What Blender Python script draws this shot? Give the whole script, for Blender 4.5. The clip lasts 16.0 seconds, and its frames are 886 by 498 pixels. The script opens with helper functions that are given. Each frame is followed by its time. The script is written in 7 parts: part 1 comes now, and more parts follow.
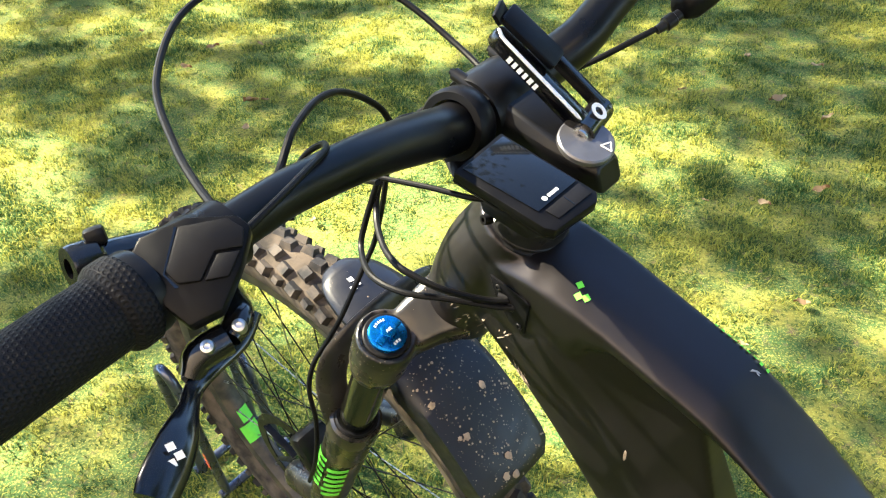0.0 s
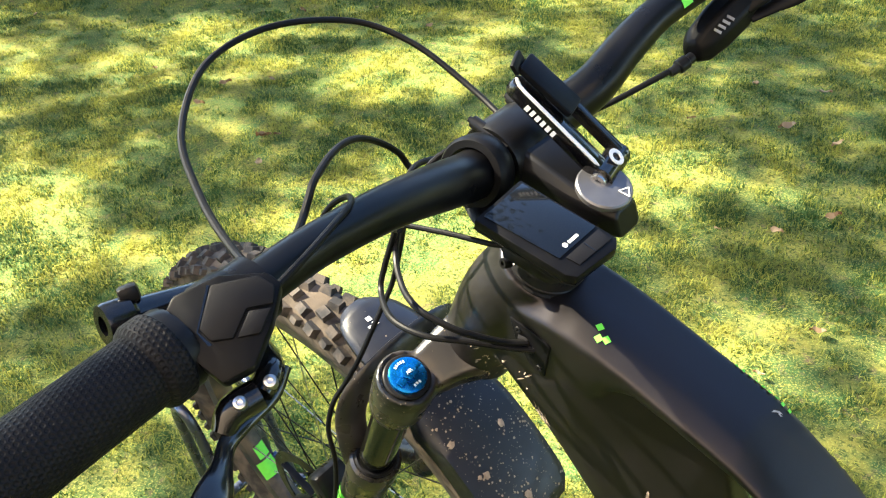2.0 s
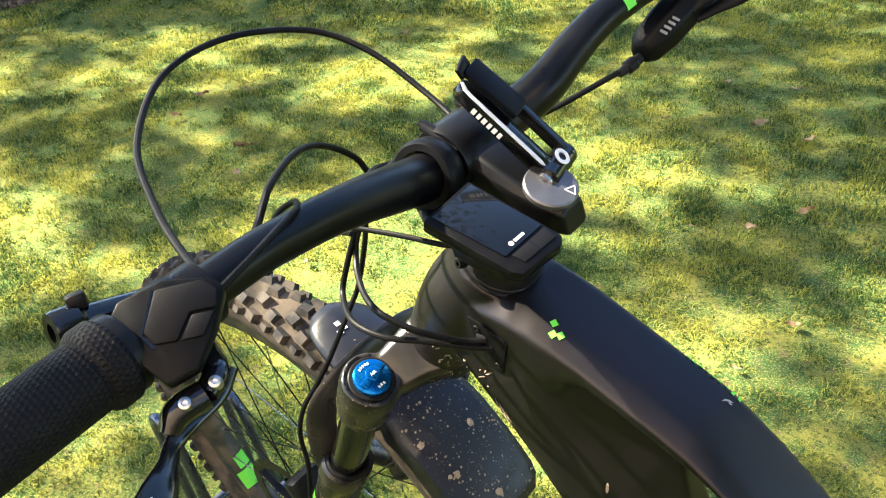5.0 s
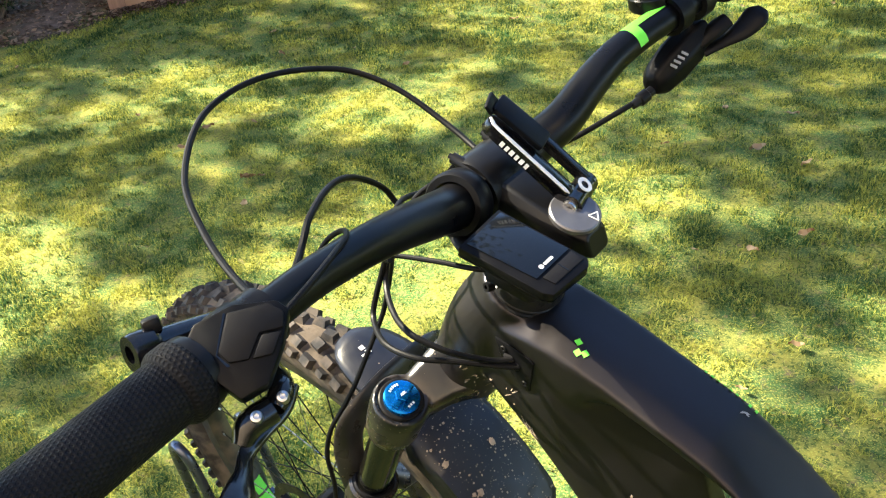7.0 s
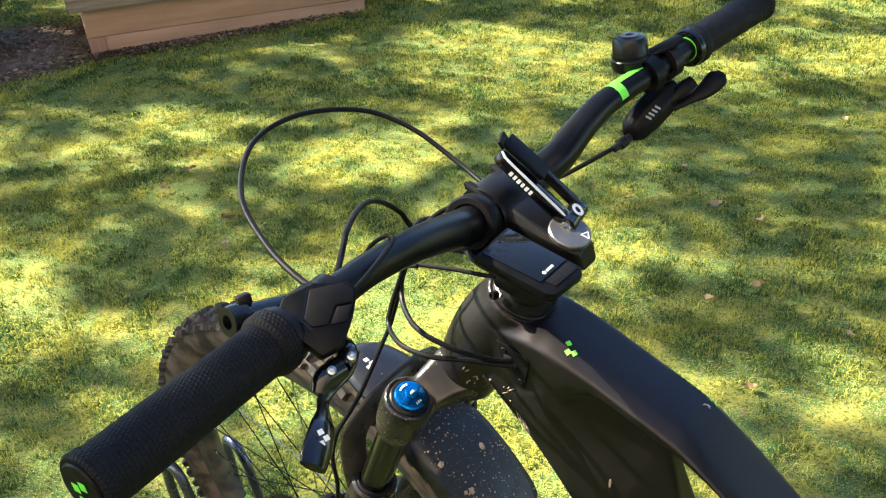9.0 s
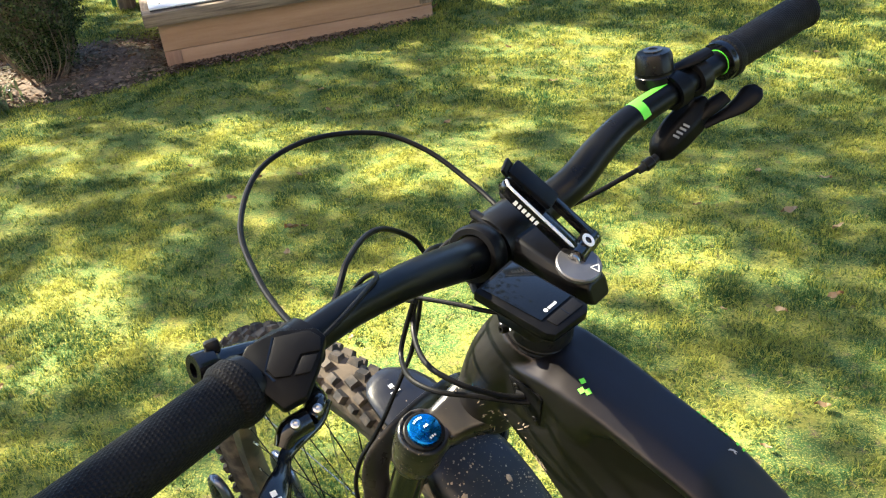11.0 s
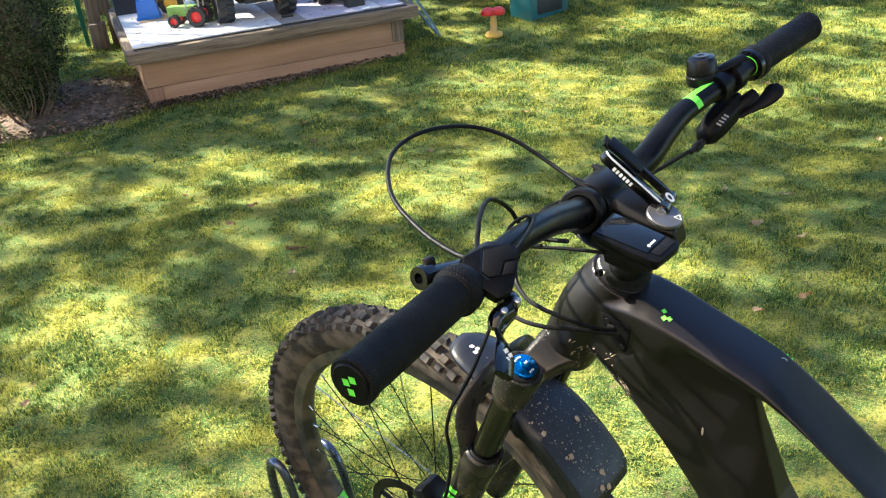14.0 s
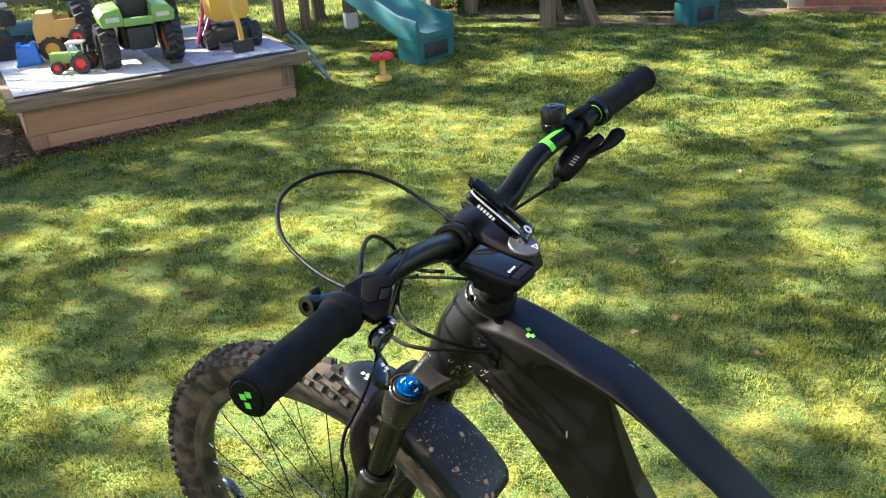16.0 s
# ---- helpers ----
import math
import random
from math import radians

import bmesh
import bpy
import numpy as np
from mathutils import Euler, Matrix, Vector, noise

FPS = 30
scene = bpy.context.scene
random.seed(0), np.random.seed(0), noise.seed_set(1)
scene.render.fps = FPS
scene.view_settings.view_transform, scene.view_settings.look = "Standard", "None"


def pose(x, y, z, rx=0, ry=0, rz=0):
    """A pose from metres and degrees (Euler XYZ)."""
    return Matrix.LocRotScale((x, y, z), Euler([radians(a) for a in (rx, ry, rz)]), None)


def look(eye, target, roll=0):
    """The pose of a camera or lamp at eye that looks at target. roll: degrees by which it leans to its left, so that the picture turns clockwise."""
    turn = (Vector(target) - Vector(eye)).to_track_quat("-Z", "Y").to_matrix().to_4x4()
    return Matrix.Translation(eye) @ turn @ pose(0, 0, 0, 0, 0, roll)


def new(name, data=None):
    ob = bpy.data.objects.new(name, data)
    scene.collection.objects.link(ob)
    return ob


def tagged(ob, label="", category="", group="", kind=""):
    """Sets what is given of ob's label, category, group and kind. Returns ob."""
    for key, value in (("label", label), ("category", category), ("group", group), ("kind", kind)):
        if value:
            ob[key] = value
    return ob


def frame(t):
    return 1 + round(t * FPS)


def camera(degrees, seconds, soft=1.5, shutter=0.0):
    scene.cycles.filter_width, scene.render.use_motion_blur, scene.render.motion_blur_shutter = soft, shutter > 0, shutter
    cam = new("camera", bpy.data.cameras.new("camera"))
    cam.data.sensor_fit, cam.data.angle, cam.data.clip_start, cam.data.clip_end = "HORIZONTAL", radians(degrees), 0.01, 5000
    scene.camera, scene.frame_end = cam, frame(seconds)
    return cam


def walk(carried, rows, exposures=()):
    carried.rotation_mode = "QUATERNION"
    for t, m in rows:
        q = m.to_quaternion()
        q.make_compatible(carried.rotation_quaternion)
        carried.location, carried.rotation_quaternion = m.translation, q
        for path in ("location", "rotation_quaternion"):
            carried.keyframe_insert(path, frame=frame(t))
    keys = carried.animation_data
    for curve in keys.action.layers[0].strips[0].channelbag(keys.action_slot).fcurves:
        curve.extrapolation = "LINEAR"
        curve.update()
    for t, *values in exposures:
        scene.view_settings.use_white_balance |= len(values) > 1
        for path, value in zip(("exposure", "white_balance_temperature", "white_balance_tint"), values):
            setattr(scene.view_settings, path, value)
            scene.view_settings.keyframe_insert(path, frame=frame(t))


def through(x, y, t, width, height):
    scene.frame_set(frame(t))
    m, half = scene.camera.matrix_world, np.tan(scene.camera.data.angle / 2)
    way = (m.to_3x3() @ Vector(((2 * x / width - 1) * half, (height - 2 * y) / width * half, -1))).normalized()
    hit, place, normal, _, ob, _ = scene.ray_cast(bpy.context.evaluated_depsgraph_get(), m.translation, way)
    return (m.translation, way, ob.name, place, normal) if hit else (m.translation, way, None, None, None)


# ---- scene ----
cam = camera(56.52, 16.0, 1.2)
PATH = [
    (0, (0.0275, 0.0226, 1.2568), (-0.0168, 1.5896, 0.0147), -3.16),
    (0.5, (0.0265, 0.0226, 1.2602), (-0.025, 1.6006, 0.0325), -3.37),
    (1, (0.0228, 0.0238, 1.2637), (-0.0305, 1.6117, 0.049), -3.81),
    (1.5, (0.0216, 0.0257, 1.268), (-0.0342, 1.6263, 0.0701), -4.08),
    (2, (0.0215, 0.0243, 1.2698), (-0.0442, 1.6319, 0.0819), -4.32),
    (2.5, (0.0221, 0.0198, 1.2727), (-0.0625, 1.6301, 0.0895), -4.75),
    (3, (0.025, 0.0156, 1.2759), (-0.0666, 1.6293, 0.098), -5.03),
    (3.5, (0.0356, 0.0176, 1.2802), (-0.0315, 1.6374, 0.1089), -5.26),
    (4, (0.0426, 0.0187, 1.2739), (0.0071, 1.6367, 0.0988), -5.19),
    (4.2, (0.0457, 0.0191, 1.2725), (0.0132, 1.634, 0.093), -5.22),
    (6.3, (0.0358, -0.0002, 1.28), (-0.003, 1.6294, 0.1211), -5.37),
    (6.5, (0.0353, 0.0016, 1.2867), (-0.0038, 1.6366, 0.1355), -5.57),
    (7, (0.0212, -0.0141, 1.2925), (-0.0019, 1.6395, 0.1676), -5.87),
    (7.5, (-0.0197, -0.0607, 1.3134), (0.0144, 1.6188, 0.2281), -5.63),
    (8, (-0.0542, -0.1324, 1.338), (0.0528, 1.5763, 0.3041), -4.33),
    (8.5, (-0.0653, -0.1491, 1.3301), (0.0833, 1.5649, 0.3103), -2.32),
    (9, (-0.0249, -0.1193, 1.3267), (0.0581, 1.5987, 0.306), -2.40),
    (9.5, (0.0365, -0.0753, 1.3166), (0.0032, 1.6419, 0.2918), -4.07),
    (9.7, (0.0343, -0.0704, 1.3173), (-0.0287, 1.6453, 0.2913), -4.56),
    (11.8, (0.0428, -0.1068, 1.3352), (-0.1066, 1.6226, 0.3419), -6.97),
    (12, (0.05, -0.1138, 1.3363), (-0.1301, 1.613, 0.3435), -7.41),
    (12.5, (0.036, -0.1169, 1.3312), (-0.2092, 1.6003, 0.3355), -7.99),
    (13, (0.0081, -0.135, 1.3397), (-0.1964, 1.589, 0.3467), -7.68),
    (13.5, (-0.0475, -0.1843, 1.3532), (-0.1191, 1.5612, 0.3795), -6.33),
    (14, (-0.12, -0.2636, 1.3582), (-0.0995, 1.5063, 0.427), -4.98),
    (14.5, (-0.1487, -0.3068, 1.37), (-0.0728, 1.4814, 0.4774), -3.52),
    (15, (-0.1557, -0.3279, 1.3762), (-0.0413, 1.4699, 0.5074), -2.42),
    (15.5, (-0.1492, -0.3416, 1.3817), (0.0083, 1.457, 0.5215), -3.05),
    (15.8, (-0.124, -0.347, 1.392), (0.094, 1.444, 0.528), -3.40),
    (16, (-0.1083, -0.355, 1.3942), (0.164, 1.4288, 0.5317), -3.50),
]
walk(cam, [(t, look(eye, target, roll)) for t, eye, target, roll in PATH],
     [(t, stops + 2.79, kelvin - 400, 10) for t, stops, kelvin in ((0, 0.32, 6450), (3.0, 0.25, 6500), (4.2, 0.20, 6500), (6.5, 0.14, 6500), (7.5, 0.02, 6450),
                                                             (9.5, -0.03, 6400), (12.5, 0.0, 6350), (14, -0.10, 6150), (16, -0.20, 6050))])

# ---- light ----
SUN_FROM = Vector((-0.70, 0.315, 0.642)).normalized()
world = bpy.data.worlds.new("sky")
scene.world = world
world.use_nodes = True
wn = world.node_tree.nodes
sky = wn.new("ShaderNodeTexSky")
sky.sky_type, sky.sun_disc = "NISHITA", False
sky.dust_density, sky.ozone_density = 0.3, 3.0
sky.sun_elevation = math.asin(SUN_FROM.z)
sky.sun_rotation = math.atan2(SUN_FROM.x, SUN_FROM.y)
world.node_tree.links.new(sky.outputs["Color"], wn["Background"].inputs["Color"])
wn["Background"].inputs["Strength"].default_value = 0.066
sun_data = bpy.data.lights.new("sun", "SUN")
sun_data.energy, sun_data.angle, sun_data.color = 5.0, radians(0.55), (1.0, 0.86, 0.60)
sun = new("sun", sun_data)
sun.matrix_world = look(SUN_FROM * 40, (0, 0, 0))


# ---- materials ----
def material(name, colour, rough=0.6, metal=0.0, spots=None, scale=30.0, amount=0.5, bump=0.0, bump_scale=200.0,
             coat=0.0, sheen=0.0, spec=0.5, random_value=0.0, stain=None, stain_scale=4.0, stain_amount=0.5,
             specks=None, speck_scale=140.0, speck_size=0.16):
    """A surface with fine variation towards a second colour, broad stains, and fine relief."""
    m = bpy.data.materials.new(name)
    m.use_nodes = True
    t, b = m.node_tree, m.node_tree.nodes["Principled BSDF"]
    coords = t.nodes.new("ShaderNodeTexCoord")
    out = None

    def noise_fac(size, low, high):
        n = t.nodes.new("ShaderNodeTexNoise")
        n.inputs["Scale"].default_value, n.inputs["Detail"].default_value = size, 5.0
        t.links.new(coords.outputs["Object"], n.inputs["Vector"])
        r = t.nodes.new("ShaderNodeMapRange")
        r.inputs["From Min"].default_value, r.inputs["From Max"].default_value = low, high
        t.links.new(n.outputs["Fac"], r.inputs["Value"])
        return r.outputs["Result"]

    def mixed(fac, share, a, c):
        k = t.nodes.new("ShaderNodeMath")
        k.operation = "MULTIPLY"
        k.inputs[1].default_value = share
        t.links.new(fac, k.inputs[0])
        mix = t.nodes.new("ShaderNodeMix")
        mix.data_type = "RGBA"
        t.links.new(k.outputs[0], mix.inputs["Factor"])
        if isinstance(a, tuple):
            mix.inputs["A"].default_value = (*a, 1)
        else:
            t.links.new(a, mix.inputs["A"])
        mix.inputs["B"].default_value = (*c, 1)
        return mix.outputs["Result"]

    out = colour
    if spots:
        out = mixed(noise_fac(scale, 0.42, 0.62), amount, out, spots)
    if stain:
        out = mixed(noise_fac(stain_scale, 0.48, 0.66), stain_amount, out, stain)
    if specks:
        v = t.nodes.new("ShaderNodeTexVoronoi")
        v.inputs["Scale"].default_value = speck_scale
        t.links.new(coords.outputs["Object"], v.inputs["Vector"])
        size = t.nodes.new("ShaderNodeMath")
        size.operation = "MULTIPLY"
        size.inputs[1].default_value = speck_size
        t.links.new(noise_fac(speck_scale * 0.16, 0.44, 0.66), size.inputs[0])
        low = t.nodes.new("ShaderNodeMath")
        low.operation = "LESS_THAN"
        t.links.new(v.outputs["Distance"], low.inputs[0])
        t.links.new(size.outputs[0], low.inputs[1])
        out = mixed(low.outputs[0], 0.9, out, specks)
    if random_value:
        info = t.nodes.new("ShaderNodeObjectInfo")
        hsv = t.nodes.new("ShaderNodeHueSaturation")
        r = t.nodes.new("ShaderNodeMapRange")
        r.inputs["To Min"].default_value, r.inputs["To Max"].default_value = 1 - random_value, 1 + random_value
        t.links.new(info.outputs["Random"], r.inputs["Value"])
        t.links.new(r.outputs["Result"], hsv.inputs["Value"])
        if isinstance(out, tuple):
            hsv.inputs["Color"].default_value = (*out, 1)
        else:
            t.links.new(out, hsv.inputs["Color"])
        out = hsv.outputs["Color"]
    if isinstance(out, tuple):
        b.inputs["Base Color"].default_value = (*out, 1)
    else:
        t.links.new(out, b.inputs["Base Color"])
    rn = noise_fac(scale * 1.7, 0.3, 0.7)
    rr = t.nodes.new("ShaderNodeMapRange")
    rr.inputs["To Min"].default_value, rr.inputs["To Max"].default_value = max(0.02, rough - 0.07), min(1, rough + 0.09)
    t.links.new(rn, rr.inputs["Value"])
    t.links.new(rr.outputs["Result"], b.inputs["Roughness"])
    b.inputs["Metallic"].default_value = metal
    b.inputs["Coat Weight"].default_value = coat
    b.inputs["Coat Roughness"].default_value = 0.08
    b.inputs["Sheen Weight"].default_value = sheen
    b.inputs["Specular IOR Level"].default_value = spec
    if bump:
        n = t.nodes.new("ShaderNodeTexNoise")
        n.inputs["Scale"].default_value, n.inputs["Detail"].default_value = bump_scale, 4.0
        t.links.new(coords.outputs["Object"], n.inputs["Vector"])
        bp = t.nodes.new("ShaderNodeBump")
        bp.inputs["Strength"].default_value, bp.inputs["Distance"].default_value = bump, 0.4 / bump_scale
        t.links.new(n.outputs["Fac"], bp.inputs["Height"])
        t.links.new(bp.outputs["Normal"], b.inputs["Normal"])
    return m


def wood(name, dark, light, grain=(3, 60, 60), rough=0.8):
    """Weathered timber with its grain along the object's x axis."""
    m = material(name, dark, rough, bump=0.3, bump_scale=60)
    t, b = m.node_tree, m.node_tree.nodes["Principled BSDF"]
    c = t.nodes.new("ShaderNodeTexCoord")
    mp = t.nodes.new("ShaderNodeMapping")
    mp.inputs["Scale"].default_value = grain
    n = t.nodes.new("ShaderNodeTexNoise")
    n.inputs["Scale"].default_value, n.inputs["Detail"].default_value, n.inputs["Roughness"].default_value = 1.0, 6.0, 0.65
    ramp = t.nodes.new("ShaderNodeValToRGB")
    ramp.color_ramp.elements[0].position, ramp.color_ramp.elements[1].position = 0.3, 0.68
    ramp.color_ramp.elements[0].color, ramp.color_ramp.elements[1].color = (*dark, 1), (*light, 1)
    t.links.new(c.outputs["Object"], mp.inputs["Vector"])
    t.links.new(mp.outputs["Vector"], n.inputs["Vector"])
    t.links.new(n.outputs["Fac"], ramp.inputs["Fac"])
    t.links.new(ramp.outputs["Color"], b.inputs["Base Color"])
    return m


PAINT = material("matt black paint", (0.0026, 0.0024, 0.0026), 0.37, spots=(0.0050, 0.0046, 0.0048), scale=12, amount=0.25, bump=0.02, bump_scale=900, spec=0.44)
for node in PAINT.node_tree.nodes:
    if node.type == "BSDF_PRINCIPLED":
        node.inputs["Specular Tint"].default_value = (1.0, 0.92, 0.97, 1.0)
BAR = material("anodised black bar", (0.0018, 0.0018, 0.0023), 0.34, spots=(0.008, 0.008, 0.009), scale=20, amount=0.4, bump=0.03, bump_scale=1200, spec=0.22)
ALLOY = material("black alloy", (0.006, 0.006, 0.007), 0.32, metal=0.0, spots=(0.02, 0.02, 0.02), scale=40, amount=0.4, bump=0.05, bump_scale=700, spec=0.15)
PLASTIC = material("black plastic", (0.0028, 0.0028, 0.0036), 0.40, spots=(0.006, 0.006, 0.007), scale=60, amount=0.4, bump=0.12, bump_scale=1500, spec=0.12)
RUBBER = material("black rubber", (0.0065, 0.0065, 0.0078), 0.5, spots=(0.010, 0.010, 0.0115), scale=50, amount=0.5, bump=0.15, bump_scale=900, spec=0.12)
GLOSS = material("gloss black lacquer", (0.002, 0.002, 0.003), 0.16, spots=(0.014, 0.014, 0.014), scale=30, amount=0.4, coat=0.1)
CABLE = material("cable sheath", (0.004, 0.004, 0.005), 0.45, spots=(0.01, 0.01, 0.01), scale=60, amount=0.4, spec=0.12)
TYRE = material("muddy tyre rubber", (0.030, 0.026, 0.022), 0.9, spots=(0.125, 0.100, 0.076), scale=34, amount=0.75, bump=0.4, bump_scale=300,
                stain=(0.155, 0.122, 0.092), stain_scale=14, stain_amount=0.6, spec=0.2)
KNOB = material("tread rubber", (0.026, 0.025, 0.026), 0.75, spots=(0.115, 0.092, 0.072), scale=60, amount=0.6, bump=0.4, bump_scale=300, spec=0.25)
STANCHION = material("black fork tube", (0.004, 0.004, 0.003), 0.06, metal=0.0, spots=(0.006, 0.006, 0.004), scale=30, amount=0.3)
FORK = material("muddy black fork", (0.007, 0.0068, 0.0070), 0.27, spots=(0.018, 0.015, 0.013), scale=18, amount=0.5, bump=0.06, bump_scale=500,
                stain=(0.075, 0.056, 0.042), stain_scale=26, stain_amount=0.35, specks=(0.30, 0.24, 0.18), speck_scale=240, speck_size=0.20, spec=0.5)
ARCH = material("dusty fork arch", (0.014, 0.013, 0.012), 0.30, spots=(0.05, 0.044, 0.038), scale=30, amount=0.5, bump=0.1, bump_scale=500, specks=(0.32, 0.26, 0.20), speck_scale=260, speck_size=0.25, spec=0.5)
GUARD = material("mudguard plastic", (0.008, 0.009, 0.015), 0.42, spots=(0.012, 0.013, 0.021), scale=40, amount=0.5, bump=0.15, bump_scale=1300, spec=0.5)
MUD = material("dried mud", (0.36, 0.285, 0.215), 0.95, spots=(0.23, 0.17, 0.12), scale=160, amount=0.7, bump=0.5, bump_scale=400)
BLUE = material("blue anodised cap", (0.005, 0.13, 0.42), 0.24, metal=0.85, spots=(0.01, 0.19, 0.5), scale=90, amount=0.4)
SILVER = material("bright metal", (0.55, 0.55, 0.56), 0.28, metal=1.0, spots=(0.4, 0.4, 0.4), scale=60, amount=0.4)
GREY_METAL = material("dark grey metal", (0.11, 0.11, 0.12), 0.36, metal=0.6, spots=(0.16, 0.16, 0.17), scale=60, amount=0.5)
STEEL = material("blue-grey steel tube", (0.10, 0.115, 0.16), 0.28, metal=0.8, spots=(0.15, 0.16, 0.20), scale=20, amount=0.5)
WHITE = material("white print", (0.78, 0.78, 0.78), 0.5, spots=(0.68, 0.68, 0.66), scale=150, amount=0.4)
GREEN = material("neon green print", (0.16, 0.72, 0.05), 0.5, spots=(0.14, 0.6, 0.05), scale=150, amount=0.4)
ORANGE = material("orange print", (0.75, 0.14, 0.04), 0.5, spots=(0.6, 0.12, 0.04), scale=150, amount=0.4)
SCREEN = material("glass screen", (0.004, 0.005, 0.007), 0.05, spots=(0.005, 0.006, 0.008), scale=10, amount=0.3, spec=0.5)
PRINT_GREY = material("grey print", (0.30, 0.30, 0.31), 0.5, spots=(0.24, 0.24, 0.25), scale=150, amount=0.4)


BELL = material("dull gloss bell", (0.004, 0.004, 0.005), 0.30, spots=(0.01, 0.01, 0.011), scale=60, amount=0.4, bump=0.05, bump_scale=700, spec=0.25)


# ---- shaping ----
def part(name, bm, mat, parent, label="", smooth=True, angle=35):
    """Links a bmesh as one mesh object under a thing or a part."""
    me = bpy.data.meshes.new(name)
    bmesh.ops.recalc_face_normals(bm, faces=bm.faces)
    if smooth:
        for f in bm.faces:
            f.smooth = True
        for e in bm.edges:
            if len(e.link_faces) == 2 and e.calc_face_angle(0) > radians(angle):
                e.smooth = False
    bm.to_mesh(me)
    bm.free()
    me.materials.append(mat)
    ob = new(name, me)
    ob.parent = parent
    if label:
        ob["label"] = label
    return ob


def thing(name, m, label, category, group="", kind=""):
    ob = new(name)
    ob.empty_display_size = 0.1
    ob.matrix_basis = m
    return tagged(ob, label, category, group, kind)


def spline(points, steps=8):
    """A smooth curve through the points, each of them of any length (place and radius)."""
    p = [Vector(q) for q in points]
    p = [p[0] * 2 - p[1]] + p + [p[-1] * 2 - p[-2]]
    out = []
    for i in range(1, len(p) - 2):
        for k in range(steps):
            u = k / steps
            out.append(0.5 * (2 * p[i] + (p[i + 1] - p[i - 1]) * u + (2 * p[i - 1] - 5 * p[i] + 4 * p[i + 1] - p[i + 2]) * u * u
                              + (3 * p[i] - p[i - 1] - 3 * p[i + 1] + p[i + 2]) * u ** 3))
    return out + [p[-2]]


def tube(points, radius, seg=12, steps=8, bm=None, flat=(1, 1), cap=True, twist=None):
    """A round or oval tube along a smooth curve; radius: one for all, or one a point."""
    bm = bm or bmesh.new()
    radii = radius if isinstance(radius, (list, tuple)) else [radius] * len(points)
    path = [Vector((*q, r)) for q, r in zip(points, radii)]
    path = spline(path, steps) if len(path) > 2 and steps > 1 else path
    side, rings = None, []
    for i, q in enumerate(path):
        a, b = path[max(0, i - 1)], path[min(len(path) - 1, i + 1)]
        d = (Vector(b[:3]) - Vector(a[:3])).normalized()
        if side is None:
            ref = twist or (Vector((0, 0, 1)) if abs(d.z) < 0.9 else Vector((0, 1, 0)))
            side = d.cross(Vector(ref)).normalized()
        side = (side - d * side.dot(d)).normalized()
        up = side.cross(d)
        rings.append([bm.verts.new(Vector(q[:3]) + (side * math.cos(2 * math.pi * k / seg) * flat[0] + up * math.sin(2 * math.pi * k / seg) * flat[1]) * q[3])
                      for k in range(seg)])
    for a, b in zip(rings, rings[1:]):
        for k in range(seg):
            bm.faces.new((a[k], a[(k + 1) % seg], b[(k + 1) % seg], b[k]))
    if cap:
        bm.faces.new(rings[0][::-1])
        bm.faces.new(rings[-1])
    return bm


def loft(rings, bm=None, cap=True):
    bm = bm or bmesh.new()
    vs = [[bm.verts.new(p) for p in r] for r in rings]
    n = len(vs[0])
    for a, b in zip(vs, vs[1:]):
        for k in range(n):
            bm.faces.new((a[k], a[(k + 1) % n], b[(k + 1) % n], b[k]))
    if cap:
        bm.faces.new(vs[0][::-1])
        bm.faces.new(vs[-1])
    return bm


def frame_of(origin, axis, up=(0, 0, 1)):
    """A pose whose z is the axis and whose y leans towards up."""
    z = Vector(axis).normalized()
    x = Vector(up).cross(z)
    x = x.normalized() if x.length > 1e-4 else Vector((1, 0, 0))
    y = z.cross(x)
    m = Matrix((x, y, z)).transposed().to_4x4()
    m.translation = origin
    return m


def lathe(profile, m, seg=32, bm=None, closed=False):
    """Turns a profile of (radius, height) round the pose's z."""
    bm = bm or bmesh.new()
    rings = []
    for r, h in profile:
        if r < 1e-6:
            rings.append([bm.verts.new(m @ Vector((0, 0, h)))])
        else:
            rings.append([bm.verts.new(m @ Vector((r * math.cos(2 * math.pi * k / seg), r * math.sin(2 * math.pi * k / seg), h))) for k in range(seg)])
    pairs = list(zip(rings, rings[1:])) + ([(rings[-1], rings[0])] if closed else [])
    for a, b in pairs:
        for k in range(seg):
            j = (k + 1) % seg
            quad = [a[k % len(a)], a[j % len(a)], b[j % len(b)], b[k % len(b)]]
            quad = [v for n, v in enumerate(quad) if v not in quad[:n]]
            if len(quad) > 2:
                bm.faces.new(quad)
    return bm


def prism(outline, height, m, bevel=0.0, bm=None, segments=2):
    """A slab: the outline (x, y) from z 0 to the height, in the pose m, with rounded edges."""
    one = bmesh.new()
    low = [one.verts.new((x, y, 0)) for x, y in outline]
    face = one.faces.new(low)
    got = bmesh.ops.extrude_face_region(one, geom=[face])
    bmesh.ops.translate(one, vec=(0, 0, height), verts=[v for v in got["geom"] if isinstance(v, bmesh.types.BMVert)])
    bmesh.ops.recalc_face_normals(one, faces=one.faces)
    if bevel:
        bmesh.ops.bevel(one, geom=one.edges[:] + one.verts[:], offset=bevel, segments=segments, affect="EDGES", profile=0.5)
    one.transform(m)
    if bm is None:
        return one
    me = bpy.data.meshes.new("tmp")
    one.to_mesh(me)
    one.free()
    bm.from_mesh(me)
    bpy.data.meshes.remove(me)
    return bm


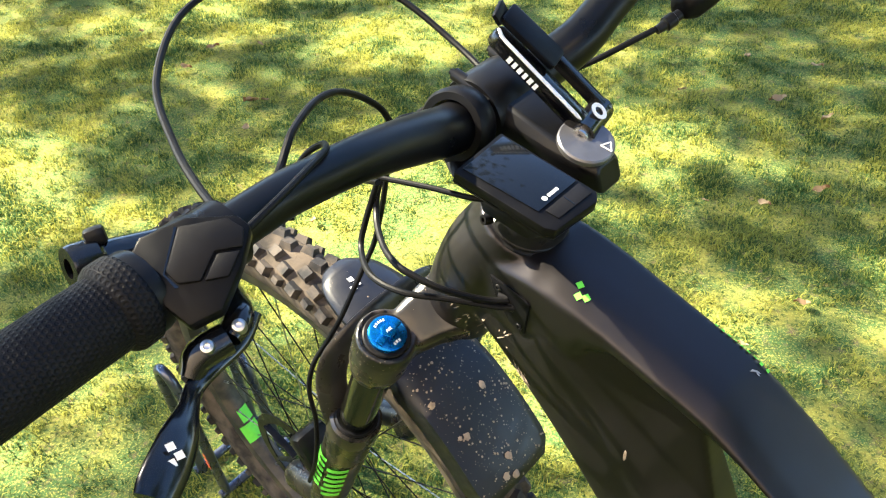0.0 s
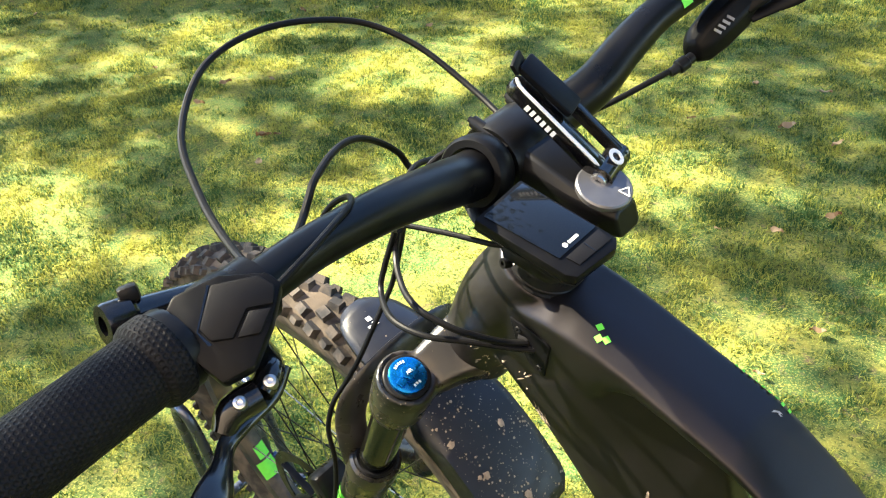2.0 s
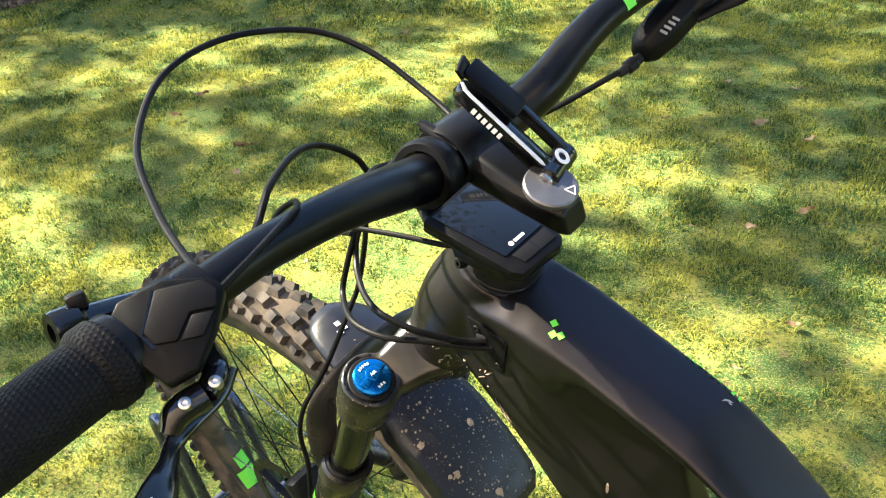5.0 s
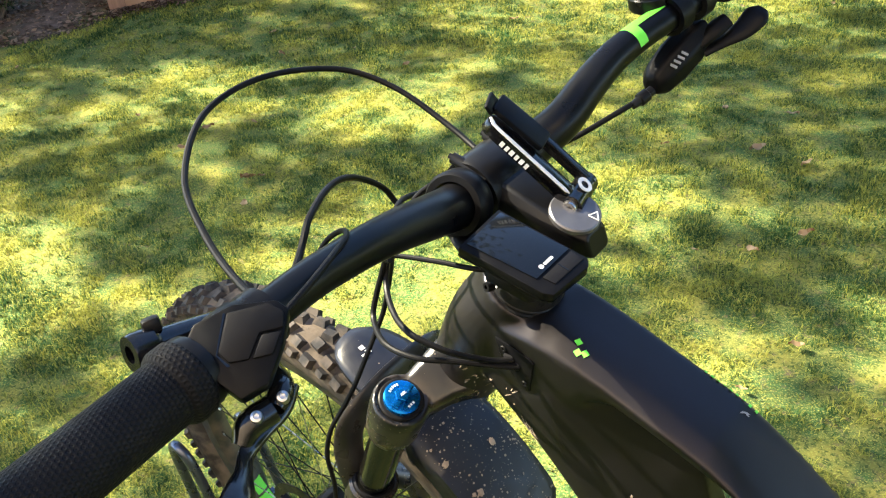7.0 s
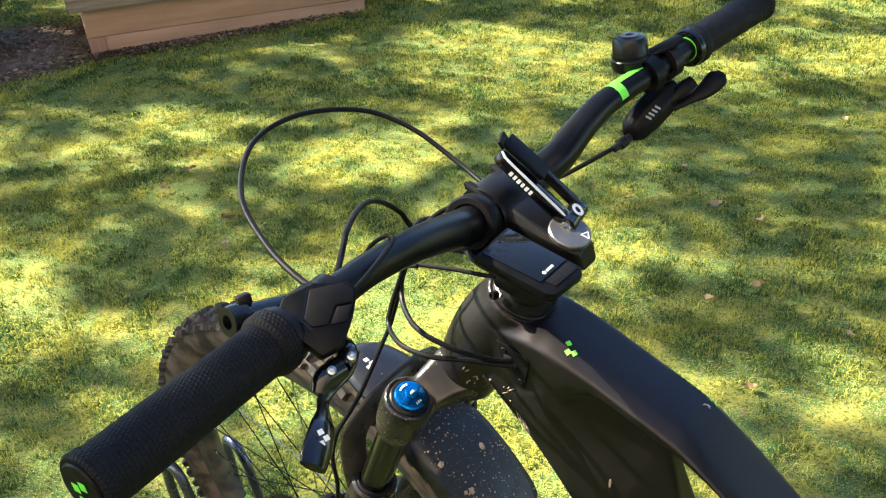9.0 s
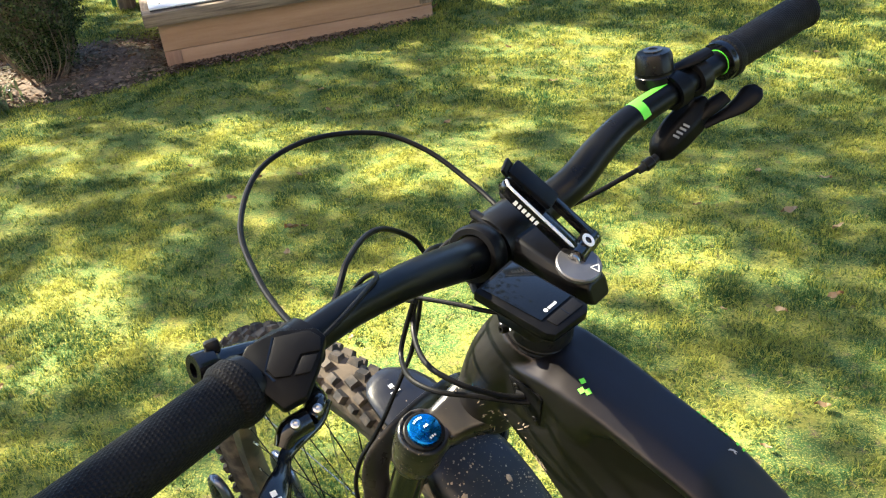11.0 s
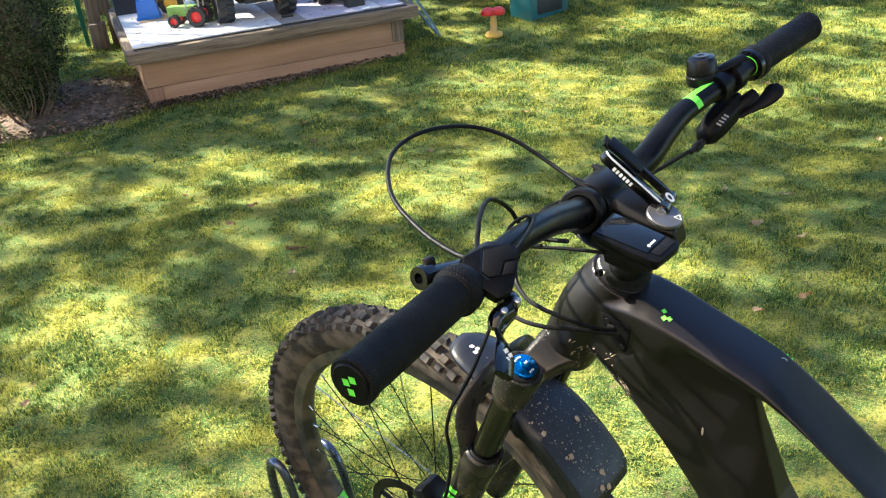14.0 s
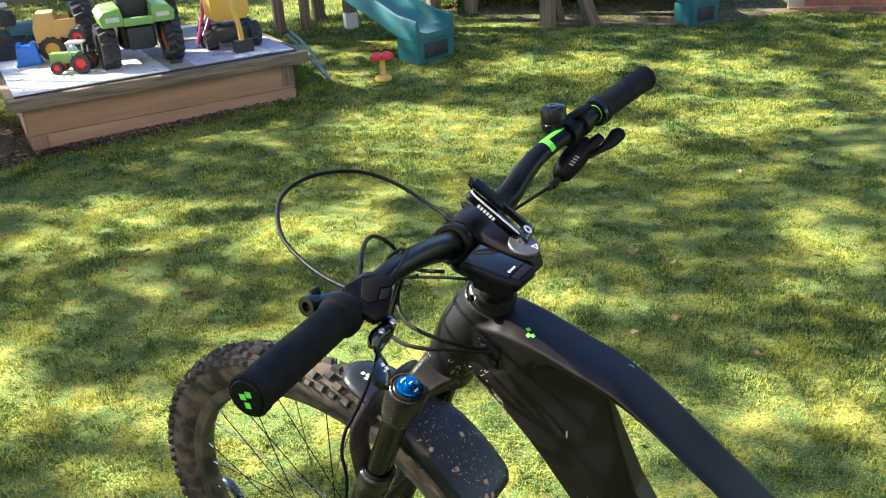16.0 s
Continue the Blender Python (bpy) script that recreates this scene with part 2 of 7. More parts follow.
def box(size, m, bevel=0.0, bm=None, segments=2):
    x, y, z = size[0] / 2, size[1] / 2, size[2]
    return prism([(-x, -y), (x, -y), (x, y), (-x, y)], z, m @ Matrix.Translation((0, 0, -z / 2)), bevel, bm, segments)


def rounded(w, h, r, n=5):
    """The outline of a rectangle with round corners."""
    out = []
    for cx, cy, a in ((w / 2 - r, h / 2 - r, 0), (-w / 2 + r, h / 2 - r, 90), (-w / 2 + r, -h / 2 + r, 180), (w / 2 - r, -h / 2 + r, 270)):
        out += [(cx + r * math.cos(radians(a + 90 * k / n)), cy + r * math.sin(radians(a + 90 * k / n))) for k in range(n + 1)]
    return out


def diamonds(m, size, bm=None):
    """Three small lozenges, a plain mark."""
    bm = bm or bmesh.new()
    for x, y in ((-0.45, 0.62), (0.35, 0.0), (-0.15, -0.7)):
        bm.faces.new([bm.verts.new(m @ Vector(((x + dx) * size, (y + dy) * size, 0))) for dx, dy in ((-0.5, 0.1), (0.1, 0.45), (0.5, -0.1), (-0.1, -0.45))])
    return bm


def dotted_rubber(name, count, pitch):
    """Grip rubber with rows of small round dimples round the object's z axis."""
    m = material(name, (0.0060, 0.0060, 0.0074), 0.56, spots=(0.0085, 0.0085, 0.0100), scale=60, amount=0.5, spec=0.11)
    t, b = m.node_tree, m.node_tree.nodes["Principled BSDF"]

    def op(kind, a, c=None):
        n = t.nodes.new("ShaderNodeMath")
        n.operation = kind
        for k, v in enumerate((a, c)):
            if v is None:
                continue
            if isinstance(v, (int, float)):
                n.inputs[k].default_value = v
            else:
                t.links.new(v, n.inputs[k])
        return n.outputs[0]

    c = t.nodes.new("ShaderNodeTexCoord")
    s = t.nodes.new("ShaderNodeSeparateXYZ")
    t.links.new(c.outputs["Object"], s.inputs[0])
    row = op("DIVIDE", s.outputs["Z"], pitch)
    turn = op("MULTIPLY", op("ARCTAN2", s.outputs["Y"], s.outputs["X"]), count / (2 * math.pi))
    turn = op("ADD", turn, op("MULTIPLY", op("FLOOR", row), 0.5))
    du, dv = op("SUBTRACT", op("FRACT", turn), 0.5), op("SUBTRACT", op("FRACT", row), 0.5)
    far = op("SQRT", op("ADD", op("MULTIPLY", du, du), op("MULTIPLY", dv, dv)))
    r = t.nodes.new("ShaderNodeMapRange")
    r.interpolation_type = "SMOOTHSTEP"
    r.inputs["From Min"].default_value, r.inputs["From Max"].default_value = 0.20, 0.46
    t.links.new(far, r.inputs["Value"])
    bp = t.nodes.new("ShaderNodeBump")
    bp.inputs["Strength"].default_value, bp.inputs["Distance"].default_value = 0.75, 0.0006
    t.links.new(r.outputs["Result"], bp.inputs["Height"])
    t.links.new(bp.outputs["Normal"], b.inputs["Normal"])
    return m


GRIP = dotted_rubber("dimpled grip rubber", 44, 0.0025)

# ---- the bicycle ----
# its own axes: x to the rider's right, y ahead, z up; it leans a little on its left side
BIKE = Matrix(((0.68807, -0.72425, -0.04497, 0.13938), (0.72270, 0.68954, -0.04724, 0.49645), (0.06522, 0.0, 0.99787, 0.00228), (0, 0, 0, 1)))
bike = thing("mountain_bike", BIKE, "matt black mountain bike with green marks parked on the lawn", "bicycle")
STEER = Vector((0, -0.4305, 0.9026))


def on_steer(z, ahead=0.0, x=0.0):
    """A point of the steering axis at that height, or beside it."""
    return Vector((x, 0.100 - (z - 0.81) * 0.477 + ahead * 0.9026, z + ahead * 0.4305))


def shrink(ob, voxel, rounds=6, factor=0.5):
    """Blends joined volumes into one smooth body."""
    r = ob.modifiers.new("blend", "REMESH")
    r.mode, r.voxel_size, r.use_smooth_shade = "VOXEL", voxel, True
    s = ob.modifiers.new("soften", "SMOOTH")
    s.iterations, s.factor = rounds, factor
    return ob


# frame: top tube, head and down tube in one moulded body
def section(y, z, half, tall, tilt, ridge=0.64, edge=0.013, waist=0.90, lower=0.62, push=0.002):
    """A cross-section of the frame at (y, z) of its top line, square to a line that falls by tilt degrees to the back:
    a flat top, a chamfer down to a sharp edge, and sides drawn in below it."""
    up = Vector((0, math.sin(radians(tilt)), math.cos(radians(tilt))))
    top = Vector((push, y, z))
    def flank(r, k=1.0):
        return [(half * r * 0.5, 0.001), (half * r, 0), (half * (r + k) / 2, -edge * 0.45), (half * k, -edge), (half * (k + 2 * waist) / 3, -edge - (tall - edge) * 0.3), (half * waist, -edge - (tall - edge) * 0.6), (half * lower, -tall)]

    pts = [(0, 0.0015)] + flank(0.93, 1.08) + [(0, -tall * 1.03)] + [(-a, b) for a, b in flank(ridge)[::-1]]
    return [top + Vector((1, 0, 0)) * a + up * b for a, b in pts]


bm = bmesh.new()
TOP_LINE = [  # y, z, half width, depth, fall, ridge, edge, waist, lower
    (0.088, 0.884, 0.024, 0.060, 0, 0.50, 0.016, 1.0, 0.7), (0.066, 0.902, 0.0330, 0.080, 0, 0.62, 0.016, 1.0, 0.8), (0.038, 0.909, 0.0350, 0.090, 2, 0.66, 0.0120, 1.0, 0.9),
    (0.010, 0.907, 0.0345, 0.080, 8, 0.60, 0.0100, 1.02, 0.95), (-0.008, 0.9035, 0.0338, 0.064, 12, 0.54, 0.0090, 1.03, 0.95), (-0.026, 0.8987, 0.0333, 0.040, 16, 0.50, 0.0085, 1.0, 0.88),
    (-0.046, 0.8920, 0.0328, 0.030, 18, 0.48, 0.0085, 0.96, 0.70), (-0.075, 0.8815, 0.0325, 0.029, 20, 0.48, 0.0085, 0.94, 0.62), (-0.108, 0.8695, 0.0325, 0.029, 21, 0.48, 0.0085, 0.94, 0.60),
    (-0.126, 0.8620, 0.0328, 0.029, 25, 0.49, 0.0090, 0.94, 0.6), (-0.144, 0.8500, 0.0334, 0.028, 33, 0.50, 0.0100, 0.93, 0.62), (-0.165, 0.8340, 0.0340, 0.028, 38, 0.50, 0.0110, 0.92, 0.65),
    (-0.200, 0.8060, 0.0340, 0.028, 39, 0.50, 0.0115, 0.91, 0.65), (-0.250, 0.7660, 0.0335, 0.028, 39, 0.52, 0.0115, 0.90, 0.65), (-0.330, 0.7010, 0.033, 0.030, 39.5, 0.55, 0.0120, 0.9, 0.65)]
loft([section(*q) for q in TOP_LINE] + [section(-0.43, 0.618, 0.034, 0.038, 40, 0.58), section(-0.56, 0.508, 0.032, 0.040, 41, 0.58)], bm)
# the shoulder that closes the body behind the head
loft([[Vector((0.003 + a * w, y, z)) for a, z in ((-1, z1 - 0.014), (-0.55, z1 - 0.004), (0.55, z1 - 0.004), (1, z1 - 0.014), (0.9, 0.862), (-0.9, 0.862))] for y, z1, w in ((0.070, 0.900, 0.029), (0.040, 0.911, 0.0340), (0.012, 0.908, 0.0335), (-0.030, 0.8985, 0.0320), (-0.060, 0.888, 0.029))], bm)
HEAD = Vector((0.005, 0.0375, 0.9176))
tube([on_steer(0.790), Vector((0.002, 0.070, 0.865)), HEAD - STEER * 0.001], [0.033, 0.0395, 0.0335], 28, 5, bm)


def down(front, rear, half, wide=0.30, facet=0.72, fh=0.84, rh=0.52):
    """A cross-section of the down tube between its front edge and its rear edge, with a facet on each side."""
    a, b = Vector((0.001, *front)), Vector((0.001, *rear))
    pts = [(-half * 0.72, 0), (half * 0.72, 0), (half, wide * 0.5), (half, wide), (half * fh, facet), (half * rh, 1.0), (-half * rh, 1.0), (-half * fh, facet), (-half, wide), (-half, wide * 0.5)]
    return [a.lerp(b, q) + Vector((p, 0, 0)) for p, q in pts]


loft([down((0.072, 0.832), (0.0, 0.870), 0.033), down((0.048, 0.812), (-0.034, 0.872), 0.0360, 0.30, 0.66, 0.97, 0.62), down((0.012, 0.782), (-0.110, 0.842), 0.0395, 0.24, 0.48, 0.78, 0.12), down((-0.033, 0.735), (-0.130, 0.776), 0.041, 0.24, 0.55, 0.84, 0.28),
      down((-0.075, 0.680), (-0.152, 0.712), 0.042, 0.28, 0.60, 0.90, 0.40), down((-0.125, 0.610), (-0.192, 0.640), 0.042, 0.28, 0.60, 0.90, 0.42), down((-0.2, 0.505), (-0.266, 0.536), 0.042), down((-0.32, 0.34), (-0.388, 0.372), 0.042)], bm)
frame_body = shrink(part("frame", bm, PAINT, bike, "matt black moulded frame"), 0.0020, 14)

bpy.context.view_layer.update()
solid = frame_body.evaluated_get(bpy.context.evaluated_depsgraph_get())


def on_frame(start, way, up, lift=0.0007):
    """A pose lying on the frame's surface where a line from start meets it."""
    hit, place, normal, _ = solid.ray_cast(Vector(start), Vector(way).normalized())
    return frame_of(place + normal * lift, normal, up)


# cable port on the head
outline = [(0.0405, 0.8895), (0.0350, 0.8885), (0.0235, 0.8868), (0.0080, 0.8822), (0.0058, 0.8795), (0.0118, 0.8475), (0.0150, 0.8450), (0.0240, 0.8520), (0.0370, 0.8730)]
round_line = [Vector((0, *a)).lerp(Vector((0, *b)), k / 4) for a, b in zip(outline, outline[1:] + outline[:1]) for k in range(4)]
hub_point = Vector((0, 0.0215, 0.8700))


def laid(p, lift):
    """A point (y, z) of the port cover, laid on the frame's left side."""
    hit, place, normal, _ = solid.ray_cast(Vector((-0.2, p.y, p.z)), Vector((1, 0, 0)))
    return place + normal * lift, normal


bm = bmesh.new()
grid = [[bm.verts.new(laid(hub_point.lerp(p, k), lift)[0]) for p in round_line] for k, lift in ((1.0, -0.0005), (0.99, 0.0012), (0.95, 0.0016), (0.6, 0.0016), (0.32, 0.0016), (0.1, 0.0016))]
for a, b in zip(grid, grid[1:]):
    for k in range(len(a)):
        bm.faces.new((a[k], a[(k + 1) % len(a)], b[(k + 1) % len(a)], b[k]))
bm.faces.new(grid[-1])
port = part("cable_port", bm, PLASTIC, frame_body, "black plastic cable port cover")
for y, z in ((0.0330, 0.8820), (0.0155, 0.8545)):
    place, normal = laid(Vector((0, y, z)), 0.0)
    part("port_screw", lathe([(0, 0.0016), (0.0013, 0.0016), (0.0013, 0.0026), (0.0025, 0.0026), (0.0028, 0.0012)], frame_of(place, normal, (0, 0, 1)), 12), ALLOY, frame_body, "small black screw")
for y, z in ((0.0270, 0.8745), (0.0220, 0.8690)):
    place, normal = laid(Vector((0, y, z)), 0.0)
    part("port_sleeve", lathe([(0.0026, -0.001), (0.0040, -0.001), (0.0038, 0.006), (0.0026, 0.006)], frame_of(place, (-0.45, 0.85, 0.05)), 16, closed=True), RUBBER, frame_body, "black rubber cable sleeve")
bm = bmesh.new()
for x, y in ((-0.0140, -0.0206), (-0.0204, -0.0240), (-0.0181, -0.0287)):
    m = on_frame((x, y, 1.0), (0, 0, -1), (0, 1, 0))
    bm.faces.new([bm.verts.new(m @ Vector((dx * 0.0047, dy * 0.0047, 0))) for dx, dy in ((-0.66, -0.2), (0.2, -0.66), (0.66, 0.2), (-0.2, 0.66))])
part("frame_mark", bm, GREEN, frame_body, "neon green printed mark", False)
bm = bmesh.new()
for i in range(9):
    m = on_frame((0.0322, -0.096 - 0.0048 * i, 1.0), (0, 0, -1), (0, 1, 0), 0.0008)
    a, b = (0.0017 if i % 3 else 0.0012), 0.0012
    bm.faces.new([bm.verts.new(m @ Vector(q)) for q in ((-a, -b, 0), (a, -b, 0), (a, b, 0), (-a, b, 0))])
part("frame_lettering", bm, GREEN, frame_body, "row of neon green marks along the top tube", False)

# dried mud and scuffs on the frame
rng = random.Random(9)
bm = bmesh.new()
for i in range(90):
    y, z = rng.uniform(0.026, 0.080), 0.790 + 0.050 * rng.random() ** 1.4
    hit = solid.ray_cast(Vector((-0.2, y, z)), Vector((1, 0, 0)))
    if not hit[0]:
        continue
    m = frame_of(hit[1] + hit[2] * 0.0005, hit[2], (0, -0.4, 0.9)) @ pose(0, 0, 0, 0, 0, rng.uniform(-30, 10))
    a, b = rng.uniform(0.0003, 0.0008), rng.uniform(0.0010, 0.0055)
    bm.faces.new([bm.verts.new(m @ Vector((a * math.cos(q) * rng.uniform(0.6, 1.2), b * math.sin(q) * rng.uniform(0.7, 1.1), 0))) for q in np.linspace(0, 2 * math.pi, 8)[:-1]])
for y, z, a, b in ((-0.0745, 0.7790, 0.0012, 0.0050), (-0.06, 0.70, 0.0007, 0.0008), (-0.03, 0.66, 0.0006, 0.0008), (-0.104, 0.70, 0.0006, 0.001)):
    hit = solid.ray_cast(Vector((-0.2, y, z)), Vector((1, 0, 0)))
    if hit[0]:
        m = frame_of(hit[1] + hit[2] * 0.0005, hit[2], (0, 0, 1))
        bm.faces.new([bm.verts.new(m @ Vector((a * math.cos(q), b * math.sin(q), 0))) for q in np.linspace(0, 2 * math.pi, 9)[:-1]])
edge_line = [Vector(q) for q in ((0, 0.0222, 0.8163), (0, 0.0116, 0.8012), (0, -0.0117, 0.7514), (0, -0.0318, 0.7129), (0, -0.0417, 0.6968), (0, -0.075, 0.640))]
for i in range(110):
    k = min(4, int(5 * rng.random() ** 1.3))
    q = edge_line[k].lerp(edge_line[k + 1], rng.random())
    hit = solid.ray_cast(Vector((-0.2, q.y - 0.001 - 0.007 * rng.random() ** 2, q.z - 0.004 * rng.random())), Vector((1, 0, 0)))
    if not hit[0]:
        continue
    m = frame_of(hit[1] + hit[2] * 0.0005, hit[2], (0, 0.5, 0.86)) @ pose(0, 0, 0, 0, 0, rng.uniform(-15, 15))
    a, b = rng.uniform(0.0002, 0.0006), rng.uniform(0.0006, 0.0040)
    bm.faces.new([bm.verts.new(m @ Vector((a * math.cos(w) * rng.uniform(0.6, 1.2), b * math.sin(w) * rng.uniform(0.7, 1.1), 0))) for w in np.linspace(0, 2 * math.pi, 8)[:-1]])
tagged(part("mud_flecks", bm, MUD, frame_body, "dried mud flecks round the head"), kind="stuff")
m = on_frame((0.0240, -0.130, 1.0), (0, 0, -1), (0, 1, 0), 0.0006)
bm = bmesh.new()
for pts in (((-0.004, 0.003), (-0.001, 0.0025), (0.0015, -0.0005), (0.002, -0.0035), (0.0005, -0.002), (-0.001, 0.0005)), ((-0.0008, -0.001), (0.0004, -0.0012), (0.0002, -0.004), (-0.0009, -0.003))):
    bm.faces.new([bm.verts.new(m @ Vector((a, b, 0))) for a, b in pts])
part("scuff", bm, PRINT_GREY, frame_body, "pale scuff in the paint", False)

# headset
bm = lathe([(0.0, -0.004), (0.0316, -0.004), (0.0318, -0.0005), (0.0300, 0.0002), (0.0300, 0.0028), (0.0292, 0.0034), (0.0280, 0.012), (0.0262, 0.0150), (0.0225, 0.024), (0.021, 0.040), (0.0, 0.040)], frame_of(HEAD, STEER))
headset = part("headset", bm, ALLOY, bike, "black headset cover with a white print")
bm = bmesh.new()
for k in range(7):
    a = radians(22 + 6.0 * k)
    out = Vector((-math.cos(a), math.sin(a) * 0.9026, math.sin(a) * 0.4305))
    box((0.0019, 0.0046 - 0.0012 * (k % 2), 0.0006), frame_of(HEAD + STEER * 0.0082 + out * 0.0290, out, STEER), 0, bm)
part("headset_print", bm, WHITE, headset, "white print", False)

# stem
bm = bmesh.new()
sz = [(0.045, 0.006, 0.019, 0.021), (0.030, 0.004, 0.0195, 0.021), (0.005, -0.001, 0.0185, 0.017), (-0.014, -0.003, 0.0165, 0.0125), (-0.027, -0.006, 0.011, 0.0095)]
rings = []
for y, dz, hw, hh in sz:
    c = Vector((0.004, y, 0.992 + dz - 0.004))
    rings.append([c + Vector((x, hh * q * 0.25, hh * q)) for x, q in ((-hw, -0.7), (-hw, 0.5), (-hw * 0.7, 0.95), (hw * 0.7, 0.95), (hw, 0.5), (hw, -0.7), (hw * 0.7, -1), (-hw * 0.7, -1))])
loft(rings, bm)
stem = part("stem", bm, BAR, bike, "black alloy stem")
mod = stem.modifiers.new("round", "BEVEL")
mod.width, mod.segments, mod.limit_method, mod.angle_limit = 0.004, 3, "ANGLE", radians(25)
part("steerer_clamp", tube([HEAD + STEER * 0.030, Vector((0.004, 0.012, 0.985))], 0.0195, 28, 1), ALLOY, stem)
part("face_plate", lathe([(0.0178, -0.021), (0.0235, -0.021), (0.0245, -0.018), (0.0245, 0.018), (0.0235, 0.021), (0.0178, 0.021)], frame_of((0.004, 0.062, 1.002), (1, 0, 0)), 36, closed=True),
     BAR, stem, "black clamp round the bar")
for x in (-0.014, 0.022):
    for z in (0.020, -0.020):
        part("stem_bolt", lathe([(0, 0.012), (0.0022, 0.012), (0.0022, 0.009), (0.0042, 0.009), (0.0044, 0.0), (0.0044, -0.022), (0, -0.022)],
             frame_of((x, 0.069, 1.002 + z), (0, 0.96, 0.28)), 14), ALLOY, stem, "black hex bolt")
# clamp ring of the display bracket on the left
part("bracket_clamp", lathe([(0.0170, -0.009), (0.0215, -0.009), (0.0235, -0.006), (0.0235, 0.006), (0.0215, 0.009), (0.0170, 0.009)],
     frame_of((-0.034, 0.0585, 1.0050), (1, 0.20, -0.35)), 40, closed=True), PLASTIC, stem, "black ribbed clamp ring")

# handlebar
RISE = [(0.041, 0.0570, 1.0065), (0.071, 0.0500, 1.0185), (0.101, 0.0443, 1.0308), (0.131, 0.0388, 1.0412), (0.161, 0.0338, 1.0492), (0.192, 0.0282, 1.0560), (0.250, 0.0200, 1.0605), (0.320, 0.0100, 1.0660)]
RISE_R = [(0.041, 0.0570, 1.0065), (0.071, 0.0480, 1.0177), (0.101, 0.0452, 1.0318), (0.131, 0.0420, 1.0428), (0.161, 0.0358, 1.0496), (0.192, 0.0284, 1.0548), (0.250, 0.0200, 1.0605), (0.320, 0.0100, 1.0660)]
BAR_LINE = [(-0.3925, 0.0, 1.0715)] + [(0.002 - x, y, z) for x, y, z in RISE[::-1]] + [(0.004, 0.0610, 1.0015)] + [(0.004 + x, y, z) for x, y, z in RISE_R] + [(0.3845, 0.001, 1.0710)]
SIDE_R = [0.0158, 0.0149, 0.0136, 0.0124, 0.0115, 0.0111, 0.0111, 0.0111, 0.0111]
BAR_R = SIDE_R[::-1] + [0.0160] + SIDE_R
bar = part("handlebar", tube(BAR_LINE, BAR_R, 28, 8), BAR, bike, "matt black riser handlebar")


def bar_at(x):
    """The middle of the bar and its direction at x."""
    for a, b in zip(BAR_LINE, BAR_LINE[1:]):
        if a[0] <= x <= b[0]:
            u = (x - a[0]) / (b[0] - a[0])
            return Vector(a).lerp(Vector(b), u), (Vector(b) - Vector(a)).normalized()


# green angle printed on the bar
bm = bmesh.new()
for (x0, x1, a0, a1) in ((0.152, 0.1605, 10, 135), (0.1605, 0.190, 10, 62)):
    n, k = 8, 8
    grid = []
    for i in range(n + 1):
        x = x0 + (x1 - x0) * i / n
        c, d = bar_at(x)
        m = frame_of(c, d, (0, 0, 1))
        r = np.interp(x, [q[0] for q in BAR_LINE], BAR_R) + 0.0005
        grid.append([bm.verts.new(m @ Vector((r * math.cos(radians(q)), r * math.sin(radians(q)), 0))) for q in np.linspace(a0 + 40, a1 + 40, k + 1)])
    for a, b in zip(grid, grid[1:]):
        for j in range(k):
            bm.faces.new((a[j], a[j + 1], b[j + 1], b[j]))
part("bar_mark", bm, GREEN, bar, "neon green angle printed on the bar", True, 80)


def grip(side):
    inner, outer = bar_at(side * 0.264)[0], Vector((-0.3945 if side < 0 else 0.3860, -0.0003, 1.0717))
    length = (outer - inner).length
    m = frame_of(inner, outer - inner)
    prof = [(0.0113, 0.0), (0.0185, 0.0), (0.0198, 0.0015), (0.0198, 0.009), (0.0186, 0.0115), (0.0166, 0.013), (0.0166, 0.05), (0.0170, 0.085), (0.0168, length - 0.009),
            (0.0178, length - 0.007), (0.0180, length - 0.0015), (0.0168, length), (0.0150, length), (0.0, length)]
    g = part("grip", lathe(prof, Matrix.Identity(4), 48), GRIP, bike, "black dimpled rubber grip")
    g.matrix_basis = m
    cap = part("grip_cap", lathe([(0, 0.0016), (0.0136, 0.0016), (0.0146, 0.0006), (0.0146, -0.001)], Matrix.Translation((0, 0, length)), 36), PLASTIC, g, "black end cap with a green mark")
    part("grip_mark", diamonds(Matrix.Translation((0, 0, length + 0.0024)) @ pose(0, 0, 0, 0, 0, 155 if side < 0 else 20), 0.0075), GREEN, g, "neon green mark", False)
    part("lock_ring", lathe([(0.0116, -0.006), (0.0178, -0.006), (0.0186, -0.004), (0.0186, 0.0), (0.0116, 0.0)], Matrix.Identity(4), 36, closed=True), ALLOY if side < 0 else GLOSS, g, "black lock ring")
    if side > 0:
        part("ring_line", lathe([(0.0110, -0.0066), (0.0121, -0.0066), (0.0121, -0.0062), (0.0110, -0.0062)], Matrix.Identity(4), 36, closed=True), GREEN, g, "thin neon green ring")
    return g


grip(-1)
grip(1)

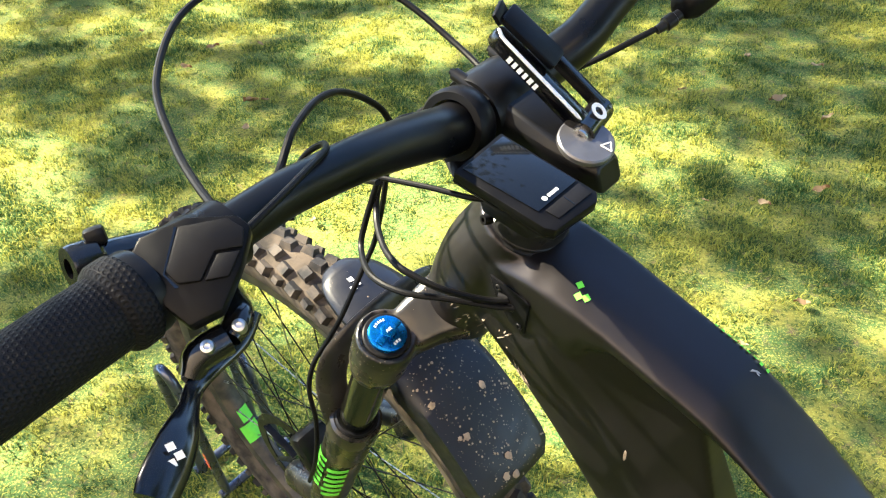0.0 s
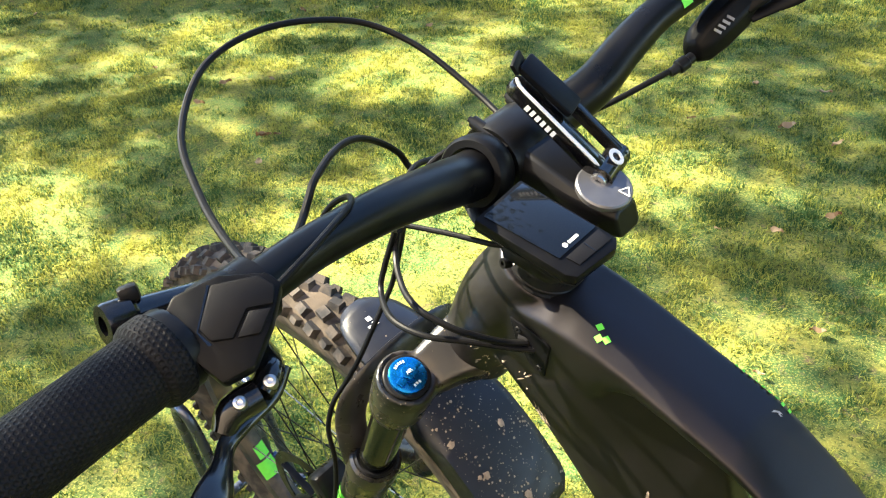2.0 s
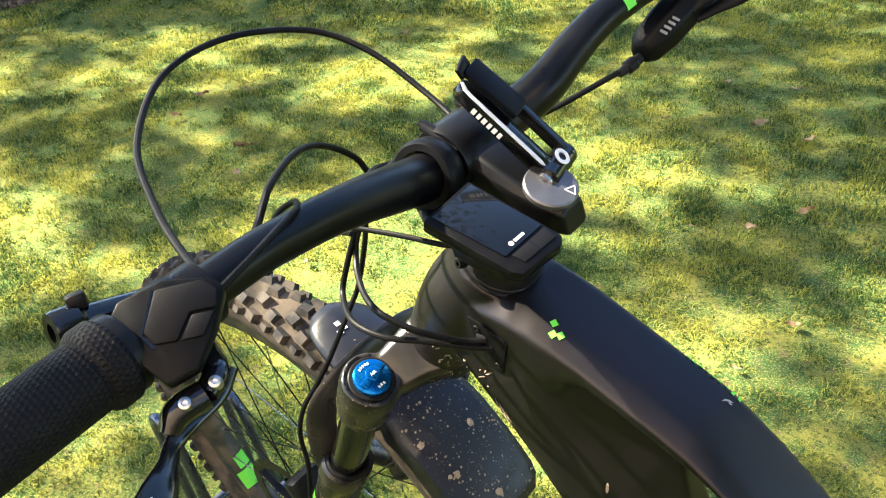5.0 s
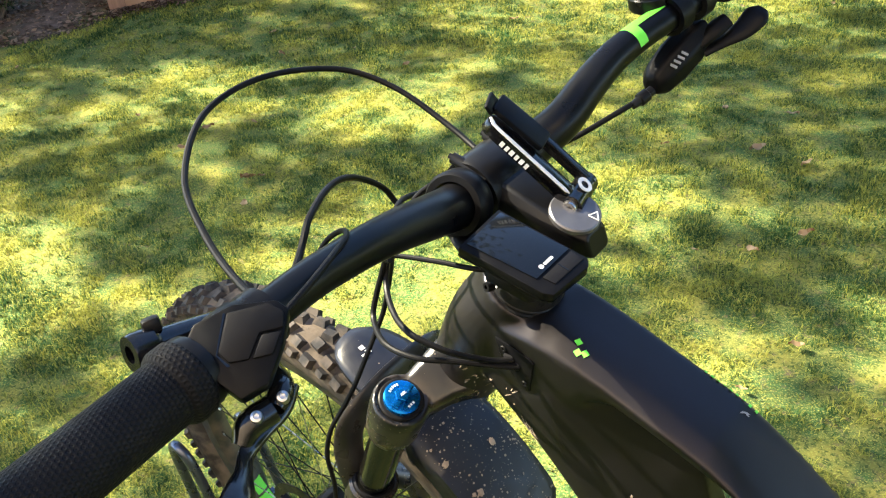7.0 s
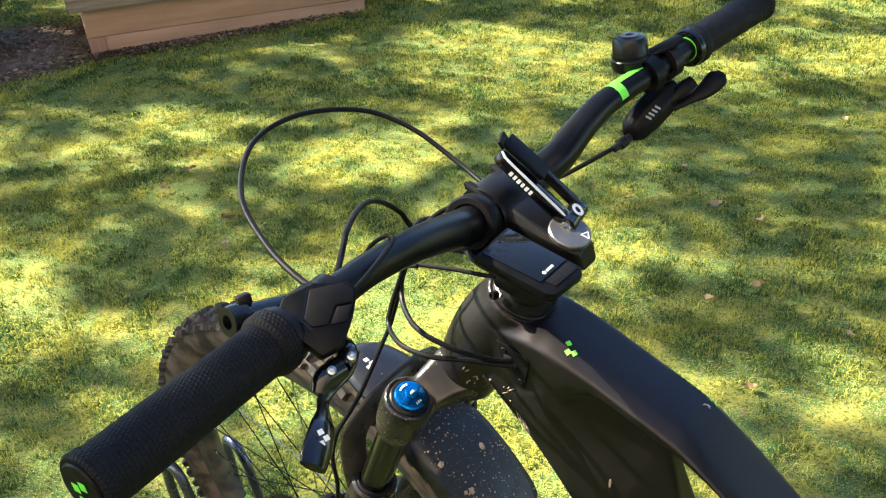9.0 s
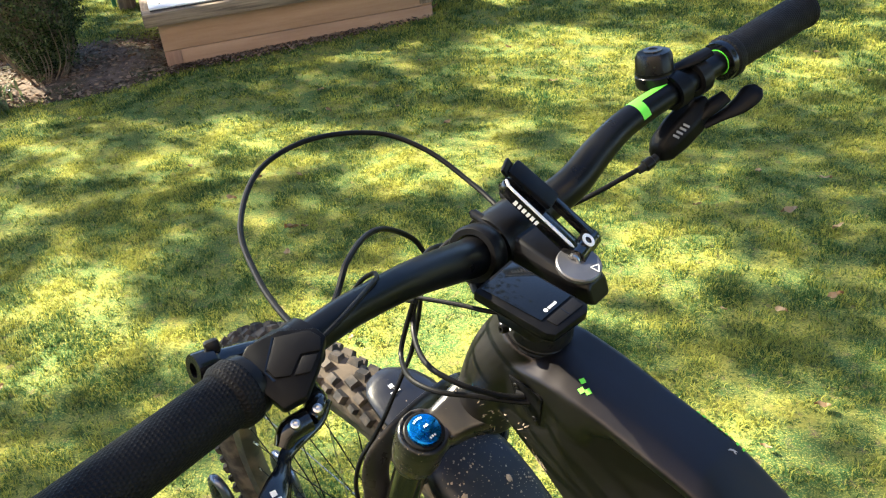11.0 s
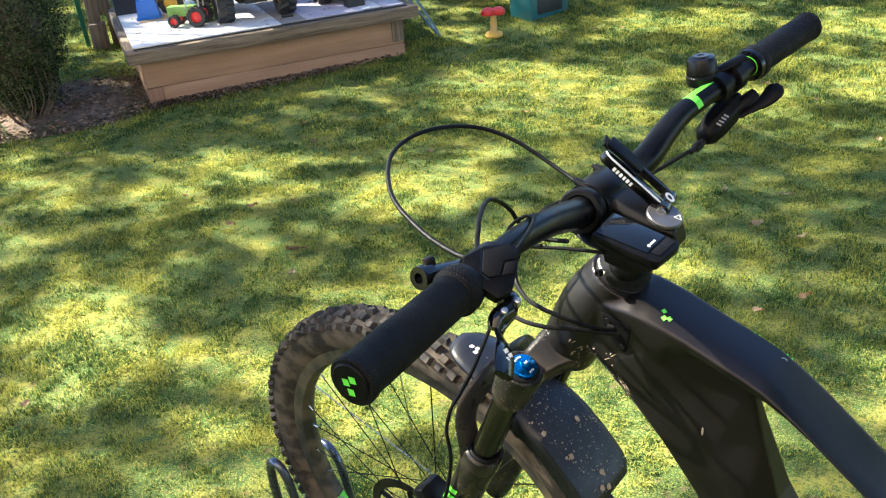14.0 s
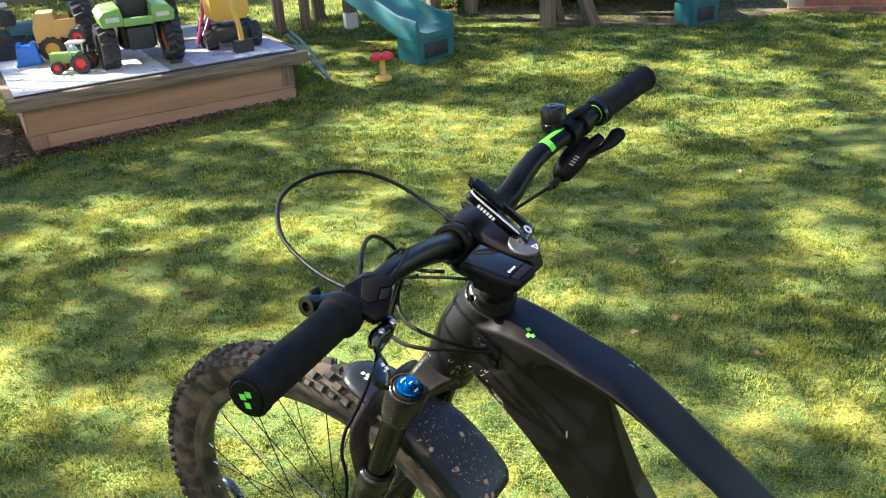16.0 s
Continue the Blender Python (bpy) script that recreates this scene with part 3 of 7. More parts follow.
# control unit beside the left grip
KEY = frame_of((-0.2391, -0.0016, 1.0714), (-0.231, -0.495, 0.838), (0, 0.9, 0.4))
outline = [(-0.0195, 0.0225), (-0.0125, 0.0262), (0.0062, 0.0212), (0.0222, 0.0086), (0.0232, 0.0012), (0.0100, -0.0088), (-0.0070, -0.0180), (-0.0205, -0.0148), (-0.0224, -0.0020)]
unit = part("control_unit", prism(outline, 0.011, KEY @ Matrix.Translation((0, 0, -0.011)), 0.0016), PLASTIC, bike, "black handlebar control unit with raised keys")
part("large_key", prism([(-0.0135, 0.0076), (0.0014, 0.0190), (0.0180, 0.0095), (0.0202, 0.0018), (0.0150, -0.0038), (0.0056, 0.0017), (-0.0060, -0.0042), (-0.0133, 0.0008)], 0.0022, KEY, 0.0009), RUBBER, unit, "large raised key")
part("small_key", prism([(-0.0050, -0.0050), (0.0056, 0.0006), (0.0134, -0.0045), (0.0032, -0.0098)], 0.0021, KEY, 0.0009), RUBBER, unit, "small raised key")
part("key_groove", prism([(-0.0150, 0.0076), (-0.0150, 0.0004), (-0.0136, -0.0004), (-0.0144, 0.0074), (0.0010, 0.0196), (0.0004, 0.0204)], 0.0004, KEY, 0), SCREEN, unit)
part("unit_clamp", lathe([(0.0117, -0.008), (0.0165, -0.008), (0.0172, -0.006), (0.0172, 0.006), (0.0165, 0.008), (0.0117, 0.008)], frame_of(bar_at(-0.235)[0], bar_at(-0.235)[1]), 32, closed=True), PLASTIC, unit)

# left brake lever
MC = [(-0.2690, 0.0515, 1.0630), (-0.248, 0.051, 1.056), (-0.220, 0.050, 1.045), (-0.195, 0.050, 1.038)]
lever = part("brake_lever", tube(MC, [0.0085, 0.0078, 0.0085, 0.0065], 18, 6), GLOSS, bike, "gloss black brake lever and cylinder")
part("cylinder_end", lathe([(0.0, -0.001), (0.0045, -0.001), (0.0045, 0.004), (0.0092, 0.004), (0.0098, 0.002), (0.0098, -0.008), (0.006, -0.012), (0, -0.012)],
     frame_of((-0.2698, 0.0516, 1.0633), (-1, 0.04, 0.26)), 24), GLOSS, lever, "ringed end of the brake cylinder")
part("bleed_screw", box((0.009, 0.007, 0.008), frame_of((-0.258, 0.0535, 1.0705), (0.1, 0.3, 0.95)), 0.002), ALLOY, lever)
part("lever_clamp", lathe([(0.0116, -0.006), (0.0160, -0.006), (0.0160, 0.006), (0.0116, 0.006)], frame_of(bar_at(-0.221)[0], bar_at(-0.221)[1]), 28, closed=True), ALLOY, lever)
part("clamp_arm", tube([(-0.221, 0.030, 1.052), (-0.226, 0.042, 1.048)], 0.008, 12, 1), ALLOY, lever)
yoke = tube([(-0.222, 0.046, 1.040), (-0.228, 0.020, 1.038), (-0.236, -0.006, 1.043), (-0.246, -0.012, 1.042)], [0.008, 0.0075, 0.007, 0.006], 14, 6, flat=(1.0, 0.8))
tube([(-0.246, -0.012, 1.042), (-0.258, -0.010, 1.041), (-0.266, -0.012, 1.036)], [0.007, 0.007, 0.005], 14, 5, yoke)
part("lever_yoke", yoke, GLOSS, lever)
for p in ((-0.2415, -0.0165, 1.0485), (-0.2560, -0.0150, 1.0475)):
    part("pivot_screw", lathe([(0, 0.0008), (0.0012, 0.0010), (0.0014, 0.0022), (0.0026, 0.0018), (0.0030, 0.0), (0.0030, -0.006), (0, -0.006)], frame_of(p, (-0.25, -0.5, 0.83)), 18), SILVER, lever, "bright screw head")
blade = tube([(-0.229, -0.002, 1.038), (-0.240, -0.008, 1.034), (-0.256, -0.012, 1.034), (-0.268, -0.018, 1.036), (-0.276, -0.027, 1.038), (-0.284, -0.035, 1.039), (-0.293, -0.042, 1.039), (-0.301, -0.047, 1.038), (-0.306, -0.0505, 1.037)],
             [0.0058, 0.0052, 0.0044, 0.0040, 0.0046, 0.0074, 0.0085, 0.0086, 0.0078], 18, 7, flat=(1.0, 0.42), twist=(-0.2, -0.75, 0.62))
lever_blade = part("lever_blade", blade, GLOSS, lever, "gloss black lever blade with a white mark")
part("lever_mark", diamonds(frame_of(Vector((-0.2905, -0.0400, 1.0390)) + Vector((-0.2, -0.75, 0.62)).normalized() * 0.0066, (-0.2, -0.75, 0.62), (0.6, 0.5, 0.4)), 0.0044), WHITE, lever, "white mark", False)

# display beside the stem
DISP = frame_of((-0.0545, -0.0118, 1.0049), (-0.022, -0.239, 0.971), (0, 0.9, 0.4))
shape = [(-0.0245, 0.0330), (0.0190, 0.0355), (0.0232, -0.0315), (0.0170, -0.0358), (-0.0155, -0.0332), (-0.0190, -0.0275)]
display = part("display", prism(shape, 0.007, DISP @ Matrix.Translation((0, 0, -0.007)), 0.0011), PLASTIC, bike, "black bicycle display with a dark screen")
part("screen", prism([(-0.0195, 0.0308), (0.0168, 0.0325), (0.0205, -0.0185), (-0.0130, -0.0185)], 0.0010, DISP, 0.0004), SCREEN, display, "glossy dark screen")
part("key_strip", prism([(-0.0095, -0.0205), (0.0200, -0.0205), (0.0195, -0.0300), (-0.0085, -0.0290)], 0.0009, DISP, 0.0003), RUBBER, display)
part("key_gap", box((0.0007, 0.0075, 0.0012), DISP @ Matrix.Translation((0.0055, -0.025, 0.0006)), 0), SCREEN, display)
bm = bmesh.new()
lathe([(0.0, 0.0), (0.0016, 0.0), (0.0016, 0.0003), (0, 0.0003)], DISP @ Matrix.Translation((-0.0035, -0.0150, 0.0011)), 16, bm)
for i in range(5):
    box((0.0011, 0.0020, 0.0003), DISP @ Matrix.Translation((0.0000 + 0.0018 * i, -0.0150, 0.0012)), 0, bm)
part("screen_print", bm, WHITE, display, "small white print under the screen", False)
cradle = [[DISP @ Vector((x * a + 0.004 * (1 - a) * 3, y * b + c, z)) for x, y in shape] for a, b, c, z in ((1.0, 1.0, 0, -0.0068), (0.97, 0.97, 0.0, -0.0095), (0.66, 0.80, 0.002, -0.022), (0.50, 0.62, 0.004, -0.032), (0.46, 0.5, 0.006, -0.040))]
part("display_mount", loft(cradle), PLASTIC, display, "tapered black mount under the display")
part("bracket_arm", tube([(-0.038, 0.054, 0.985), (-0.046, 0.036, 0.985), (-0.048, 0.012, 0.985)], [0.008, 0.009, 0.009], 12, 5, flat=(1.4, 0.6)), PLASTIC, display)
part("mount_foot", tube([(-0.046, -0.002, 0.975), (-0.026, 0.008, 0.957), (-0.006, 0.024, 0.940)], [0.014, 0.016, 0.020], 14, 4), PLASTIC, display, "black foot of the display mount")
part("mount_screw", lathe([(0, 0.0), (0.0018, 0.0), (0.0018, 0.002), (0.0036, 0.002), (0.004, 0.0), (0.004, -0.004), (0, -0.004)], frame_of((-0.0300, 0.045, 0.934), (-1, 0.3, 0.25)), 16), PLASTIC, display)

# phone clip on the stem
CLIP = frame_of((0.005, 0.021, 1.034), (0.156, -0.614, 0.715), (-0.174, 0.729, 0.664))
phone_clip = part("phone_clip", prism(rounded(0.013, 0.078, 0.0062, 8), 0.0095, CLIP @ Matrix.Translation((-0.0025, 0.000, -0.0095)), 0.0014), GLOSS, bike, "black and white folding phone clip on the stem")
part("clip_edge", prism([(-0.0088, 0.028), (-0.0080, 0.034), (-0.0045, 0.0385), (-0.0030, 0.0372), (-0.0058, 0.0325), (-0.0062, 0.028), (-0.0058, -0.030), (-0.0070, -0.034), (-0.0086, -0.031)], 0.0012, CLIP, 0.0004), WHITE, phone_clip, "white edge stripe")
part("clip_plate", prism(rounded(0.019, 0.042, 0.002, 3), 0.0042, CLIP @ pose(0.0085, 0.0205, 0.0025, 0, 0, 4), 0.001), PLASTIC, phone_clip, "black ribbed holding plate")
part("plate_hook", box((0.016, 0.008, 0.003), CLIP @ pose(0.002, 0.0435, 0.0045, 25, 0, 14), 0.001), PLASTIC, phone_clip)
part("clip_arm", prism([(-0.0025, 0.026), (0.0025, 0.026), (0.0035, -0.036), (0.002, -0.042), (-0.003, -0.040)], 0.008, CLIP @ pose(0.0195, -0.003, -0.0060, 0, 0, 0), 0.001), GLOSS, phone_clip)
part("hinge", tube([CLIP @ Vector((-0.0085, -0.0405, -0.006)), CLIP @ Vector((0.0235, -0.0405, -0.006))], 0.0082, 24, 1), GLOSS, phone_clip, "dark metal hinge barrel")
part("hinge_bolt", lathe([(0, 0.0), (0.0022, 0.0), (0.0024, 0.0018), (0.0050, 0.0018), (0.0054, 0.0), (0.0054, -0.004), (0, -0.004)], frame_of(CLIP @ Vector((-0.0100, -0.0405, -0.006)), CLIP.to_3x3() @ Vector((-1, 0, 0))), 20), SILVER, phone_clip, "bright bolt head")
part("hinge_ring", lathe([(0.0030, 0.0), (0.0056, 0.0), (0.0056, 0.0006), (0.0030, 0.0006)], CLIP @ Matrix.Translation((0.0075, -0.0385, 0.0030)), 24, closed=True), WHITE, phone_clip, "white printed ring")
part("clip_foot", lathe([(0, 0.0), (0.0165, 0.0), (0.0175, -0.001), (0.0175, -0.004), (0, -0.004)], frame_of((0.001, -0.012, 1.0025), (-0.05, -0.32, 0.95)), 40), GREY_METAL, phone_clip, "grey metal foot disc")
bm = bmesh.new()
m = frame_of((0.0062, -0.0232, 0.9993), (-0.05, -0.32, 0.95), (0, 1, 0)) @ pose(0, 0, 0, 0, 0, 40)
for k in range(3):
    a, b = [Vector((0.0042 * math.cos(radians(90 + 120 * q)), 0.0042 * math.sin(radians(90 + 120 * q)), 0)) for q in (k, k + 1)]
    d = (b - a).normalized()
    box(((b - a).length, 0.0007, 0.0004), m @ Matrix.Translation((a + b) / 2) @ pose(0, 0, 0, 0, 0, math.degrees(math.atan2(d.y, d.x))), 0, bm)
part("warning_mark", bm, WHITE, phone_clip, "white triangle mark", False)
bm = bmesh.new()
for i in range(6):
    box((0.0004, 0.0029 - 0.0004 * (i % 2), 0.0042), CLIP @ pose(-0.0091, 0.0205 - 0.0043 * i, -0.0055, 0, 0, 0), 0, bm)
part("clip_print", bm, WHITE, phone_clip, "row of white printed marks", False)

# right side: bell, shifter
c, d = bar_at(0.199)
bell = part("bell", lathe([(0, 0.0155), (0.009, 0.0153), (0.0140, 0.0140), (0.0160, 0.0105), (0.0166, -0.005), (0.0176, -0.006), (0.0176, -0.013), (0.0164, -0.016), (0.0, -0.016)],
            frame_of((0.1955, 0.046, 1.0745), (0.02, 0.10, 0.99)), 40), BELL, bike, "round black bicycle bell")
part("bell_top", lathe([(0.004, 0.0), (0.0085, 0.0), (0.0085, 0.0008), (0.004, 0.0008)], frame_of((0.1955, 0.0476, 1.0900), (0.02, 0.10, 0.99)), 28, closed=True), GREY_METAL, bell, "worn grey ring on the bell's top")
part("bell_clamp", lathe([(0.0119, -0.007), (0.016, -0.007), (0.016, 0.007), (0.0119, 0.007)], frame_of(c, d), 28, closed=True), PLASTIC, bell)
part("striker", tube([(0.205, 0.036, 1.070), (0.222, 0.024, 1.075), (0.236, 0.017, 1.079)], [0.004, 0.006, 0.0055], 12, 5, flat=(1.3, 0.7)), PLASTIC, bell, "black bell striker")
part("bell_band", lathe([(0.0160, -0.0032), (0.0170, -0.0032), (0.0170, -0.0018), (0.0160, -0.0018)], frame_of((0.1955, 0.046, 1.0745), (0.02, 0.10, 0.99)), 40, closed=True), PLASTIC, bell)
brake = part("right_brake", tube([(0.180, 0.050, 1.036), (0.21, 0.050, 1.044), (0.25, 0.050, 1.052)], 0.0075, 14, 4), GLOSS, bike, "gloss black brake cylinder")
part("brake_clamp", lathe([(0.0116, -0.006), (0.0165, -0.006), (0.0165, 0.006), (0.0116, 0.006)], frame_of(*bar_at(0.226)), 28, closed=True), ALLOY, brake)
shifter = part("shifter", loft([[Vector((x + dx * 0.25, y + dy, z0 + dz)) for dx, dy, dz in ((0, -0.013 * k, -0.010 * k), (0, -0.014 * k, 0.006 * k), (0, -0.006 * k, 0.016 * k), (0, 0.008 * k, 0.015 * k), (0, 0.014 * k, 0.002 * k), (0, 0.008 * k, -0.014 * k))]
                for x, y, z0, k in ((0.182, 0.036, 0.998, 0.55), (0.190, 0.035, 1.001, 0.95), (0.206, 0.032, 1.008, 1.1), (0.224, 0.027, 1.018, 1.1), (0.236, 0.022, 1.026, 0.8))]), PLASTIC, bike, "black shift unit under the bar")
mod = shifter.modifiers.new("round", "BEVEL")
mod.width, mod.segments = 0.003, 3
bm = bmesh.new()
for i in range(4):
    box((0.0022, 0.0060, 0.0005), frame_of((0.194 + 0.0040 * i, 0.0225 - 0.0010 * i, 1.0140 + 0.0021 * i), (-0.3, -0.62, 0.72), (0, 1, 0)) @ pose(0, 0, 0, 0, 0, 12), 0, bm)
part("shifter_print", bm, PRINT_GREY, shifter, "grey print", False)
part("thumb_lever", tube([(0.226, 0.014, 1.014), (0.240, 0.004, 1.019), (0.254, -0.006, 1.026), (0.266, -0.011, 1.034), (0.272, -0.013, 1.038)], [0.005, 0.0055, 0.009, 0.0105, 0.005], 16, 6, flat=(1.0, 0.4), twist=(-0.3, -0.4, 0.85)), PLASTIC, shifter, "black thumb lever")
part("release_lever", tube([(0.222, 0.016, 1.022), (0.234, 0.010, 1.030), (0.246, 0.004, 1.036)], [0.005, 0.0075, 0.0065], 14, 6, flat=(1.0, 0.5), twist=(-0.3, -0.4, 0.85)), PLASTIC, shifter)
part("cable_adjuster", lathe([(0, -0.002), (0.0042, -0.002), (0.0042, 0.003), (0.0055, 0.004), (0.0055, 0.012), (0.004, 0.013), (0.0032, 0.020), (0, 0.020)], frame_of((0.178, 0.034, 0.996), (-1, 0.28, -0.28)), 16), ALLOY, shifter, "black cable adjuster")

# cables
def cable(name, pts, r, label):
    return part(name, tube(pts, r, 10, 8), CABLE, bike, label)


cable("brake_hose", [(-0.197, 0.050, 1.0385), (-0.190, 0.088, 1.030), (-0.172, 0.148, 1.030), (-0.142, 0.211, 1.038), (-0.085, 0.262, 1.047), (-0.022, 0.270, 1.047), (0.040, 0.252, 1.031), (0.066, 0.214, 1.011),
      (0.073, 0.165, 0.985), (0.064, 0.120, 0.972), (0.048, 0.080, 0.965), (0.030, 0.050, 0.960)], 0.0025, "long looping black brake hose")
cable("control_cable", [(-0.215, 0.018, 1.046), (-0.172, 0.080, 1.008), (-0.1314, 0.1148, 1.0013), (-0.116, 0.125, 1.006), (-0.102, 0.1345, 1.0085), (-0.070, 0.154, 1.005), (-0.042, 0.167, 0.995), (-0.018, 0.174, 0.978), (0.002, 0.176, 0.957), (0.0089, 0.172, 0.940), (0.012, 0.150, 0.925), (0.014, 0.110, 0.930)], 0.0026, "black control cable in a small loop")
cable("display_wire", [(-0.100, 0.062, 0.999), (-0.092, 0.088, 0.985), (-0.080, 0.089, 0.979), (-0.072, 0.050, 0.984), (-0.066, 0.020, 0.986), (-0.056, 0.010, 0.984)], 0.0018, "thin black display wire")
cable("shift_cable", [(0.170, 0.0360, 0.994), (0.146, 0.047, 0.988), (0.112, 0.068, 0.976), (0.075, 0.110, 0.955), (0.040, 0.145, 0.946), (0.005, 0.150, 0.957), (-0.022, 0.136, 0.968), (-0.034, 0.132, 0.958), (-0.040, 0.142, 0.925), (-0.050, 0.150, 0.893),
      (-0.060, 0.148, 0.875), (-0.082, 0.112, 0.884), (-0.082, 0.080, 0.886), (-0.066, 0.056, 0.882), (-0.046, 0.032, 0.874), (-0.034, 0.020, 0.869)], 0.0024, "black shift cable curving into the frame")
cable("rear_brake_hose", [(0.055, 0.100, 0.975), (0.010, 0.140, 0.962), (-0.030, 0.146, 0.925), (-0.046, 0.140, 0.904), (-0.066, 0.113, 0.902), (-0.078, 0.086, 0.906), (-0.076, 0.069, 0.902), (-0.068, 0.053, 0.894), (-0.048, 0.036, 0.879), (-0.034, 0.025, 0.8735)], 0.0025, "black hose curving into the frame")
cable("fork_hose", [(-0.005, 0.165, 0.925), (0.006, 0.195, 0.86), (0.002, 0.212, 0.808), (-0.010, 0.217, 0.785), (-0.028, 0.219, 0.763), (-0.046, 0.223, 0.738), (-0.060, 0.232, 0.713), (-0.076, 0.240, 0.690), (-0.088, 0.242, 0.660), (-0.094, 0.236, 0.62), (-0.100, 0.25, 0.55), (-0.092, 0.30, 0.45)], 0.0025, "black brake hose down the fork")
cable("wire_loop", [(-0.218, 0.000, 1.074), (-0.196, 0.006, 1.074), (-0.170, 0.018, 1.070), (-0.152, 0.030, 1.064), (-0.142, 0.047, 1.055), (-0.146, 0.060, 1.044), (-0.158, 0.062, 1.030), (-0.168, 0.050, 1.022)], 0.0017, "thin black wire looped over the bar")

# fork
LEG = Vector((0.0, 0.409, -0.9125))


def leg_at(side, z):
    c = Vector((-0.0735 if side < 0 else 0.0755, 0.1166, 0.8128))
    return c + LEG * ((c.z - z) / 0.9125)


fork = thing("fork", Matrix.Identity(4), "", "")
fork.parent = bike
fork["label"] = "muddy black suspension fork"
bm = bmesh.new()
for s in (-1, 1):
    lathe([(0, -0.002), (0.0205, -0.002), (0.0215, 0.0005), (0.0235, 0.0005), (0.0250, -0.003), (0.0258, -0.012), (0.0245, -0.045), (0.0215, -0.060), (0.0, -0.060)], frame_of(leg_at(s, 0.8088), -LEG), 36, bm)


def bridge(c, deep, tall):
    """A flat-topped cross-section of the fork crown, square to the x axis."""
    pts = [(-0.5, 0.30), (-0.42, 0.46), (0.36, 0.50), (0.50, 0.32), (0.46, -0.30), (0.28, -0.50), (-0.30, -0.50), (-0.48, -0.26)]
    return [Vector(c) + Vector((0, 0.9026, 0.4305)) * (a * deep) + STEER * (b * tall) for a, b in pts]


half_bridge = [((-0.078, 0.122, 0.786), 0.036, 0.036), ((-0.058, 0.121, 0.792), 0.038, 0.032), ((-0.040, 0.113, 0.800), 0.046, 0.030), ((-0.020, 0.104, 0.805), 0.060, 0.032)]
loft([bridge(*q) for q in half_bridge] + [bridge((0.001, 0.101, 0.807), 0.066, 0.034)] + [bridge((0.002 - c[0], c[1], c[2]), d, h) for c, d, h in half_bridge[::-1]], bm)
crown = shrink(part("crown", bm, FORK, fork, "muddy black fork crown"), 0.0022, 2)
for s in (-1, 1):
    part("stanchion", tube([leg_at(s, 0.775), leg_at(s, 0.60)], 0.0172, 32, 1), STANCHION, fork, "glossy black sliding tube")
    part("crown_ring", lathe([(0.0175, -0.002), (0.0200, -0.002), (0.0200, 0.002), (0.0175, 0.002)], frame_of(leg_at(s, 0.757), -LEG), 32, closed=True), GREY_METAL, fork)
    m = frame_of(leg_at(s, 0.640), -LEG)
    bm = lathe([(0.0178, 0.004), (0.0225, 0.005), (0.0255, 0.002), (0.0262, -0.004), (0.0262, -0.030), (0.0248, -0.045), (0.0235, -0.20), (0.0225, -0.27), (0.020, -0.300), (0, -0.300)], m, 32)
    part("fork_lower", bm, FORK, fork, "black lower fork leg with neon green marks")
    part("wiper_seal", lathe([(0.0173, 0.007), (0.0195, 0.008), (0.0212, 0.006), (0.0215, 0.001), (0.0173, 0.001)], m, 32, closed=True), RUBBER, fork, "black wiper seal")
    if s < 0:
        for k in range(6):
            h = -0.100 - 0.017 * k
            for a0, a1, rise in ((112, 176, 0.020), (184, 236, 0.016)):
                bm = bmesh.new()
                edge = [[bm.verts.new(m @ Vector((0.0254 * math.cos(radians(q)), 0.0254 * math.sin(radians(q)), h + rise * (q - a0) / (a1 - a0) - d))) for q in np.linspace(a0 + 5 * (k % 2), a1, 7)] for d in (0.0, 0.0105)]
                for n in range(6):
                    bm.faces.new((edge[0][n], edge[0][n + 1], edge[1][n + 1], edge[1][n]))
                part("leg_stripe", bm, GREEN, fork, "neon green slanted printed stripe", False)
# top cap of the air chamber
m = frame_of(leg_at(-1, 0.8088), -LEG, (0, 1, 0))
part("cap_seat", lathe([(0, 0.001), (0.0185, 0.001), (0.0195, 0.0), (0.0195, -0.004), (0, -0.004)], m, 32), ALLOY, fork)
cap = part("air_cap", lathe([(0, 0.0055), (0.0135, 0.0055), (0.0155, 0.0042), (0.0158, 0.0), (0, 0.0)], m, 36), BLUE, fork, "blue anodised air cap")
part("cap_bar", box((0.0270, 0.0072, 0.0030), m @ pose(0, 0, 0.0066, 0, 0, 12), 0.0012), BLUE, fork, "raised blue finger bar")
part("cap_nut", prism([(0.0068 * math.cos(radians(60 * k)), 0.0068 * math.sin(radians(60 * k))) for k in range(6)], 0.0045, m @ Matrix.Translation((0, 0, 0.0058)), 0.0008), BLUE, fork, "blue hexagon nut")
bm = bmesh.new()
for k in range(5):
    box((0.0011, 0.0021, 0.0004), m @ pose(0, 0, 0.0057, 0, 0, 24 - 12 * k) @ Matrix.Translation((0, 0.0112, 0)), 0, bm)
for k in range(3):
    box((0.0016, 0.0022, 0.0004), m @ pose(-0.0026 + 0.0026 * k, -0.0104 + 0.0003 * (k == 1), 0.0057), 0, bm)
part("cap_print", bm, WHITE, fork, "white printed marks", False)
text = bpy.data.curves.new("air", "FONT")
text.body, text.size, text.align_x, text.align_y, text.extrude = "AIR", 0.0038, "CENTER", "CENTER", 0.0001
t_ob = new("tmp_text", text)
me = bpy.data.meshes.new_from_object(t_ob.evaluated_get(bpy.context.evaluated_depsgraph_get()))
bpy.data.objects.remove(t_ob)
me.materials.append(WHITE)
lettering = new("cap_lettering", me)
lettering.parent = fork
lettering.matrix_basis = m @ pose(0, 0, 0.0106)
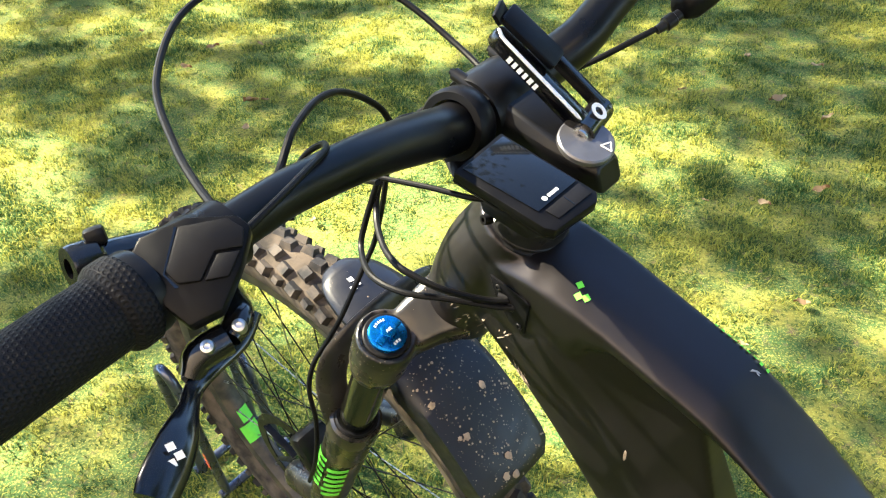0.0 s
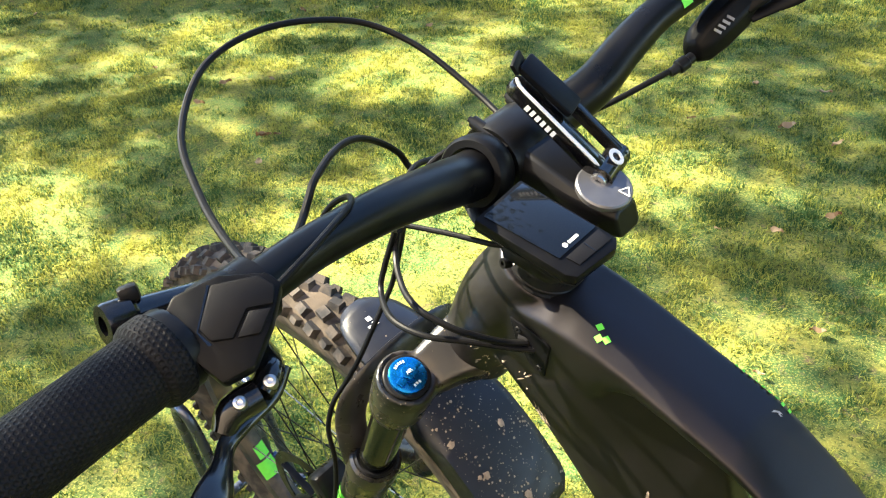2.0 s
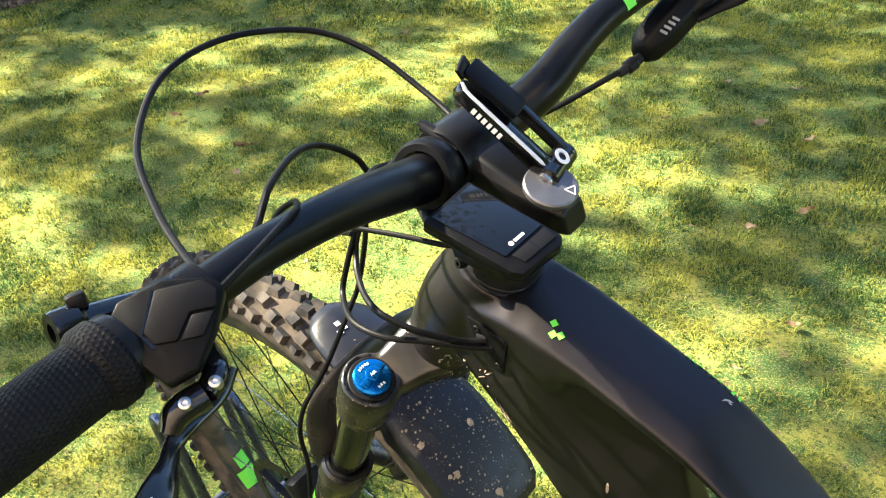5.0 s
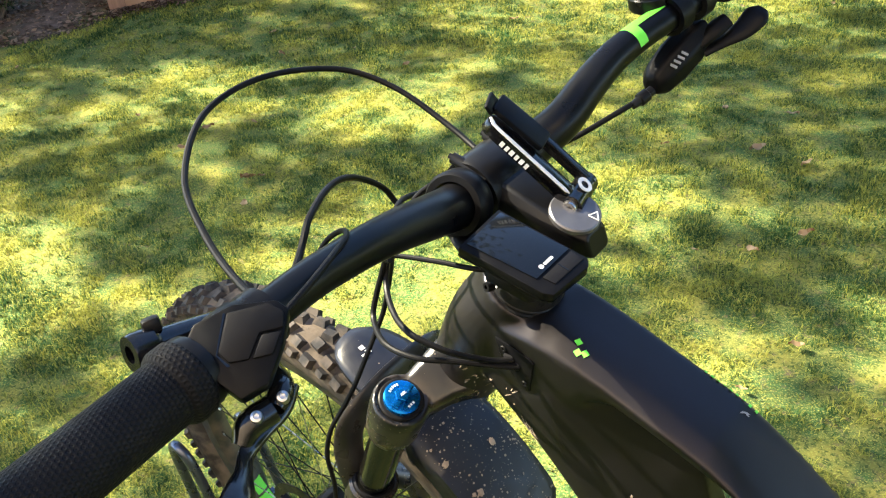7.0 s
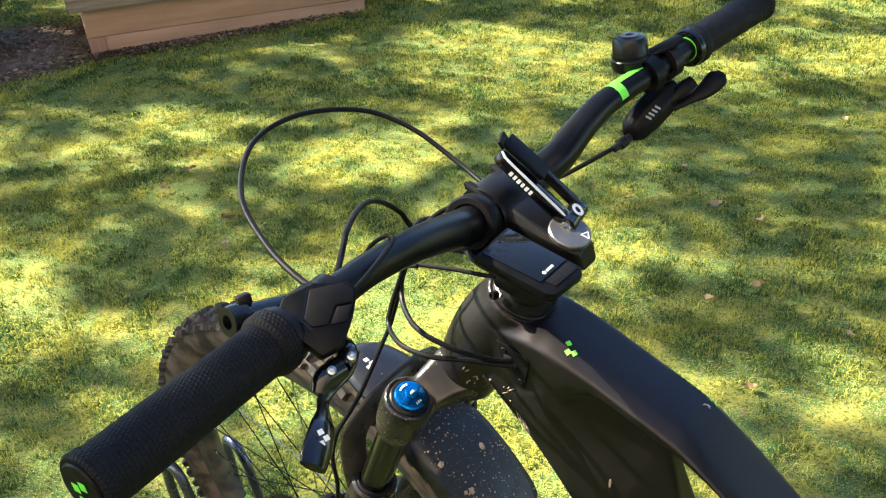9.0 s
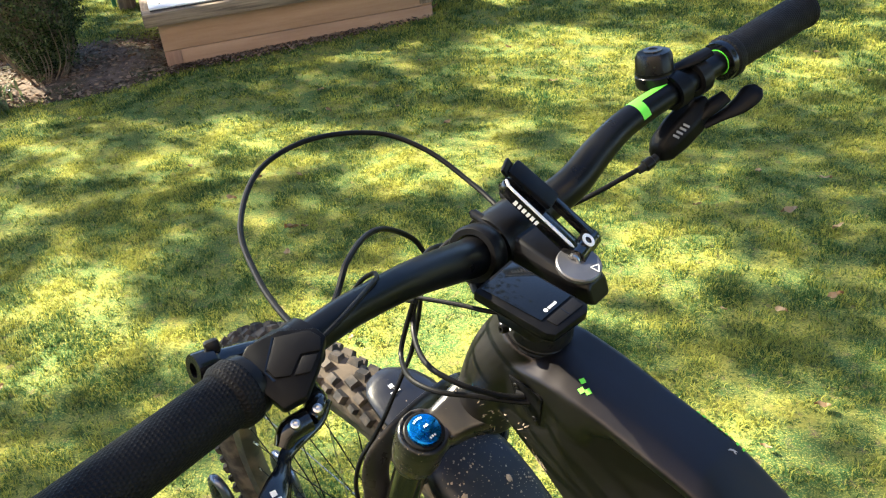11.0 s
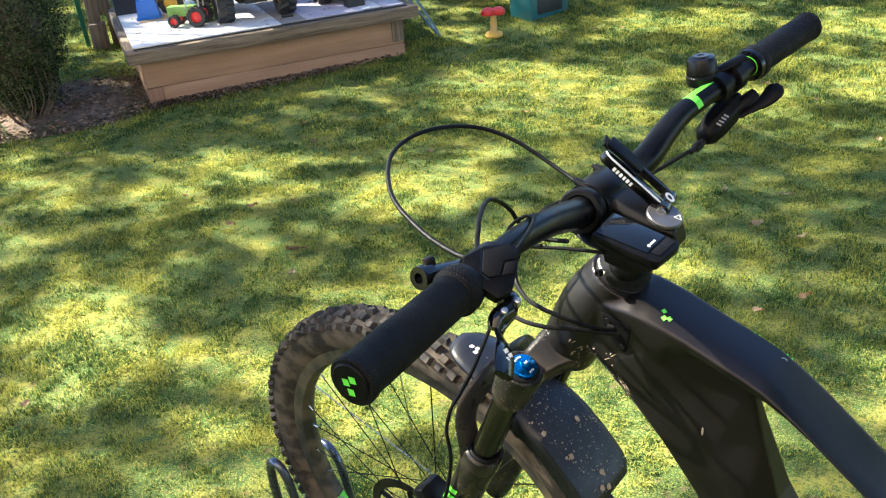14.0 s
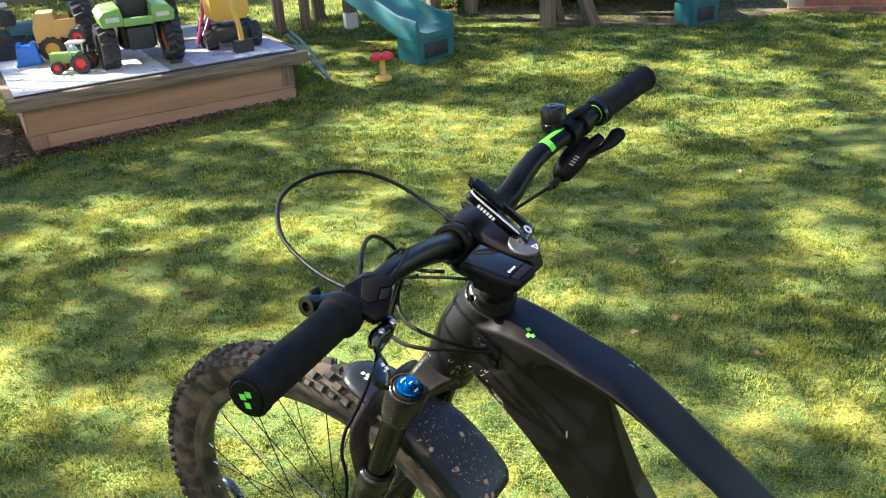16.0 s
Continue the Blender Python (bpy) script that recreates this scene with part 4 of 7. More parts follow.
lettering["label"] = "white lettering AIR"
# arch between the lower legs
side = [(-0.081, 0.211, 0.648), (-0.0765, 0.2165, 0.680), (-0.066, 0.2165, 0.704), (-0.046, 0.212, 0.719), (-0.022, 0.209, 0.727)]
arch = tube([leg_at(-1, 0.612) + Vector((0.0, 0.012, 0.0))] + side + [(0.001, 0.208, 0.729)] + [(-x + 0.002, y, z) for x, y, z in side[::-1]] + [leg_at(1, 0.612) + Vector((0, 0.012, 0))],
            [0.0125] * 13, 16, 6, flat=(1.25, 0.40), twist=(0, 0.4, 0.9))
part("arch", arch, ARCH, fork, "dusty black fork arch")
part("axle", tube([(-0.072, 0.378, 0.367), (0.072, 0.378, 0.367)], 0.010, 16, 1), ALLOY, fork)
for s in (-1, 1):
    part("dropout", tube([leg_at(s, 0.40), (s * 0.070, 0.365, 0.372), (s * 0.068, 0.378, 0.367)], [0.022, 0.021, 0.019], 14, 4), FORK, fork)
part("caliper", box((0.028, 0.055, 0.045), frame_of((-0.062, 0.318, 0.470), (1, 0, 0), (0, 0.5, 0.8)), 0.008), ALLOY, fork, "black brake caliper")

# mudguard: a thin curved sheet over the tyre
WHEEL = Vector((-0.012, 0.378, 0.367))
rows = []
for i in range(25):
    u = i / 24
    ang = radians(104.0 + 42.5 * u)
    rad = 0.3825 + 0.005 * math.sin(u * math.pi) + 0.006 * u
    half = np.interp(u, [0, 0.03, 0.08, 0.16, 0.28, 0.40, 0.52, 0.93, 0.98, 1.0], [0.020, 0.031, 0.038, 0.044, 0.046, 0.044, 0.052, 0.054, 0.050, 0.042])
    bend = np.interp(u, [0, 0.4, 0.6, 1.0], [0.009, 0.012, 0.003, 0.002])
    row = []
    for j in range(13):
        w = (j - 6) / 6
        r = rad - bend * abs(w) ** 2.4 - (0.024 * min(1, (u - 0.40) / 0.1) if j == 0 and u > 0.40 else 0)
        row.append(Vector((WHEEL.x + 0.014 + half * (w if j else -0.86), WHEEL.y + r * math.cos(ang), WHEEL.z + r * math.sin(ang))))
    rows.append(row)
bm = bmesh.new()
vs = [[bm.verts.new(p) for p in r] for r in rows]
for a, b in zip(vs, vs[1:]):
    for j in range(12):
        bm.faces.new((a[j], a[j + 1], b[j + 1], b[j]))
guard = part("mudguard", bm, GUARD, bike, "thin black plastic mudguard spattered with mud", True, 80)
mod = guard.modifiers.new("thick", "SOLIDIFY")
mod.thickness = 0.0016


def on_guard(u, w, lift=0.0012):
    """A pose lying on the mudguard, u from its front to its back and w across."""
    i, j = min(23, int(u * 24)), min(11, int((w + 1) * 6))
    a, b = u * 24 - i, (w + 1) * 6 - j
    p = (rows[i][j] * (1 - a) + rows[i + 1][j] * a) * (1 - b) + (rows[i][j + 1] * (1 - a) + rows[i + 1][j + 1] * a) * b
    n = (rows[i][j + 1] - rows[i][j]).cross(rows[i + 1][j] - rows[i][j]).normalized()
    if n.dot(p - WHEEL) < 0:
        n = -n
    return frame_of(p + n * lift, n, (0, 1, 0))


part("guard_mark", diamonds(on_guard(0.115, -0.10) @ pose(0, 0, 0.0, 0, 0, -40), 0.0080), WHITE, guard, "white printed mark", False)
rng = random.Random(5)
bm = bmesh.new()
big = [(0.60, -0.62), (0.66, 0.42), (0.74, -0.55), (0.75, -0.42), (0.90, 0.06), (0.95, -0.20), (0.97, 0.0)]
for i in range(520):
    u, w = rng.uniform(0.45, 0.99) if i > 18 else rng.uniform(0.05, 0.4), rng.uniform(-0.80, 0.95)
    size = 0.0003 + 0.0012 * rng.random() ** 5
    if i < len(big):
        (u, w), size = big[i], rng.uniform(0.0022, 0.0042)
    m = on_guard(u, w, 0.0011)
    n = 6 if size < 0.002 else 12
    ring = [bm.verts.new(m @ Vector((size * (0.7 + 0.6 * rng.random()) * math.cos(2 * math.pi * k / n), size * (0.7 + 0.6 * rng.random()) * math.sin(2 * math.pi * k / n), 0))) for k in range(n)]
    mid = bm.verts.new(m @ Vector((0, 0, size * 0.22)))
    for k in range(n):
        bm.faces.new((ring[k], ring[(k + 1) % n], mid))
tagged(part("mud_spatter", bm, MUD, guard, "dried brown mud spots"), kind="stuff")

# front wheel
wheel = thing("front_wheel", Matrix.Translation(WHEEL) @ pose(0, 0, 0, 0, 0, 1.4), "", "")
wheel.parent = bike
wheel["label"] = "muddy knobbly front wheel"
SIDE = frame_of((0, 0, 0), (1, 0, 0), (0, 0, 1))
R = 0.3645
prof = [(R - 0.060, 0.014), (R - 0.055, 0.0185), (R - 0.040, 0.0265), (R - 0.024, 0.0290), (R - 0.012, 0.0272), (R - 0.006, 0.0215), (R - 0.0025, 0.012), (R - 0.0018, 0.0)]
prof = prof + [(r, -h) for r, h in prof[-2::-1]]
part("tyre", lathe(prof, SIDE, 128), TYRE, wheel, "muddy black knobbly tyre")
bm = bmesh.new()
N = 100
for i in range(N):
    a = 360 * i / N
    spots_ = [(-0.0078, 0.0128, 0.0150, 0.0050), (0.0078, 0.0128, 0.0150, 0.0050)] if i % 2 else [(-0.0168, 0.0112, 0.0150, 0.0050), (0.0168, 0.0112, 0.0150, 0.0050)]
    spots_ += [(-0.0262, 0.0110, 0.0150, 0.0050), (0.0262, 0.0110, 0.0150, 0.0050)] if i % 2 else [(-0.0278, 0.0075, 0.0110, 0.0042), (0.0278, 0.0075, 0.0110, 0.0042)]
    for x, w, l, h in spots_:
        tilt = -x / 0.030 * 58
        drop = 0.0018 + 0.0085 * (abs(x) / 0.0265) ** 2.2
        m = pose(0, 0, 0, a, 0, 0) @ Matrix.Translation((x, 0, R - drop)) @ pose(0, 0, 0, 0, -tilt, 10 * (1 if x > 0 else -1))
        c = [m @ Vector((sx * w / 2 * k, sy * l / 2 * k, z)) for z, k in ((-0.002, 1.15), (h * 1.3, 0.86)) for sx, sy in ((-1, -1), (1, -1), (1, 1), (-1, 1))]
        v = [bm.verts.new(p) for p in c]
        for q in ((4, 5, 6, 7), (0, 1, 5, 4), (1, 2, 6, 5), (2, 3, 7, 6), (3, 0, 4, 7)):
            bm.faces.new([v[k] for k in q])
tagged(part("tread", bm, KNOB, wheel, "worn muddy tread blocks", False), kind="stuff")
RIM = material("muddy black rim", (0.02, 0.02, 0.021), 0.5, spots=(0.14, 0.11, 0.075), scale=26, amount=0.6, bump=0.1, bump_scale=500)
rp = [(R - 0.055, 0.0170), (R - 0.062, 0.0175), (R - 0.075, 0.0150), (R - 0.080, 0.006), (R - 0.081, 0.0)]
rp = rp + [(r, -h) for r, h in rp[-2::-1]] + [(R - 0.056, -0.012), (R - 0.060, 0.0), (R - 0.056, 0.012)]
part("rim", lathe(rp, SIDE, 96, closed=True), RIM, wheel, "black alloy rim with mud")
for a0, a1 in ((116.5, 121.5), (122.3, 128.5)):
    bm = bmesh.new()
    grid = []
    for k in range(7):
        a = radians(a0 + (a1 - a0) * k / 6)
        grid.append([bm.verts.new((x, (R - d) * math.sin(a), (R - d) * math.cos(a))) for x, d in ((-0.0150, 0.0765), (-0.006, 0.0818), (0.0, 0.0826), (0.006, 0.0818), (0.0150, 0.0765))])
    for a, b in zip(grid, grid[1:]):
        for k in range(4):
            if a0 > 120 or k > 0:
                bm.faces.new((a[k], a[k + 1], b[k + 1], b[k]))
    part("rim_print", bm, GREEN, wheel, "neon green rim print")
hub = part("hub", lathe([(0, -0.050), (0.012, -0.050), (0.013, -0.034), (0.028, -0.032), (0.028, -0.028), (0.016, -0.024), (0.016, 0.024), (0.028, 0.028), (0.028, 0.032), (0.013, 0.034), (0.012, 0.050), (0, 0.050)], SIDE, 32), ALLOY, wheel, "black hub")
for i in range(32):
    s = 1 if i % 2 else -1
    a = radians(360 * i / 32 + 4)
    b = a + radians(46 if (i // 2) % 2 else -46)
    p0 = Vector((s * 0.030, 0.026 * math.sin(b), 0.026 * math.cos(b)))
    p1 = Vector((s * 0.003, (R - 0.081) * math.sin(a), (R - 0.081) * math.cos(a)))
    sp = part("spoke", tube([p0, p1], 0.0010, 6, 1), ALLOY if i % 5 else SILVER, wheel)
    n = (p1 - p0).normalized()
    part("nipple", tube([p1 - n * 0.011, p1 + n * 0.001], 0.0019, 6, 1), SILVER, wheel)
part("valve", tube([Vector((0, (R - 0.081) * math.sin(3.9), (R - 0.081) * math.cos(3.9))), Vector((0, (R - 0.12) * math.sin(3.9), (R - 0.12) * math.cos(3.9)))], 0.003, 10, 1), ALLOY, wheel)
part("brake_disc", lathe([(0.074, -0.0485), (0.090, -0.0485), (0.090, -0.0470), (0.074, -0.0470)], SIDE, 64, closed=True), ALLOY, wheel, "steel brake disc")
for k in range(6):
    a = radians(60 * k)
    part("disc_arm", tube([(-0.0475, 0.020 * math.sin(a - 0.5), 0.020 * math.cos(a - 0.5)), (-0.0475, 0.076 * math.sin(a), 0.076 * math.cos(a))], [0.005, 0.0045], 6, 1, flat=(1, 0.2)), ALLOY, wheel)


# ---- the garden ----
def ground_z(x, y):
    """The lawn is level near the bicycle and rises gently behind."""
    return 0.055 * min(max(0.0, y - 3.6), 5.0)


def lawn_material():
    m = material("mossy lawn soil", (0.085, 0.10, 0.022), 0.95, bump=1.0, bump_scale=120, spec=0.1)
    t, b = m.node_tree, m.node_tree.nodes["Principled BSDF"]
    c = t.nodes.new("ShaderNodeTexCoord")
    last = None
    for size, low, high, a in ((4.6, 0.44, 0.58, (0.225, 0.215, 0.045)), (11.0, 0.48, 0.62, (0.060, 0.120, 0.036)), (34.0, 0.56, 0.72, (0.160, 0.120, 0.066)), (110.0, 0.48, 0.64, (0.050, 0.078, 0.022)), (260.0, 0.52, 0.64, (0.290, 0.285, 0.068))):
        n = t.nodes.new("ShaderNodeTexNoise")
        n.inputs["Scale"].default_value, n.inputs["Detail"].default_value = size, 5
        t.links.new(c.outputs["Object"], n.inputs["Vector"])
        r = t.nodes.new("ShaderNodeMapRange")
        r.inputs["From Min"].default_value, r.inputs["From Max"].default_value = low, high
        t.links.new(n.outputs["Fac"], r.inputs["Value"])
        mix = t.nodes.new("ShaderNodeMix")
        mix.data_type = "RGBA"
        t.links.new(r.outputs["Result"], mix.inputs["Factor"])
        if last is None:
            mix.inputs["A"].default_value = (0.080, 0.128, 0.038, 1)
        else:
            t.links.new(last, mix.inputs["A"])
        mix.inputs["B"].default_value = (*a, 1)
        last = mix.outputs["Result"]
    t.links.new(last, b.inputs["Base Color"])
    return m


def leaf_material(name, dark, light, size=3.0, through=0.5, rough=0.55, spread=0.62):
    """Leaves and blades that let some light through, varied by place and from blade to blade."""
    m = bpy.data.materials.new(name)
    m.use_nodes = True
    t, b = m.node_tree, m.node_tree.nodes["Principled BSDF"]
    c = t.nodes.new("ShaderNodeTexCoord")
    n = t.nodes.new("ShaderNodeTexNoise")
    n.inputs["Scale"].default_value, n.inputs["Detail"].default_value = size, 6
    t.links.new(c.outputs["Object"], n.inputs["Vector"])
    g = t.nodes.new("ShaderNodeNewGeometry")
    add = t.nodes.new("ShaderNodeMath")
    add.operation = "MULTIPLY_ADD"
    add.inputs[1].default_value, add.inputs[2].default_value = spread, -spread / 2
    t.links.new(g.outputs["Random Per Island"], add.inputs[0])
    both = t.nodes.new("ShaderNodeMath")
    t.links.new(n.outputs["Fac"], both.inputs[0])
    t.links.new(add.outputs[0], both.inputs[1])
    ramp = t.nodes.new("ShaderNodeValToRGB")
    ramp.color_ramp.elements[0].position, ramp.color_ramp.elements[1].position = 0.39, 0.62
    ramp.color_ramp.elements[0].color, ramp.color_ramp.elements[1].color = (*dark, 1), (*light, 1)
    t.links.new(both.outputs[0], ramp.inputs["Fac"])
    t.links.new(ramp.outputs["Color"], b.inputs["Base Color"])
    b.inputs["Roughness"].default_value = rough
    b.inputs["Specular IOR Level"].default_value = 0.06
    tr = t.nodes.new("ShaderNodeBsdfTranslucent")
    t.links.new(ramp.outputs["Color"], tr.inputs["Color"])
    mix = t.nodes.new("ShaderNodeMixShader")
    mix.inputs["Fac"].default_value = through
    t.links.new(b.outputs[0], mix.inputs[1])
    t.links.new(tr.outputs[0], mix.inputs[2])
    t.links.new(mix.outputs[0], t.nodes["Material Output"].inputs["Surface"])
    return m


LAWN = lawn_material()
GRASS = leaf_material("lawn grass", (0.042, 0.098, 0.028), (0.388, 0.390, 0.074), 4.6, 0.35, 0.6, 0.46)
BUSH_LEAF = leaf_material("box leaves", (0.020, 0.034, 0.014), (0.120, 0.140, 0.060), 6.0, 0.25, 0.4)
FLOWER_LEAF = leaf_material("flower leaves", (0.045, 0.065, 0.030), (0.13, 0.16, 0.08), 9.0, 0.25, 0.5)
TREE_LEAF = leaf_material("tree leaves", (0.03, 0.06, 0.012), (0.07, 0.10, 0.02), 2.0, 0.15)
DEAD_LEAF = leaf_material("dead leaves", (0.20, 0.11, 0.050), (0.42, 0.30, 0.18), 3.0, 0.2)
CHIPS = leaf_material("bark chips", (0.07, 0.045, 0.03), (0.24, 0.17, 0.12), 3.0, 0.1)
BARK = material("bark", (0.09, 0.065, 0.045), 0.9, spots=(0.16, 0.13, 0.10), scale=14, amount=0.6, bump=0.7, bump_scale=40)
TWIG = material("pale twigs", (0.13, 0.095, 0.065), 0.9, spots=(0.22, 0.165, 0.12), scale=40, amount=0.6)
MULCH = material("leaf mulch", (0.062, 0.043, 0.030), 0.95, spots=(0.150, 0.105, 0.075), scale=26, amount=0.7, bump=0.8, bump_scale=50, stain=(0.05, 0.06, 0.012), stain_scale=5.0, stain_amount=0.7)
TIMBER = wood("weathered timber", (0.055, 0.038, 0.027), (0.27, 0.205, 0.145), (3, 70, 70))
TAN = wood("tan stained boards", (0.27, 0.155, 0.09), (0.38, 0.235, 0.145), (2, 24, 24))
DECK_WHITE = material("white faced panel", (0.72, 0.72, 0.74), 0.5, spots=(0.60, 0.60, 0.62), scale=14, amount=0.6, stain=(0.40, 0.37, 0.33), stain_scale=9, stain_amount=0.35)
DECK_LILAC = material("faded lilac panel", (0.40, 0.38, 0.50), 0.6, spots=(0.50, 0.49, 0.56), scale=9, amount=0.7, stain=(0.27, 0.24, 0.24), stain_scale=12, stain_amount=0.4)
DECK_GREY = material("bare grey panel", (0.26, 0.23, 0.21), 0.8, spots=(0.34, 0.31, 0.30), scale=18, amount=0.7)
TEAL = material("teal slide plastic", (0.020, 0.115, 0.135), 0.35, spots=(0.035, 0.15, 0.17), scale=8, amount=0.5, stain=(0.07, 0.11, 0.09), stain_scale=11, stain_amount=0.4)
TOY_RED = material("red plastic", (0.62, 0.03, 0.03), 0.4, spots=(0.5, 0.03, 0.03), scale=30, amount=0.4)
TOY_YELLOW = material("yellow plastic", (0.66, 0.40, 0.055), 0.5, spots=(0.56, 0.36, 0.10), scale=20, amount=0.5)
TOY_SAND = material("faded yellow plastic", (0.58, 0.37, 0.12), 0.6, spots=(0.48, 0.33, 0.15), scale=14, amount=0.5)
TOY_BLUE = material("blue plastic", (0.015, 0.16, 0.68), 0.4, spots=(0.015, 0.13, 0.58), scale=30, amount=0.4)
TOY_GREEN = material("green plastic", (0.20, 0.37, 0.085), 0.42, spots=(0.24, 0.42, 0.12), scale=20, amount=0.5)
TOY_BLACK = material("black toy plastic", (0.018, 0.018, 0.020), 0.55, spots=(0.035, 0.035, 0.037), scale=40, amount=0.5)
TOY_ORANGE = material("orange plastic", (0.62, 0.18, 0.04), 0.5, spots=(0.5, 0.16, 0.05), scale=40, amount=0.5)
TOY_PINK = material("magenta plastic", (0.34, 0.03, 0.15), 0.4, spots=(0.28, 0.03, 0.13), scale=40, amount=0.5)
CREAM = material("cream plastic", (0.62, 0.60, 0.54), 0.5, spots=(0.52, 0.50, 0.44), scale=40, amount=0.5)
BRICK = material("red brick", (0.24, 0.085, 0.05), 0.9, spots=(0.32, 0.14, 0.09), scale=18, amount=0.6, bump=0.5, bump_scale=80, random_value=0.25)
MORTAR = material("mortar", (0.28, 0.25, 0.22), 0.95, spots=(0.22, 0.20, 0.18), scale=30, amount=0.5, bump=0.4, bump_scale=90)
PAVING = material("pale paving", (0.55, 0.52, 0.47), 0.85, spots=(0.45, 0.42, 0.38), scale=8, amount=0.6, bump=0.3, bump_scale=60)
PETAL = material("white petals", (0.78, 0.78, 0.76), 0.6, spots=(0.68, 0.69, 0.62), scale=90, amount=0.4)


def mesh_thing(name, bm, mat, label, category, group="", kind="", smooth=True):
    ob = part(name, bm, mat, None, "", smooth)
    return tagged(ob, label, category, group, kind)


# ground sheet out to the horizon
xs = sorted({round(v, 3) for v in [*np.arange(-6, 8.01, 0.25), *np.arange(-40, 41, 4.0), -400, -150, 150, 400]})
ys = sorted({round(v, 3) for v in [*np.arange(-3, 13.01, 0.25), *np.arange(-40, 61, 4.0), -400, -150, 150, 400]})
bm = bmesh.new()
grid = [[bm.verts.new((x, y, ground_z(x, y) + (0.010 * noise.noise((x * 0.9, y * 0.9, 0)) if abs(x) < 8 and -3 < y < 13 else 0))) for x in xs] for y in ys]
for a, b in zip(grid, grid[1:]):
    for i in range(len(xs) - 1):
        bm.faces.new((a[i], a[i + 1], b[i + 1], b[i]))
mesh_thing("ground", bm, LAWN, "mossy uneven garden lawn with yellow patches", "lawn", kind="structure")


def from_arrays(name, verts, faces, mat, label, category, kind="stuff"):
    me = bpy.data.meshes.new(name)
    k = faces.shape[1]
    me.vertices.add(len(verts))
    me.vertices.foreach_set("co", np.ascontiguousarray(verts, np.float32).ravel())
    me.loops.add(faces.size)
    me.loops.foreach_set("vertex_index", faces.ravel().astype(np.int32))
    me.polygons.add(len(faces))
    me.polygons.foreach_set("loop_start", np.arange(0, faces.size, k, dtype=np.int32))
    me.update(calc_edges=True)
    me.validate()
    me.materials.append(mat)
    return tagged(new(name, me), label, category, kind=kind)


def lawn_field(x, y, cell, seed):
    """Smooth random values over the lawn, from 0 to 1."""
    r = np.random.RandomState(seed)
    table = r.rand(64, 64)
    u, v = x / cell + 500, y / cell + 500
    i, j = np.floor(u).astype(int), np.floor(v).astype(int)
    a, b = u - i, v - j
    a, b = a * a * (3 - 2 * a), b * b * (3 - 2 * b)
    g = lambda p, q: table[p % 64, q % 64]
    return (g(i, j) * (1 - a) + g(i + 1, j) * a) * (1 - b) + (g(i, j + 1) * (1 - a) + g(i + 1, j + 1) * a) * b


def grass(name, count, x0, x1, y0, y1, tall, wide, seed, mat, label):
    r = np.random.RandomState(seed)
    x, y = r.uniform(x0, x1, count * 2), r.uniform(y0, y1, count * 2)
    tuft = 0.55 * lawn_field(x, y, 0.16, seed + 1) + 0.45 * lawn_field(x, y, 0.5, seed + 2)
    fine = np.clip(0.5 + 1.3 * (0.5 * lawn_field(x, y, 0.055, seed + 5) + 0.5 * lawn_field(x, y, 0.023, seed + 6) - 0.5), 0, 1)
    keep = r.rand(count * 2) < np.clip(0.05 + 0.9 * tuft + 1.5 * (fine - 0.5), 0.04, 1)
    px, py = (x + 1.627) * 0.9354 + (y - 4.28) * 0.3535, -(x + 1.627) * 0.3535 + (y - 4.28) * 0.9354
    keep &= ~((px > -0.02) & (px < 1.56) & (py > -0.01) & (py < 1.45))
    bed = ((x + 2.28) / 0.76) ** 2 + ((y - 4.36 - 0.15 * (x + 2.28)) / 0.44) ** 2
    keep &= ~(r.rand(count * 2) < np.clip(1.5 * (1.15 - bed), 0, 0.9))
    x, y, tuft, fine = x[keep][:count], y[keep][:count], tuft[keep][:count], fine[keep][:count]
    n = len(x)
    h = tall * (0.25 + 0.6 * tuft + 0.85 * fine) * r.uniform(0.6, 1.3, n)
    a = r.uniform(0, 2 * np.pi, n)
    lean = r.uniform(0.3, 1.45, n)
    b = a + np.pi / 2 + r.uniform(-0.5, 0.5, n)
    z = 0.055 * np.clip(y - 3.6, 0, 5) - 0.004
    w = wide * r.uniform(0.6, 1.3, n)
    base = np.stack([x, y, z], 1)
    side = np.stack([np.cos(a), np.sin(a), 0 * a], 1) * w[:, None] / 2
    bend = np.stack([np.cos(b), np.sin(b), 0 * b], 1)
    mid = base + bend * (h * lean * 0.30)[:, None] + np.array([0, 0, 1]) * (h * 0.62)[:, None]
    tip = base + bend * (h * lean * 0.85)[:, None] + np.array([0, 0, 1]) * (h * (1.05 - 0.42 * lean))[:, None]
    verts = np.stack([base - side, base + side, mid + side * 0.75, mid - side * 0.75, tip], 1).reshape(-1, 3)
    o = np.arange(n)[:, None] * 5
    faces = np.concatenate([o + [0, 1, 2], o + [0, 2, 3], o + [3, 2, 4]])
    return from_arrays(name, verts, faces, mat, label, "grass")


grass("grass_near", 330000, -2.2, 2.4, 0.5, 3.4, 0.019, 0.0025, 11, GRASS, "short mossy lawn grass in tufts")
grass("grass_middle", 300000, -3.6, 4.2, 3.4, 6.4, 0.021, 0.0038, 21, GRASS, "short lawn grass in tufts further off")
grass("grass_far", 80000, -6.0, 7.0, 6.4, 11.0, 0.036, 0.007, 31, GRASS, "lawn grass at the far side")


